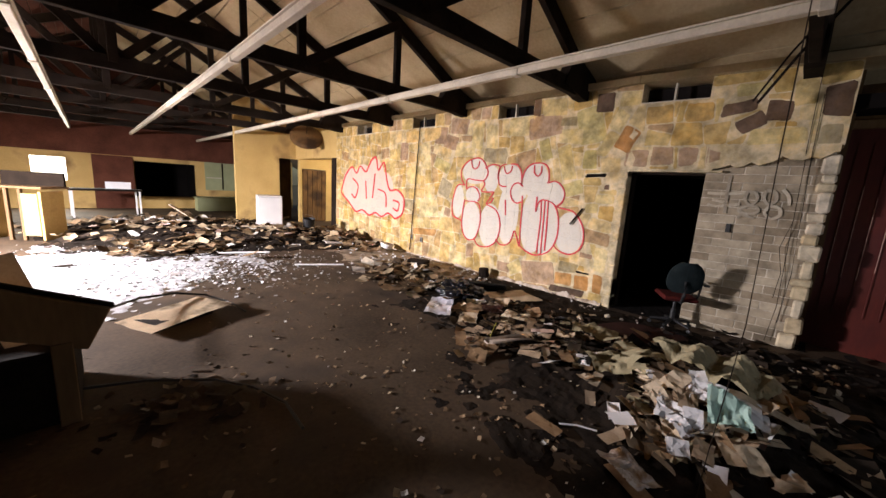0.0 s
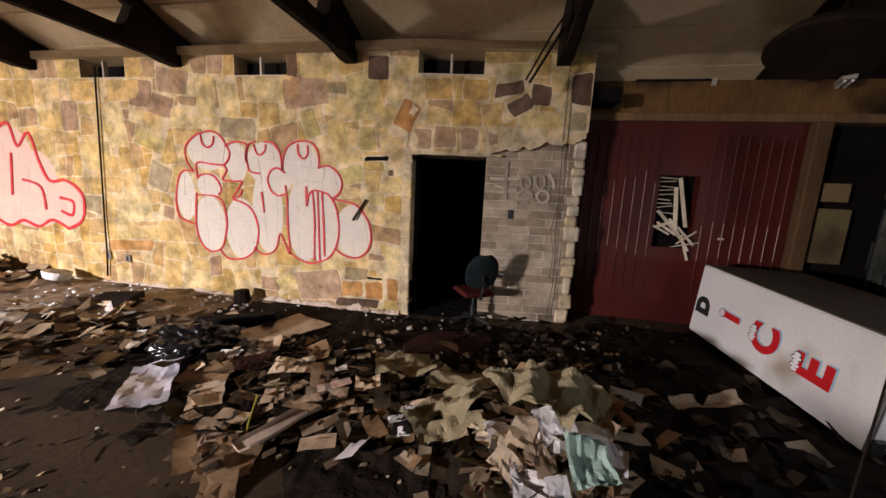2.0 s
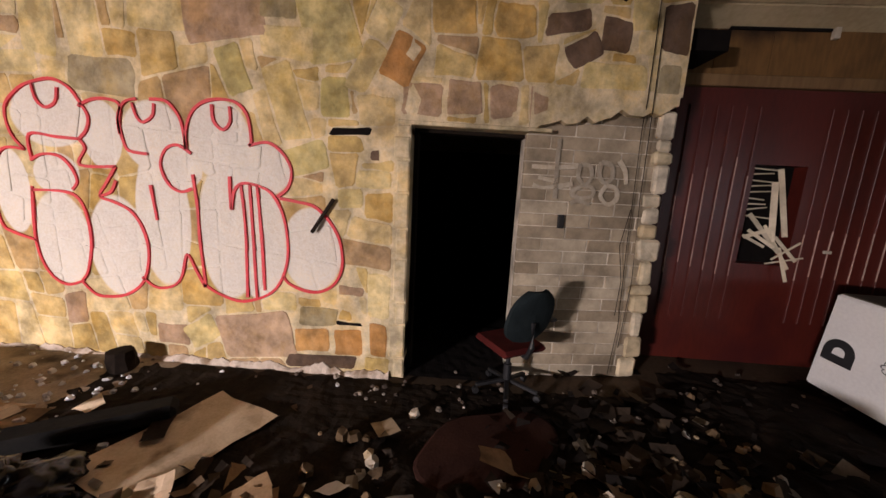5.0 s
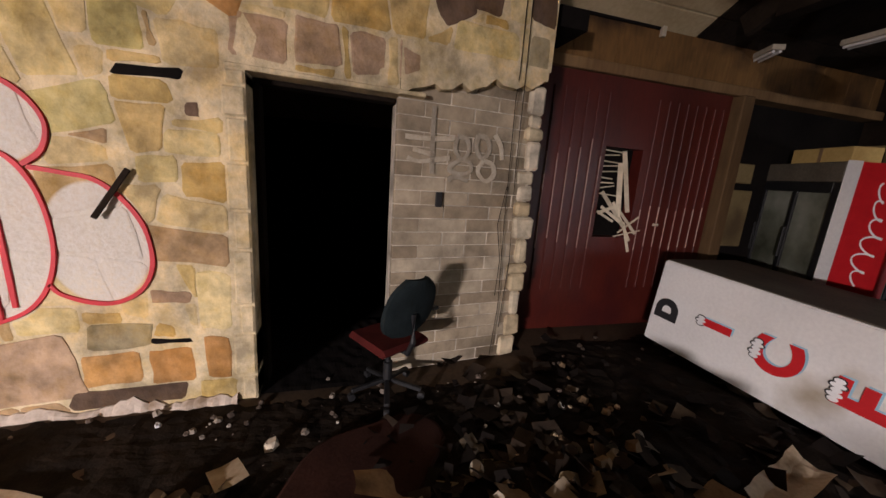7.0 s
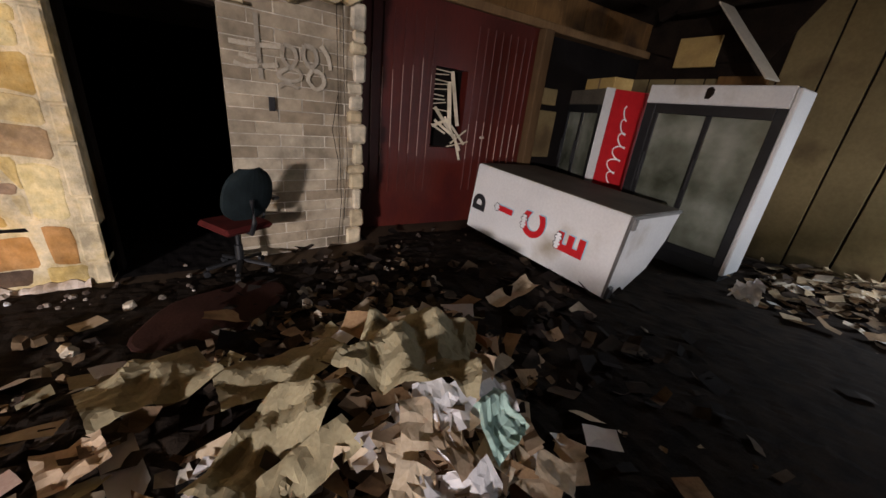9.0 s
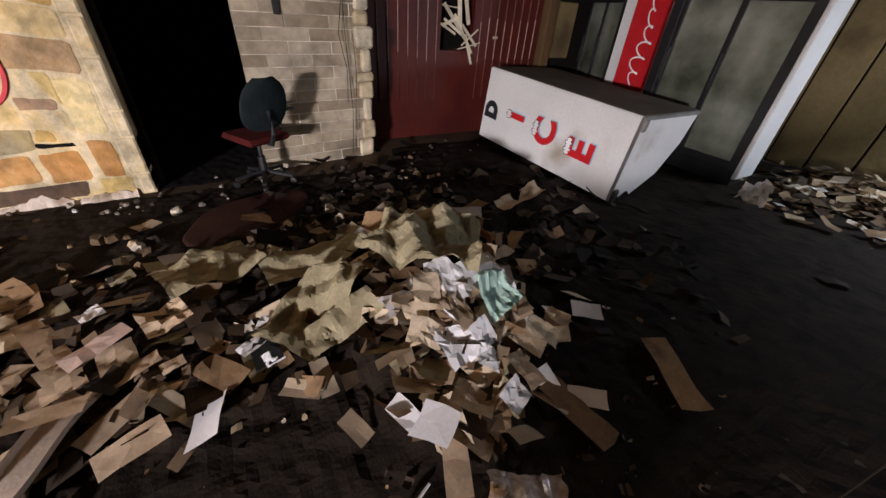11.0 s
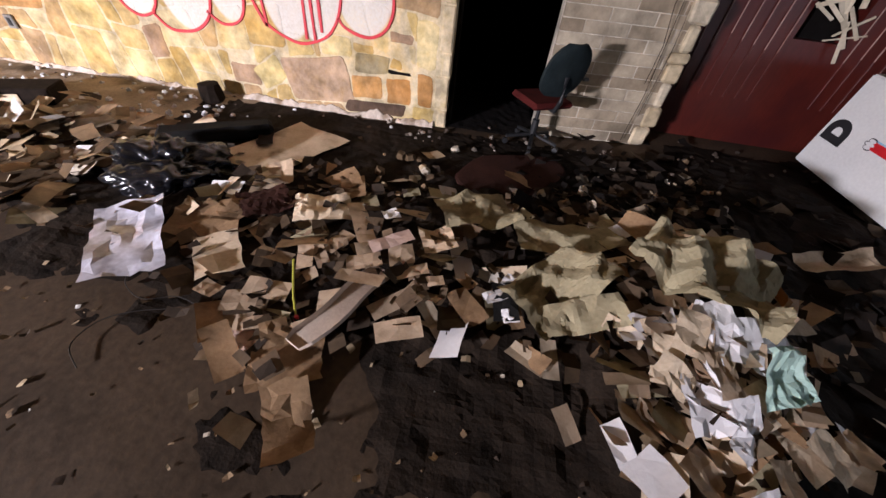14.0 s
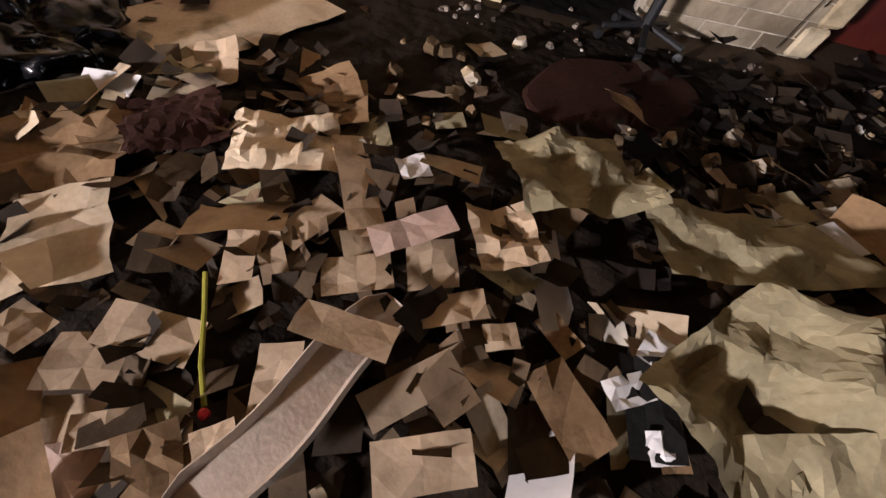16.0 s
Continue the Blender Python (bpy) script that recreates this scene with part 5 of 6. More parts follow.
# ---- glass-door cold cabinets ----
def cold_cabinet(m, w, d, h, label, red_side=False, doors=2):
    t = thing("cold_cabinet", m, label, "drinks fridge", "cold cabinets along the back")
    shell = B()
    box(shell, (0, -d, 0), (w, -d + 0.04, h), 0.006)
    box(shell, (0, -d + 0.04, h - 0.05), (w, -0.03, h), 0.006)
    box(shell, (0, -d + 0.04, 0), (w, -0.03, 0.18), 0.006)
    part("cabinet_shell", shell, M_BLACK, t)
    part("side_panel", box(B(), (0, -d + 0.041, 0.18), (0.04, -0.03, h - 0.05), 0.004), M_GREYTOP, t)
    part("side_panel", box(B(), (w - 0.04, -d + 0.041, 0.18), (w, -0.03, h - 0.05), 0.004), M_GREYTOP, t)
    part("header", box(B(), (0.0, -0.03, h - 0.2), (w, 0.02, h), 0.01), M_WHITE if not red_side else M_GREYTOP, t, "pale blank sign header")
    fr = B()
    box(fr, (0.0, -0.03, 0.18), (0.09, 0.01, h - 0.2), 0.006)
    box(fr, (w - 0.12, -0.03, 0.18), (w, 0.01, h - 0.2), 0.006)
    box(fr, (0.09, -0.03, h - 0.31), (w - 0.12, 0.01, h - 0.2), 0.006)
    box(fr, (0.09, -0.03, 0.18), (w - 0.12, 0.01, 0.26), 0.006)
    part("door_frame", fr, M_BLACK, t)
    for i in range(doors):
        a = 0.09 + (w - 0.21) * i / doors
        b = 0.09 + (w - 0.21) * (i + 1) / doors
        door = part("door", box(B(), (b - 0.055, -0.022, 0.26), (b, 0.012, h - 0.31), 0.004), M_BLACK, t)
        part("pane", box(B(), (a + 0.004, -0.016, 0.262), (b - 0.057, -0.008, h - 0.312)), M_GLASS, door, "door glass with reflections and smudges painted in")
        part("handle", box(B(), (b - 0.045, 0.012, 0.9), (b - 0.02, 0.04, 1.25), 0.006), M_BLACK, door)
    for i in range(3):
        part("shelf", box(B(), (0.05, -d + 0.06, 0.55 + i * 0.38), (w - 0.05, -0.06, 0.565 + i * 0.38), 0.003), M_METAL, t)
    return t


c2 = cold_cabinet(pose(4.06, -3.06, 0.0, 0, 0, 1), 1.38, 0.45, 2.02, "white-headed two-door drinks fridge with reflections painted on its glass")
part("corner_panel", box(B(), (-0.05, -0.36, 0.1), (-0.004, 0.03, 2.0), 0.01), M_WHITE, c2, "white enamel side panel")
bm = B()
bmesh.ops.create_icosphere(bm, subdivisions=2, radius=0.05)
for v in bm.verts:
    v.co = Vector((v.co.x * 0.9 * (1 + noise.noise(v.co * 30)), v.co.y * 0.2, v.co.z * (1.2 + noise.noise(v.co * 20))))
bmesh.ops.translate(bm, vec=(0.72, 0.024, 1.94), verts=bm.verts)
part("burn_mark", bm, M_CHAR, c2, "scorched dent in the header")
# the second one stands askew; its side is red
ang = math.degrees(math.atan2(-0.46, 1.05))
c1 = cold_cabinet(pose(5.93, -2.88, 0.0, 0, 0, ang), 1.14, 0.68, 1.96, "dark drinks fridge with a red side panel standing askew", True)
part("side_sign", box(B(), (-0.010, -0.62, 0.1), (-0.003, -0.11, 1.96), 0.002), M_LETTER_RED, c1, "glossy red side panel")
part("white_edge", box(B(), (-0.014, -0.105, 0.1), (-0.003, 0.022, 1.97), 0.003), M_WHITE, c1, "white edge strip")
# plain white flourish on the red side
bm = B()
pts = []
for i in range(150):
    s = i / 149
    th = s * 34
    swell = 0.035 + 0.055 * abs(math.sin(s * 3.1 + 0.5)) ** 2
    pts.append((-0.013, -0.36 + swell * math.sin(th) + 0.025 * math.sin(s * 9), 0.78 + 0.95 * s - 0.045 * math.cos(th + 0.6)))
tube(bm, pts, 0.010, 5)
for v in bm.verts:
    v.co.x = -0.012 + (v.co.x + 0.013) * 0.15
part("flourish", bm, M_LETTER_WHITE, c1, "white painted flourish")
cr = thing("carton", pose(6.35, -3.42, 1.965, 0, 0, -18), "yellow carton on top of the dark fridge", "box")
part("body", box(B(), (-0.34, -0.15, 0.0), (0.34, 0.15, 0.17), 0.008), M_YELLOW, cr)
part("tape", box(B(), (-0.02, -0.152, 0.0), (0.02, 0.152, 0.172), 0.001), M_CARD, cr)
bm = box(B(), (5.62, -4.70, 2.45), (6.2, -4.64, 2.85), 0.006)
solo("pale_panel", bm, M_YELLOW, "pale panel fixed to the back wall above the fridges", "panel")
bm = box(B(), (4.9, -4.70, 2.1), (5.5, -4.64, 2.32), 0.006)
solo("brown_panel", bm, M_PLY, "brown plywood panel behind the fridge", "panel")
bm = beam(B(), (5.5, -4.2, 3.1), (4.66, -4.1, 2.2), 0.3, 0.02, 0.003)
solo("fallen_ceiling_board", bm, M_PIPE, "pale ceiling board hanging down at a slant", "board")
bm = B()
prism(bm, [(5.0, 2.5), (5.9, 2.5), (6.9, 2.75), (6.9, 3.6), (4.4, 3.6)], 0.02, Matrix.Translation((0, -4.69, 0)))
solo("sooty_boarding", bm, M_CHAR, "near-black boards high on the back wall", "boards")


def strip_light(m, l):
    t = thing("strip_light", m, "unlit white fluorescent strip fitting under the roof", "strip light", "strip lights")
    part("housing", box(B(), (0, -0.06, 0.03), (l, 0.06, 0.08), 0.006), M_PIPE, t)
    part("tube", tube(B(), [(0.02, -0.03, 0.015), (l - 0.02, -0.03, 0.015)], 0.014), M_LILAC, t)
    part("tube", tube(B(), [(0.02, 0.03, 0.015), (l - 0.02, 0.03, 0.015)], 0.014), M_LILAC, t)
    part("hanger", tube(B(), [(l * 0.5, 0, 0.08), (l * 0.5, 0, 0.75)], 0.006, 6), M_CHAR, t)
    return t


strip_light(pose(6.45, -2.35, 2.98, 0, 0, -25), 0.4)
strip_light(pose(5.45, -2.75, 3.0, 0, 0, -5), 0.75)


# ---- splintered slats in the red wall's window ----
sp = thing("broken_blind", pose(RED_X, -0.95, 1.5), "splintered pale slats hanging from the broken window slot", "blind")
random.seed(31)
for i in range(9):
    z = 0.42 - i * 0.055
    part("slat", beam(B(), (0.03, 0.2, z), (0.03, random.uniform(-0.05, 0.1), z + random.uniform(-0.02, 0.03)), 0.012, 0.012, 0.002), M_SPLINTER, sp)
for a, b, w in [((0.0, -0.02, 0.42), (-0.05, -0.14, -0.2), 0.045), ((-0.02, 0.02, 0.3), (-0.06, -0.02, -0.25), 0.05), ((-0.03, 0.2, 0.0), (-0.07, -0.1, -0.35), 0.04), ((-0.04, 0.22, -0.22), (-0.09, 0.0, -0.12), 0.035), ((-0.05, 0.2, -0.15), (-0.1, -0.02, -0.3), 0.03),
                ((-0.05, -0.05, -0.2), (-0.1, -0.24, -0.42), 0.03), ((-0.05, -0.06, -0.42), (-0.09, -0.26, -0.24), 0.02), ((-0.05, 0.06, -0.1), (-0.08, -0.2, -0.5), 0.03), ((-0.06, -0.1, -0.3), (-0.09, -0.2, -0.62), 0.03), ((-0.06, 0.0, -0.46), (-0.1, -0.3, -0.38), 0.014), ((-0.05, 0.24, -0.2), (-0.08, 0.05, -0.3), 0.025), ((-0.03, 0.1, 0.1), (-0.06, 0.16, -0.2), 0.03)]:
    part("splinter", beam(B(), a, b, 0.008, w, 0.002), M_SPLINTER, sp)
bm = tube(B(), [(RED_X + 0.01, -1.19, 1.93), (RED_X + 0.01, -1.17, 1.5)], 0.006, 5)
part("cord", bm, M_SPLINTER, sp)
bpy.context.view_layer.update()
sp.children[-1].matrix_parent_inverse = sp.matrix_world.inverted()
bm = box(B(), (RED_X - 0.02, -1.57, 1.16), (RED_X + 0.002, -1.5, 1.19), 0.004)
solo("door_latch", bm, M_PIPE, "small pale latch on the red wall", "latch")

# ---- wall fittings ----
bm = box(B(), (6.112, 1.10, 1.32), (6.135, 1.15, 1.43), 0.004)
solo("switch_hole", bm, M_BLACK, "black empty switch box on the bare blocks", "switch")
for y, z in ((7.08, 0.42), (6.72, 0.40)):
    f = thing("wall_socket", pose(5.885, y, z), "small pale electrical socket on the stone wall", "socket", "sockets")
    part("plate", box(B(), (0, -0.045, -0.06), (0.02, 0.045, 0.06), 0.006), M_METAL, f)
    part("outlet", box(B(), (-0.006, -0.02, -0.035), (0.004, 0.02, 0.035), 0.003), M_BLACK, f)
bm = tube(B(), [(5.885, 6.93, 3.1), (5.88, 6.99, 2.0), (5.885, 7.06, 1.0), (5.88, 7.08, 0.48), (5.88, 7.12, 0.1)], 0.012, 6)
solo("wall_conduit", bm, M_CHAR, "thin dark cable running down the stone wall", "cable")
for line in ([(5.895, 0.59, 3.2), (5.90, 0.58, 2.32), (5.945, 0.57, 2.15), (5.955, 0.55, 1.2), (5.945, 0.53, 0.5), (5.93, 0.57, 0.06)], [(5.90, 0.54, 2.9), (5.90, 0.53, 2.3), (5.95, 0.50, 1.6), (5.94, 0.47, 0.9), (5.95, 0.50, 0.3)],
             [(5.955, 0.56, 1.5), (5.935, 0.62, 1.2), (5.945, 0.56, 0.9), (5.93, 0.58, 0.6)]):
    askew(solo("loose_wire", tube(B(), line, 0.0035, 5), M_CHAR, "loose dark wire hanging down the bare blocks", "wire", "loose wires"))
bm = beam(B(), (5.89, 2.92, 1.47), (5.87, 3.09, 1.2), 0.012, 0.03, 0.004)
solo("rusty_bracket", bm, M_CHAR, "short rusty iron bracket sticking from the wall", "bracket")
bm = B()
tube(bm, [(2.2, 0.60, 4.9), (2.19, 0.59, 3.4), (2.215, 0.58, 1.9), (2.24, 0.57, 1.2), (2.22, 0.60, 0.6), (2.25, 0.62, 0.03)], 0.0022, 5)
solo("hanging_wire", bm, M_CHAR, "thin frayed wire hanging from the roof to the floor", "wire")


# ---- hanging discs ----
def hanging_disc(m, r, mat, label):
    t = thing("hanging_disc", m, label, "lamp shade")
    part("shade", lathe(B(), [(r, 0), (r, 0.03), (r * 0.85, 0.09), (r * 0.4, 0.14), (0.05, 0.16)], 24), mat, t)
    part("stem", tube(B(), [(0, 0, 0.15), (0, 0, 1.2)], 0.012, 6), M_CHAR, t)


hanging_disc(pose(5.45, 12.0, 2.95, 50, 0, -20), 0.5, M_PLY, "round brown shade hanging near the far wall")
hanging_disc(pose(4.5, -0.8, 2.62, 12, 8, 0), 0.34, M_CHAR, "round sooty shade hanging under the roof")

# ---- far furniture ----
f = thing("chest_freezer", pose(4.1, 11.5, 0.15, 0, 0, -12), "pale blue-white appliance cabinet among the debris", "appliance")
part("body", box(B(), (-0.32, -0.3, 0), (0.32, 0.3, 0.92), 0.02), M_WHITE, f)
part("lid", box(B(), (-0.325, -0.305, 0.925), (0.325, 0.305, 0.965), 0.01), M_WHITE, f)
part("kick_plate", box(B(), (-0.3, -0.31, 0.02), (0.3, -0.302, 0.1), 0.002), M_METAL, f)
bk = thing("bucket", pose(4.75, 10.3, 0.25, 6, 0, 0), "black plastic bucket standing in the debris", "bucket")
part("shell", lathe(B(), [(0.13, 0), (0.17, 0.3), (0.18, 0.31), (0.165, 0.31), (0.125, 0.02)], 18), M_BLACK, bk)
part("handle", tube(B(), [(0.17, 0, 0.29), (0.14, 0.1, 0.36), (0, 0.14, 0.4), (-0.14, 0.1, 0.36), (-0.17, 0, 0.29)], 0.005, 5), M_METAL, bk)
for i, (a, b, w) in enumerate([((2.2, 8.9, 0.03), (3.1, 8.55, 0.03), 0.06), ((3.1, 7.2, 0.02), (3.9, 6.75, 0.02), 0.05), ((2.4, 12.2, 0.35), (1.9, 12.6, 0.75), 0.12), ((1.2, 9.4, 0.05), (2.2, 9.3, 0.07), 0.16), ((3.2, 11.0, 0.3), (4.0, 10.8, 0.3), 0.14)]):
    solo("loose_board", beam(B(), a, b, w, 0.025, 0.004), (M_LILAC, M_LILAC, M_PAPER, M_CARD, M_PAPER)[i], "pale loose board on the littered floor" if i != 3 else "dirty reddish board on the bright floor", "board", "loose boards")
random.seed(44)
for i in range(26):
    x, y = random.choice([(4.3, 10.2), (3.0, 11.2), (2.2, 11.8), (1.0, 12.6), (5.2, 9.2)])
    x, y = random.gauss(x, 0.6), random.gauss(y, 0.5)
    x = min(x, 5.5)
    yaw, l, w = random.uniform(0, 180), random.uniform(0.3, 0.9), random.uniform(0.1, 0.3)
    ob = solo("loose_board", box(B(), (-l / 2, -w / 2, 0), (l / 2, w / 2, 0.015), 0.003), (M_PAPER, M_CARD, M_LILAC, M_WOOD, M_PINK)[i % 5], "broken board lying in the far debris", "board", "loose boards")
    ob.matrix_world = pose(x, y, mound(x, y) + 0.03, random.uniform(-14, 14), random.uniform(-14, 14), yaw)
ct = thing("plywood_counter", pose(-0.5, 12.3, 0, 0, 0, -35), "broken plywood counter with exposed uprights", "counter")
part("side_panel", box(B(), (-0.75, -0.28, 0), (-0.7, 0.28, 1.1), 0.006), M_YELLOW, ct)
part("side_panel", box(B(), (0.3, -0.28, 0), (0.35, 0.28, 1.05), 0.006), M_YELLOW, ct)
part("front_panel", box(B(), (0.0, -0.3, 0.1), (0.3, -0.27, 1.0), 0.006), M_YELLOW, ct)
part("counter_top", box(B(), (-0.85, -0.34, 1.1), (0.42, 0.34, 1.15), 0.008), M_WOOD, ct)
for x in (-0.3, -0.05):
    part("upright", box(B(), (x, -0.3, 0), (x + 0.06, -0.24, 1.1), 0.004), M_WOOD, ct)
part("back_rail", box(B(), (-0.8, 0.26, 1.15), (0.4, 0.32, 1.45), 0.006), M_CHAR, ct)
dk = thing("desk", pose(0.75, 17.0, 0, 0, 0, 5), "dark desk with papers before the end wall", "desk")
part("desk_top", box(B(), (-0.9, -0.4, 0.86), (0.9, 0.4, 0.92), 0.008), M_CHAR, dk)
for x in (-0.85, 0.8):
    part("leg", box(B(), (x, -0.35, 0), (x + 0.05, -0.3, 0.86), 0.004), M_WHITE, dk)
    part("leg", box(B(), (x, 0.3, 0), (x + 0.05, 0.35, 0.86), 0.004), M_WHITE, dk)
bm = box(B(), (0.75, 16.9, 0.93), (1.4, 16.93, 1.16), 0.004)
solo("white_sign_board", bm, M_LILAC, "blank white sign board standing on the desk", "sign")
pl = thing("planter_bench", pose(4.5, 18.9, 0), "low dull green bench unit under the far window", "bench")
part("body", box(B(), (-0.9, -0.3, 0), (0.9, 0.3, 0.55), 0.012), M_GREENPANEL, pl)
part("bench_top", box(B(), (-0.95, -0.33, 0.55), (0.95, 0.33, 0.6), 0.008), M_GREENPANEL, pl)
wn6 = thing("window_panel", pose(4.9, END_Y - 0.04, 1.5), "pale green glazed panel in the end wall", "window")
part("window_frame", box(B(), (-0.7, -0.03, -0.65), (0.7, 0.03, 0.65), 0.008), M_GREENPANEL, wn6)
part("mullion", box(B(), (-0.03, -0.05, -0.6), (0.03, -0.031, 0.6), 0.004), M_CHAR, wn6)
part("rail", box(B(), (-0.65, -0.05, -0.1), (-0.031, -0.031, -0.06), 0.004), M_PIPE, wn6)

# ---- overturned cabinet and cables near the start ----
oc = thing("overturned_cabinet", pose(-0.35, 4.0, 0, 0, 0, 0), "dark overturned wooden cabinet with a loose slanting front", "cabinet")
part("carcass", box(B(), (-1.4, -0.36, 0), (0.60, 0.42, 0.50), 0.015), M_CHAR, oc)
part("loose_front", box(B(), (-2.1, -0.02, -0.15), (0.44, 0.02, 0.15), 0.008, pose(0.33, -0.40, 0.80, 8, 25, 4)), M_WOOD, oc, "slanting brown front board")
part("upper_rail", box(B(), (-2.1, -0.012, 0.155), (0.45, 0.03, 0.18), 0.006, pose(0.33, -0.40, 0.80, 8, 25, 4)), M_CHAR, oc, "charred edge rail")
part("leg", box(B(), (0.50, -0.405, 0.0), (0.60, -0.384, 0.56), 0.006), M_WOOD, oc)
part("back_panel", box(B(), (-1.4, 0.30, 0.505), (0.20, 0.34, 0.66), 0.006), M_CHAR, oc)
part("leg", box(B(), (-0.55, -0.405, 0.0), (-0.45, -0.384, 0.9), 0.006), M_WOOD, oc)
bm = box(B(), (-0.12, -0.012, 0), (0.12, 0.012, 0.60), 0.004)
solo("upright_card", bm, M_PAPER, "pale card standing upright on the cabinet", "card", m=pose(0.06, 3.90, 0.495, -6, -14, 10))
# thin board near the floor; the dark body under it is an added support
cr = thing("low_crate", pose(1.0, 5.25, 0, 0, 0, 28), "thin pale board raised on an added dark support", "crate")
part("body", box(B(), (-0.34, -0.14, 0), (0.32, 0.22, 0.085), 0.012), M_CHAR, cr)
bm = sheet(0.92, 0.56, 6, 0.012, 0, 41, 0.02)
for v in bm.verts:
    v.co.z += 0.09 + 0.03 * v.co.x
bmesh.ops.solidify(bm, geom=list(bm.faces), thickness=0.02)
part("lid", bm, M_PAPER, cr, "pale warped board")
bm = tube(B(), [(0.2, 4.75, 0.30), (0.4, 5.2, 0.26), (0.7, 5.6, 0.22), (1.05, 5.75, 0.18), (1.35, 5.7, 0.12), (1.55, 5.5, 0.05), (1.65, 5.1, 0.015)], 0.014, 6)
solo("floor_cable", bm, M_CABLE, "thick black cable looping over the floor", "cable", "cables on the floor")
bm = tube(B(), [(0.1, 4.05, 0.05), (0.6, 3.87, 0.04), (1.0, 3.59, 0.03), (1.21, 3.3, 0.02), (1.32, 2.95, 0.02), (1.3, 2.6, 0.02)], 0.012, 6)
solo("floor_cable", bm, M_CABLE, "thick black cable looping over the floor", "cable", "cables on the floor")


# ---- sprayed lettering ----
def smooth_line(pts, n=5):
    out = []
    for i in range(len(pts) - 1):
        p0, p1, p2, p3 = pts[max(i - 1, 0)], pts[i], pts[i + 1], pts[min(i + 2, len(pts) - 1)]
        for j in range(n):
            t = j / n
            out.append(tuple(0.5 * (2 * b + (c - a) * t + (2 * a - 5 * b + 4 * c - d) * t * t + (3 * b - a - 3 * c + d) * t ** 3) for a, b, c, d in zip(p0, p1, p2, p3)))
    return out + [pts[-1]]


for line in ([(3.02, 3.42, 0.008), (3.10, 3.52, 0.02), (3.22, 3.50, 0.03), (3.30, 3.40, 0.03), (3.36, 3.28, 0.01)], [(3.49, 3.59, 0.04), (3.41, 3.52, 0.06), (3.36, 3.40, 0.05), (3.42, 3.28, 0.03), (3.40, 3.16, 0.01)]):
    solo("thin_wire", tube(B(), smooth_line(line, 6), 0.0025, 5), M_CABLE, "thin dark wire curling over the concrete", "wire", "thin wires")


def stroke(parent, pts, width, x=5.9035, mat=None):
    bm = B()
    line = [Vector((y, z)) for y, z in smooth_line(pts)]
    prev = None
    for i, p in enumerate(line):
        d = (line[min(i + 1, len(line) - 1)] - line[max(i - 1, 0)]).normalized()
        w = width * (0.85 + 0.3 * noise.noise(Vector((p.x * 5, p.y * 5, 1))))
        nrm = Vector((-d.y, d.x)) * w / 2
        ring = [bm.verts.new((xx, *(p + s * nrm))) for xx, s in ((x, -0.9), (x, 0.9), (x + 0.012, 1), (x + 0.012, -1))]
        if prev:
            for a in range(4):
                bm.faces.new((prev[a], prev[(a + 1) % 4], ring[(a + 1) % 4], ring[a]))
        prev = ring
    return part("stroke", bm, mat or M_SPRAY, parent)


ga = thing("graffiti", pose(0, 0, 0), "white bubble lettering with red outlines sprayed on stone", "graffiti", "sprayed lettering")
LINES_1 = [[(5.46, 1.73), (5.55, 1.84), (5.58, 1.98), (5.55, 2.09), (5.42, 2.2), (5.29, 2.25), (5.14, 2.27), (5.01, 2.21), (4.93, 2.1), (4.88, 2.0), (4.91, 1.9), (4.98, 1.83)],
           [(5.32, 2.23), (5.3, 2.12), (5.23, 2.06), (5.14, 2.1), (5.11, 2.21)], [(4.98, 1.83), (5.18, 1.84), (5.4, 1.85), (5.41, 1.67)],
           [(4.98, 1.83), (4.94, 1.76), (5.0, 1.63), (4.7, 1.63)], [(5.42, 1.65), (5.31, 1.7), (5.17, 1.69), (5.08, 1.61), (5.04, 1.5), (5.09, 1.43)]]
LINES_2 = [[(5.46, 1.73), (5.61, 1.74), (5.7, 1.67), (5.76, 1.49), (5.79, 1.28), (5.76, 1.11), (5.68, 1.05), (5.47, 0.99)], [(5.44, 1.44), (5.47, 1.19), (5.48, 0.97), (5.44, 0.79), (5.36, 0.67), (5.24, 0.62), (5.09, 0.67)],
           [(5.45, 1.41), (5.17, 1.41), (5.04, 1.35), (4.99, 1.18), (4.99, 0.97), (5.05, 0.75), (5.11, 0.67)], [(4.95, 2.08), (4.84, 2.13), (4.71, 2.14), (4.61, 2.1), (4.63, 1.97), (4.61, 1.84), (4.57, 1.76), (4.42, 1.74)]]
LINES_3 = [[(4.7, 1.63), (4.79, 1.5), (4.86, 1.39), (4.75, 1.35), (4.62, 1.29), (4.53, 1.17), (4.49, 1.0), (4.51, 0.82), (4.58, 0.67), (4.72, 0.57), (4.86, 0.54), (5.0, 0.55), (5.11, 0.65)], [(4.86, 1.39), (4.76, 1.43), (4.71, 1.52)],
           [(4.63, 1.88), (4.63, 2.02), (4.57, 2.12), (4.47, 2.15)], [(4.51, 2.12), (4.48, 2.02), (4.43, 1.98), (4.35, 2.03), (4.33, 2.12)], [(4.36, 2.15), (4.23, 2.14), (4.14, 2.04), (4.11, 1.92), (4.1, 1.79)],
           [(4.57, 0.73), (4.45, 0.65), (4.31, 0.67), (4.22, 0.76), (4.16, 0.95), (4.09, 0.82), (4.02, 0.68)], [(4.42, 1.5), (4.39, 1.22)]]
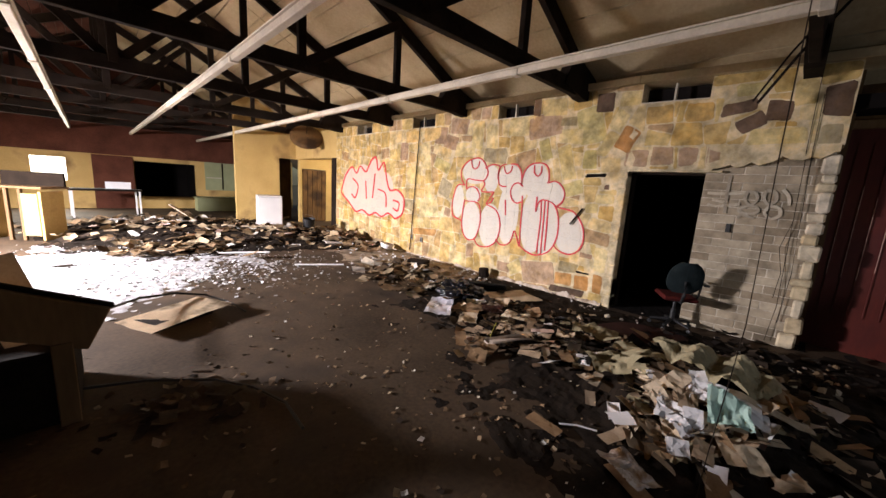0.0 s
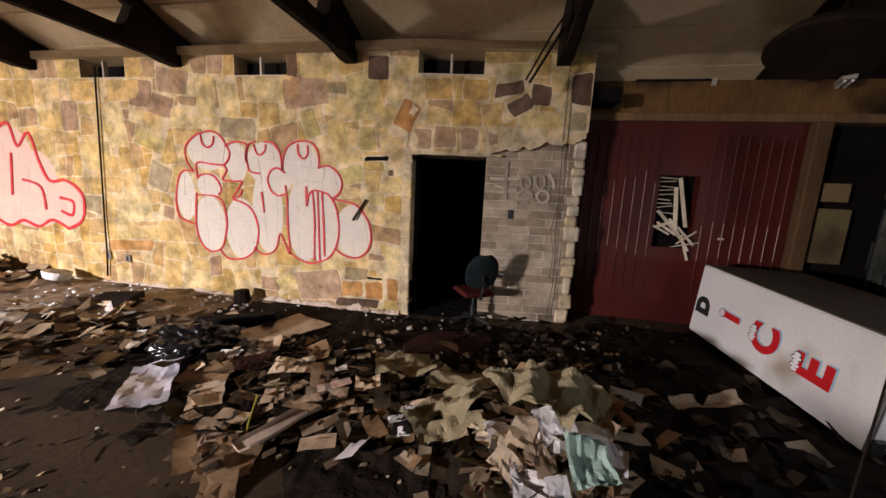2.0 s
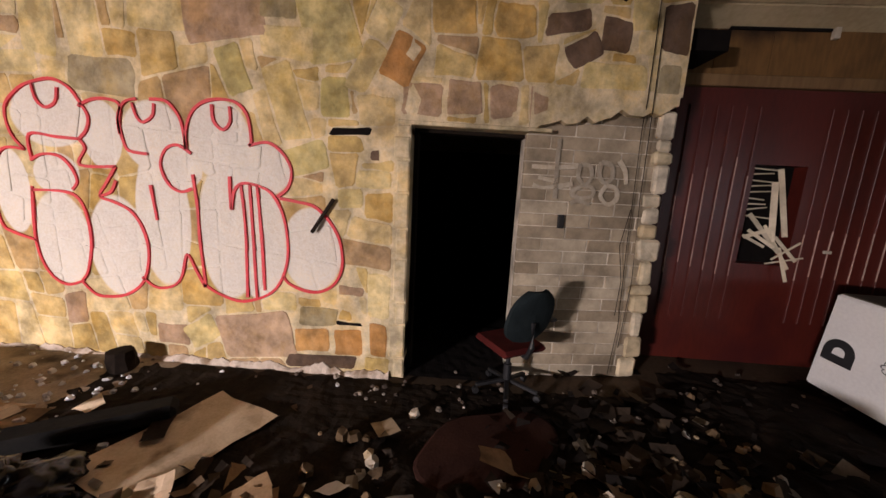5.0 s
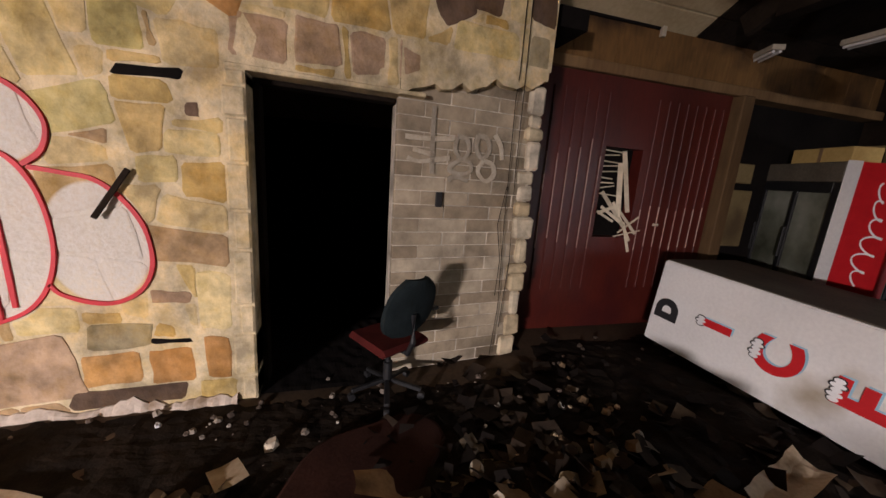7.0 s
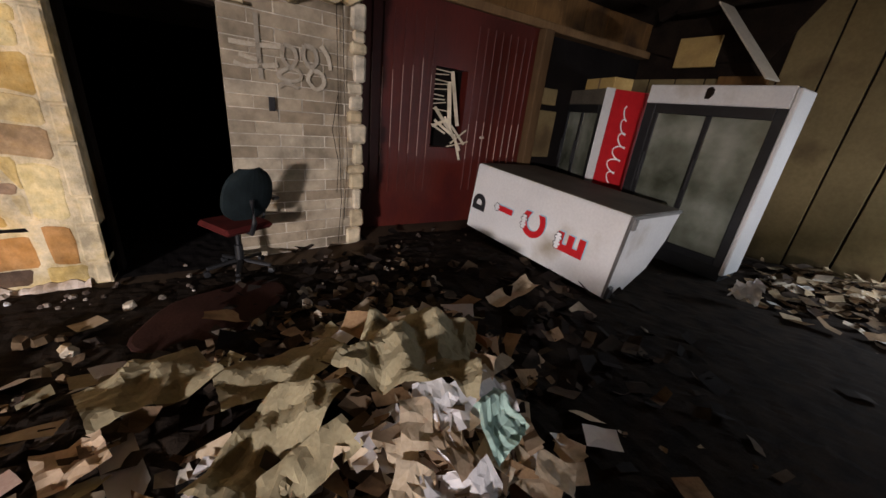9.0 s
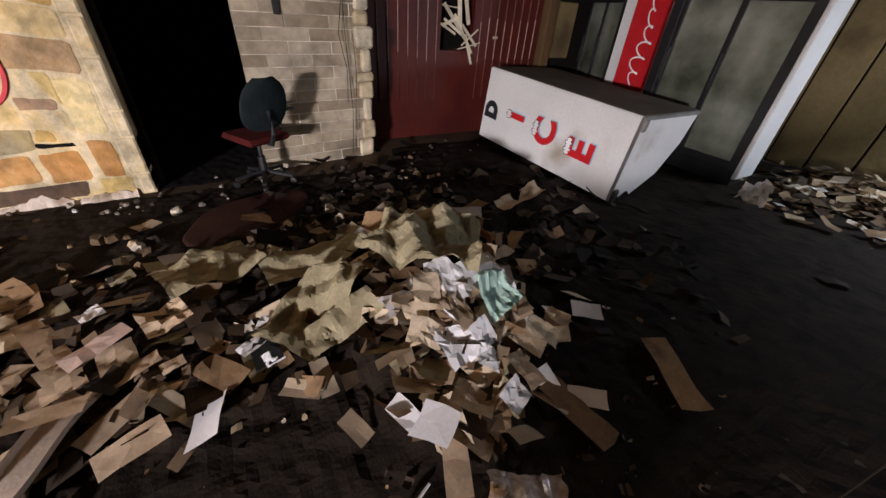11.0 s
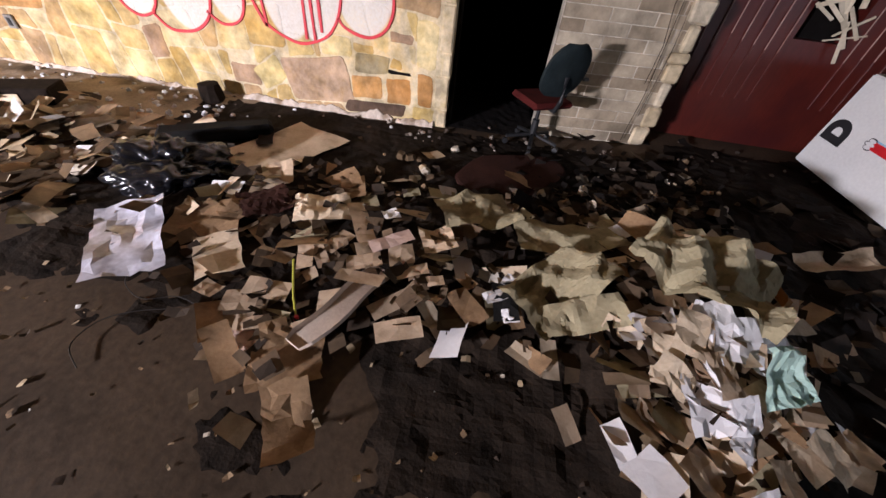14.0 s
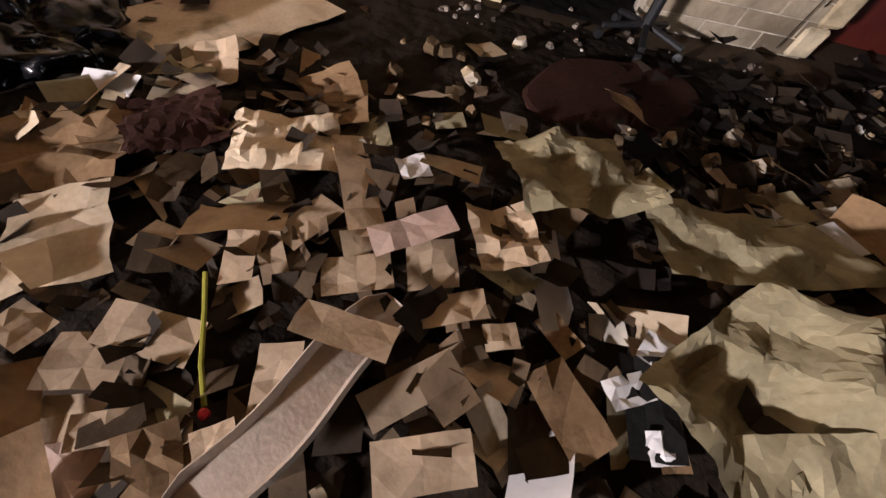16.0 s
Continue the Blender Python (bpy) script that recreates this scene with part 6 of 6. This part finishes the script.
LINES_4 = [[(4.06, 1.76), (4.17, 1.82), (4.27, 1.78), (4.32, 1.66), (4.27, 1.52), (4.17, 1.46), (4.07, 1.49)], [(4.06, 1.6), (4.04, 1.33), (4.04, 1.06), (4.02, 0.75), (4.02, 0.68)],
           [(4.1, 1.79), (4.09, 1.93), (4.03, 2.07), (3.92, 2.15), (3.77, 2.17), (3.66, 2.14), (3.59, 2.05), (3.57, 1.88), (3.59, 1.84)], [(3.87, 2.13), (3.86, 2.01), (3.79, 1.95), (3.73, 2.01), (3.73, 2.12)],
           [(3.59, 1.84), (3.44, 1.87), (3.32, 1.79), (3.26, 1.67), (3.29, 1.54), (3.38, 1.46)]]
LINES_5 = [[(3.76, 1.6), (3.76, 1.34), (3.73, 1.48), (3.66, 1.55), (3.54, 1.54), (3.43, 1.49), (3.35, 1.36), (3.31, 1.18), (3.31, 0.97), (3.37, 0.78), (3.49, 0.65), (3.71, 0.58), (3.9, 0.63), (4.02, 0.7)],
           [(3.67, 1.54), (3.65, 1.16), (3.66, 0.62)], [(3.6, 1.55), (3.59, 1.16), (3.58, 0.62)], [(3.54, 1.54), (3.52, 1.16), (3.51, 0.69)],
           [(3.36, 1.45), (3.22, 1.43), (3.08, 1.4), (2.96, 1.29), (2.88, 1.14), (2.86, 0.94), (2.92, 0.79), (3.04, 0.71), (3.17, 0.71), (3.3, 0.76), (3.35, 0.82)]]
for group in (LINES_1, LINES_2, LINES_3, LINES_4, LINES_5):
    for ln in group:
        stroke(ga, ln, 0.028)
gb = thing("graffiti", pose(0, 0, 0), "smaller red-outlined white lettering sprayed on stone", "graffiti", "sprayed lettering")
for ln in ([(10.5, 1.5), (10.3, 1.85), (9.95, 2.08), (9.7, 1.9), (9.5, 2.1), (9.2, 1.95), (8.95, 2.25), (8.72, 2.33), (8.6, 2.0), (8.35, 2.2), (8.2, 1.75), (8.05, 1.5), (7.75, 1.52), (7.48, 1.35), (7.45, 1.1), (7.55, 0.9), (7.8, 0.78)],
           [(7.8, 0.78), (8.1, 0.9), (8.4, 0.78), (8.7, 0.86), (9.0, 0.76), (9.35, 0.88), (9.7, 0.8), (10.0, 0.98), (10.2, 1.1), (10.55, 1.3), (10.5, 1.5)],
           [(9.9, 1.75), (9.6, 1.55), (9.75, 1.2), (9.95, 1.3)], [(9.2, 1.7), (9.15, 1.2)], [(8.75, 1.9), (8.85, 1.25)], [(8.6, 1.5), (8.25, 1.4), (8.2, 1.05)], [(7.9, 1.25), (7.65, 1.2), (7.7, 1.0), (7.9, 1.05)]):
    stroke(gb, ln, 0.05)

gc = thing("graffiti", pose(0, 0, 0), "faded white scrawl on the bare blocks", "graffiti", "sprayed lettering")
M_FADED = surf("faded_white_spray", (0.34, 0.285, 0.21), (0.47, 0.415, 0.33), 20, 0.9, 0.2, 60)
for ln in ([(1.40, 1.80), (1.22, 1.80), (1.02, 1.82)], [(1.20, 2.02), (1.20, 1.80), (1.19, 1.56)], [(1.38, 1.66), (1.28, 1.64), (1.06, 1.68)], [(1.34, 1.72), (1.24, 1.70), (1.18, 1.70)],
           [(1.01, 1.84), (0.93, 1.82), (0.91, 1.74), (0.96, 1.68), (1.02, 1.74), (1.01, 1.84)], [(0.84, 1.86), (0.76, 1.84), (0.74, 1.75), (0.80, 1.70), (0.85, 1.77), (0.84, 1.86)],
           [(0.98, 1.67), (0.90, 1.66), (0.88, 1.60), (0.98, 1.57), (1.06, 1.61), (0.98, 1.67)], [(0.78, 1.68), (0.70, 1.66), (0.68, 1.58), (0.75, 1.53), (0.82, 1.60), (0.78, 1.68)],
           [(0.70, 1.88), (0.64, 1.80), (0.62, 1.70)], [(1.06, 1.52), (1.0, 1.55), (0.9, 1.52)]):
    askew(stroke(gc, ln, 0.042, 5.975, M_FADED))


# ---- stones of the wall, bricks of the bare patch ----
def clip(poly, px, pz, nx, nz):
    """The part of a polygon on the side to which (nx, nz) does not point."""
    out = []
    for i, a in enumerate(poly):
        b = poly[(i + 1) % len(poly)]
        da, db = (a[0] - px) * nx + (a[1] - pz) * nz, (b[0] - px) * nx + (b[1] - pz) * nz
        if da <= 0:
            out.append(a)
        if da * db < 0:
            t = da / (da - db)
            out.append((a[0] + t * (b[0] - a[0]), a[1] + t * (b[1] - a[1])))
    return out


def area(p):
    return abs(sum(p[i][0] * p[(i + 1) % len(p)][1] - p[(i + 1) % len(p)][0] * p[i][1] for i in range(len(p)))) / 2


def split(poly, r, want, skew):
    """Cuts a patch of wall into irregular stones."""
    if area(poly) < want * r.uniform(0.4, 2.3):
        return [poly]
    ys, zs = [p[0] for p in poly], [p[1] for p in poly]
    w, h = max(ys) - min(ys), max(zs) - min(zs)
    ang = (0 if w > h * 0.95 else math.pi / 2) + r.uniform(-skew, skew)
    t = r.uniform(0.36, 0.64)
    px, pz = min(ys) + w * (t if w > h * 0.95 else 0.5), min(zs) + h * (0.5 if w > h * 0.95 else t)
    nx, nz = math.cos(ang), math.sin(ang)
    a, b = clip(poly, px, pz, nx, nz), clip(poly, px, pz, -nx, -nz)
    if len(a) < 3 or len(b) < 3 or min(area(a), area(b)) < want * 0.15:
        return [poly]
    return split(a, r, want, skew) + split(b, r, want, skew)


def stone_rings(poly, r, gap):
    """Outline drawn in for the joint, corners knocked off, then two inner rings."""
    cy, cz = sum(p[0] for p in poly) / len(poly), sum(p[1] for p in poly) / len(poly)
    pts = []
    for i, p in enumerate(poly):
        a, b = poly[i - 1], poly[(i + 1) % len(poly)]
        for q, k in ((a, 0.16), (b, 0.16)):
            le = math.hypot(q[0] - p[0], q[1] - p[1]) + 1e-6
            f = min(k, 0.018 / le + r.uniform(0, 0.035))
            pts.append((p[0] + (q[0] - p[0]) * f, p[1] + (q[1] - p[1]) * f))
        le = math.hypot(b[0] - p[0], b[1] - p[1])
        if le > 0.12:
            f = r.uniform(0.38, 0.62)
            wob = r.uniform(-0.035, 0.002) * le
            pts.append((p[0] + (b[0] - p[0]) * f + wob * (cy - p[0]) / (le + 0.2) * -0.6, p[1] + (b[1] - p[1]) * f + wob * (cz - p[1]) / (le + 0.2) * -0.6))

    def inward(d):
        out = []
        for y, z in pts:
            le = math.hypot(y - cy, z - cz) + 1e-6
            k = max(0.3, 1 - d / le)
            out.append((cy + (y - cy) * k, cz + (z - cz) * k))
        return out
    jit = [(r.uniform(-0.006, 0.006), r.uniform(-0.006, 0.006)) for _ in pts]
    o = [(y + a, z + b) for (y, z), (a, b) in zip(inward(gap), jit)]
    return cy, cz, o, inward(gap + 0.011)


def add_stone(verts, faces, poly, r, x_front, gap, oy=0.0, oz=0.0):
    cy, cz, outer, inner = stone_rings(poly, r, gap)
    k = len(outer)
    b = len(verts)
    ty, tz, bulge = r.uniform(-0.012, 0.012), r.uniform(-0.012, 0.012), r.uniform(-0.002, 0.004)
    for ring, dx in ((outer, 0.03), (outer, 0.0025), (inner, 0.0)):
        for y, z in ring:
            verts.append((x_front + dx + (ty * (y - cy) + tz * (z - cz) if dx < 0.02 else 0), y - oy, z - oz))
    verts.append((x_front - bulge, cy - oy, cz - oz))
    c = len(verts) - 1
    for i in range(k):
        j = (i + 1) % k
        faces.append((b + i, b + j, b + k + j, b + k + i))
        faces.append((b + k + i, b + k + j, b + 2 * k + j, b + 2 * k + i))
        faces.append((b + 2 * k + i, b + 2 * k + j, c))


rs = random.Random(77)
patches = []
y = DOOR_Y1 + 0.115
while y < Y1 - 0.3:
    w = min(1.42, Y1 - y)
    patches.append([(y, 0.0), (y + w, 0.0), (y + w, VZ0 - 0.003), (y, VZ0 - 0.003)])
    y += w
patches.append([(Y0, DOOR_Z + 0.34), (DOOR_Y1 + 0.11, DOOR_Z + 0.34), (DOOR_Y1 + 0.11, VZ0 - 0.003), (Y0, VZ0 - 0.003)])
patches.append([(DOOR_Y0 - 0.1, DOOR_Z + 0.035), (DOOR_Y1 + 0.11, DOOR_Z + 0.035), (DOOR_Y1 + 0.11, DOOR_Z + 0.335), (DOOR_Y0 - 0.1, DOOR_Z + 0.335)])
for a, b in zip(edges[::2], edges[1::2]):
    patches.append([(a, VZ0), (b, VZ0), (b, TOP), (a, TOP)])
# stones that stand out by their tone: y, z, width, height, tilt
PURPLE = [(6.25, 2.76, .39, .39, 4), (5.93, 2.6, .41, .3, 15), (7.52, 2.46, .32, .43, -1), (5.04, 3.1, .25, .22, 1), (5.72, 2.91, .51, .3, 7), (3.76, 2.78, .62, .39, -7), (5.21, .41, .21, .31, -4), (5.93, 1.14, .21, .21, 15),
          (1.96, 2.26, .28, .26, -2), (1.66, 2.25, .25, .26, -2), (1.36, 2.25, .23, .25, -3), (2.27, 2.23, .30, .24, -2), (3.61, .27, .66, .42, -8), (4.35, .24, .33, .19, 2), (2.79, .73, .22, .08, 2)]
GREY = [(4.74, 2.31, .58, .29, 3), (7.29, 1.19, .32, .29, 5), (6.04, 1.64, .38, .39, 25), (3.33, 2.81, .29, .14, 0), (.42, 2.46, .2, .3, -2), (3.07, .49, .35, .17, -2)]
DARK = [(3.93, 3.09, .14, .3, 1), (1.23, 2.82, .37, .15, -10), (1.1, 2.64, .29, .19, -27), (.87, 2.76, .26, .24, 8), (2.78, 3.03, .28, .28, 0), (.42, 2.84, .22, .37, -2), (2.61, 1.81, .08, .09, -3), (3.05, .09, .65, .12, -1)]
RUST = [(6.64, .6, .82, .17, -3), (2.42, 2.5, .25, .36, 25), (3.12, .28, .32, .22, -1), (2.81, .28, .24, .23, -2), (2.56, .32, .15, .3, -1)]
YELLOW_1 = [(4.22, 2.8, .55, .33, 0), (5.2, 2.7, .3, .55, 3), (5.53, 2.45, .6, .29, -1), (4.86, 2.65, .31, .5, -4), (3.28, 2.58, .42, .24, 3), (3.29, 2.16, .24, .57, -16), (3.6, 3.06, .45, .28, 1), (6.72, 2.33, .35, .61, -10),
            (7.14, 1.9, .53, .44, -2), (6.54, 1.17, .61, .45, -3), (2.68, 2.44, .19, .39, 29), (2.55, 2.76, .21, .31, 29)]
YELLOW_2 = [(.86, 2.48, .55, .2, -2), (2.45, 3.05, .28, .2, 0), (.68, 2.95, .2, .3, -2), (3.4, .6, .31, .17, -2), (2.56, .70, .2, .4, -2), (2.8, 1.48, .2, .16, -3), (2.62, 1.63, .3, .15, 0), (4.09, .27, .33, .24, -33)]
OLIVE = [(2.97, 2.72, .42, .58, -16), (3.69, 2.4, .23, .38, -18), (6.16, 2.12, .53, .26, 21), (1.14, 3.02, .33, .16, -2), (2.92, 2.22, .24, .32, 0), (3.15, 1.76, .37, .23, -14)]
OCHRE = [(6.53, 2.80, .57, .29, 0), (7.22, 2.78, .5, .3, 0), (2.07, 2.8, .34, .24, -2), (1.62, 2.8, .33, .24, -2)]
# flush near-black patches painting the dark inside open slots in the wall
SLOTS = [(2.79, 1.98, .35, .06, -2), (2.81, .445, .25, .04, 0)]
M_PURPLE = masonry("purple_brown_stone", [(0, (0.34, 0.225, 0.145)), (1, (0.43, 0.30, 0.20))])
M_GREYSTONE = masonry("grey_olive_stone", [(0, (0.28, 0.23, 0.13)), (1, (0.36, 0.30, 0.19))])
M_DARKSTONE = masonry("dark_brown_stone", [(0, (0.10, 0.065, 0.045)), (1, (0.17, 0.11, 0.075))])
M_RUST = masonry("rusty_stone", [(0, (0.40, 0.20, 0.07)), (1, (0.50, 0.28, 0.11))])
M_PALESTONE = masonry("pale_yellow_stone", [(0, (0.55, 0.43, 0.20)), (0.5, (0.62, 0.51, 0.28)), (1, (0.58, 0.46, 0.21))])
M_OLIVESTONE = masonry("olive_stone", [(0, (0.45, 0.37, 0.15)), (1, (0.53, 0.45, 0.22))])
M_OCHRE = masonry("ochre_stone", [(0, (0.52, 0.34, 0.12)), (1, (0.58, 0.41, 0.18))])


def marked_stone(y, z, w, h, tilt, r):
    """A rough block of the given size with knocked-off corners."""
    c, sn = math.cos(math.radians(tilt)), math.sin(math.radians(tilt))
    out = []
    for a, b in ((-1, -1), (1, -1), (1, 1), (-1, 1)):
        u, v = a * w / 2 * r.uniform(0.84, 1.08), b * h / 2 * r.uniform(0.84, 1.08)
        out.append((y - u * c + v * sn, z - u * sn - v * c))
        if r.random() < 0.45:
            u, v = w / 2 * (a * 0.35 if a == b else a), h / 2 * (b if a == b else b * 0.35)
            out.append((y - u * c + v * sn, z - u * sn - v * c))
    return out


marked = []
for rows, mat in ((PURPLE, M_PURPLE), (GREY, M_GREYSTONE), (DARK, M_DARKSTONE), (RUST, M_RUST), (YELLOW_1, M_PALESTONE), (YELLOW_2, M_PALESTONE), (OLIVE, M_OLIVESTONE), (OCHRE, M_OCHRE), (SLOTS, M_VOID)):
    for row in rows:
        marked.append((marked_stone(*row, rs), mat))
stones = []
for p in patches:
    stones += split(p, rs, 0.088, 0.25)


def make_room(poly, quad):
    """What is left of a stone beside a marked one: it keeps the largest piece past one edge."""
    if area(poly) < 1e-4:
        return poly
    inside = poly
    cy, cz = sum(p[0] for p in quad) / len(quad), sum(p[1] for p in quad) / len(quad)
    cuts = []
    for i, a in enumerate(quad):
        b = quad[(i + 1) % len(quad)]
        nx, nz = b[1] - a[1], a[0] - b[0]
        if nx * (cy - a[0]) + nz * (cz - a[1]) > 0:
            nx, nz = -nx, -nz
        if len(inside) > 2:
            inside = clip(inside, a[0], a[1], nx, nz)
        cuts.append((a[0], a[1], -nx, -nz))
    if len(inside) < 3 or area(inside) < 1e-4:
        return poly
    best = []
    for cut in cuts:
        q = clip(poly, *cut)
        if len(q) > 2 and (not best or area(q) > area(best)):
            best = q
    return best


def tidy(poly):
    """Drops corners that lie almost on one another."""
    out = []
    for p in poly:
        if not out or math.hypot(p[0] - out[-1][0], p[1] - out[-1][1]) > 0.015:
            out.append(p)
    return out


fitted = []
for poly in stones:
    for quad, mat in marked:
        if len(poly) > 2:
            poly = make_room(poly, quad)
    poly = tidy(poly)
    if len(poly) > 2 and area(poly) > 0.004:
        fitted.append((poly, M_STONE))
fitted += [(quad, mat) for quad, mat in marked]
far_v, far_f = [], []
made = 0
for poly, mat in sorted(fitted, key=lambda q: min(v[0] for v in q[0])):
    xf = NORTH_X - rs.uniform(0.002, 0.006)
    if mat is M_VOID:
        xf = NORTH_X - 0.0035
    if made < 300 or mat is not M_STONE:
        cy, cz = sum(v[0] for v in poly) / len(poly), sum(v[1] for v in poly) / len(poly)
        vs, fs = [], []
        add_stone(vs, fs, poly, rs, xf, rs.uniform(0.004, 0.013), cy, cz)
        me = bpy.data.meshes.new("stone")
        me.from_pydata(vs, [], fs)
        me.materials.append(mat)
        ob = new("stone", me)
        ob.location = (0, cy, cz)
        ob.parent = wall_stone
        askew(ob)
        made += 1
    else:
        add_stone(far_v, far_f, poly, rs, xf, 0.011)
if far_v:
    me = bpy.data.meshes.new("far_stones")
    me.from_pydata(far_v, [], far_f)
    me.materials.append(M_STONE_FAR)
    ob = new("far_stones", me)
    ob.parent = wall_stone
    tagged(ob, kind="stuff")

# bare concrete blocks in running bond
BL, BH = 0.39, 0.102
TILT = math.atan(SKEW)
meshes = {}
row = 0
z = 0.0
while z + BH < DOOR_Z + 0.2:
    y = DOOR_Y0 - 0.004
    first = BL / 2 if row % 2 else BL
    while y > Y0 + 0.10:
        w = min(first, y - (Y0 + 0.06))
        first = BL
        if w > 0.05:
            key = round(w, 2)
            if key not in meshes:
                bm = B()
                box(bm, (0, -key + 0.009, 0.008), (0.05, 0, BH), 0.003)
                meshes[key] = mesh_of("brick", bm, M_BLOCK)
            ob = new("brick", meshes[key])
            ob.location = (5.991 + skew(y) + rs.uniform(-0.002, 0.003), y, z)
            ob.rotation_euler = (0, 0, TILT)
            ob.parent = wall_block
        y -= w
    z += BH
    row += 1

# ragged pale mortar smeared along the wall foot
for a, b, tall in ((DOOR_Y1 + 0.12, 4.2, 0.075), (4.2, 7.0, 0.06), (7.0, Y1 - 0.1, 0.05)):
    bm = B()
    n = int((b - a) / 0.035)
    rows = []
    for i in range(n + 1):
        y = a + (b - a) * i / n
        h = max(0.008, tall * (0.55 + 0.9 * noise.noise(Vector((y * 4.1, 2, 0))) + 0.5 * noise.noise(Vector((y * 17, 7, 0)))))
        d = max(0.012, 0.045 * (0.7 + 0.8 * noise.noise(Vector((y * 5.3, 9, 0))) + 0.5 * noise.noise(Vector((y * 21, 3, 0)))))
        rows.append([bm.verts.new(p) for p in ((NORTH_X + 0.01, y, h), (NORTH_X - 0.016, y, h), (NORTH_X - 0.012 - d * 0.6, y, h * 0.45), (NORTH_X - 0.012 - d, y, -0.01))])
    for ra, rb in zip(rows, rows[1:]):
        for j in range(3):
            bm.faces.new((ra[j], ra[j + 1], rb[j + 1], rb[j]))
    structure("trim_foot", bm, M_SMEAR, "ragged pale mortar along the foot of the stone wall", "trim")
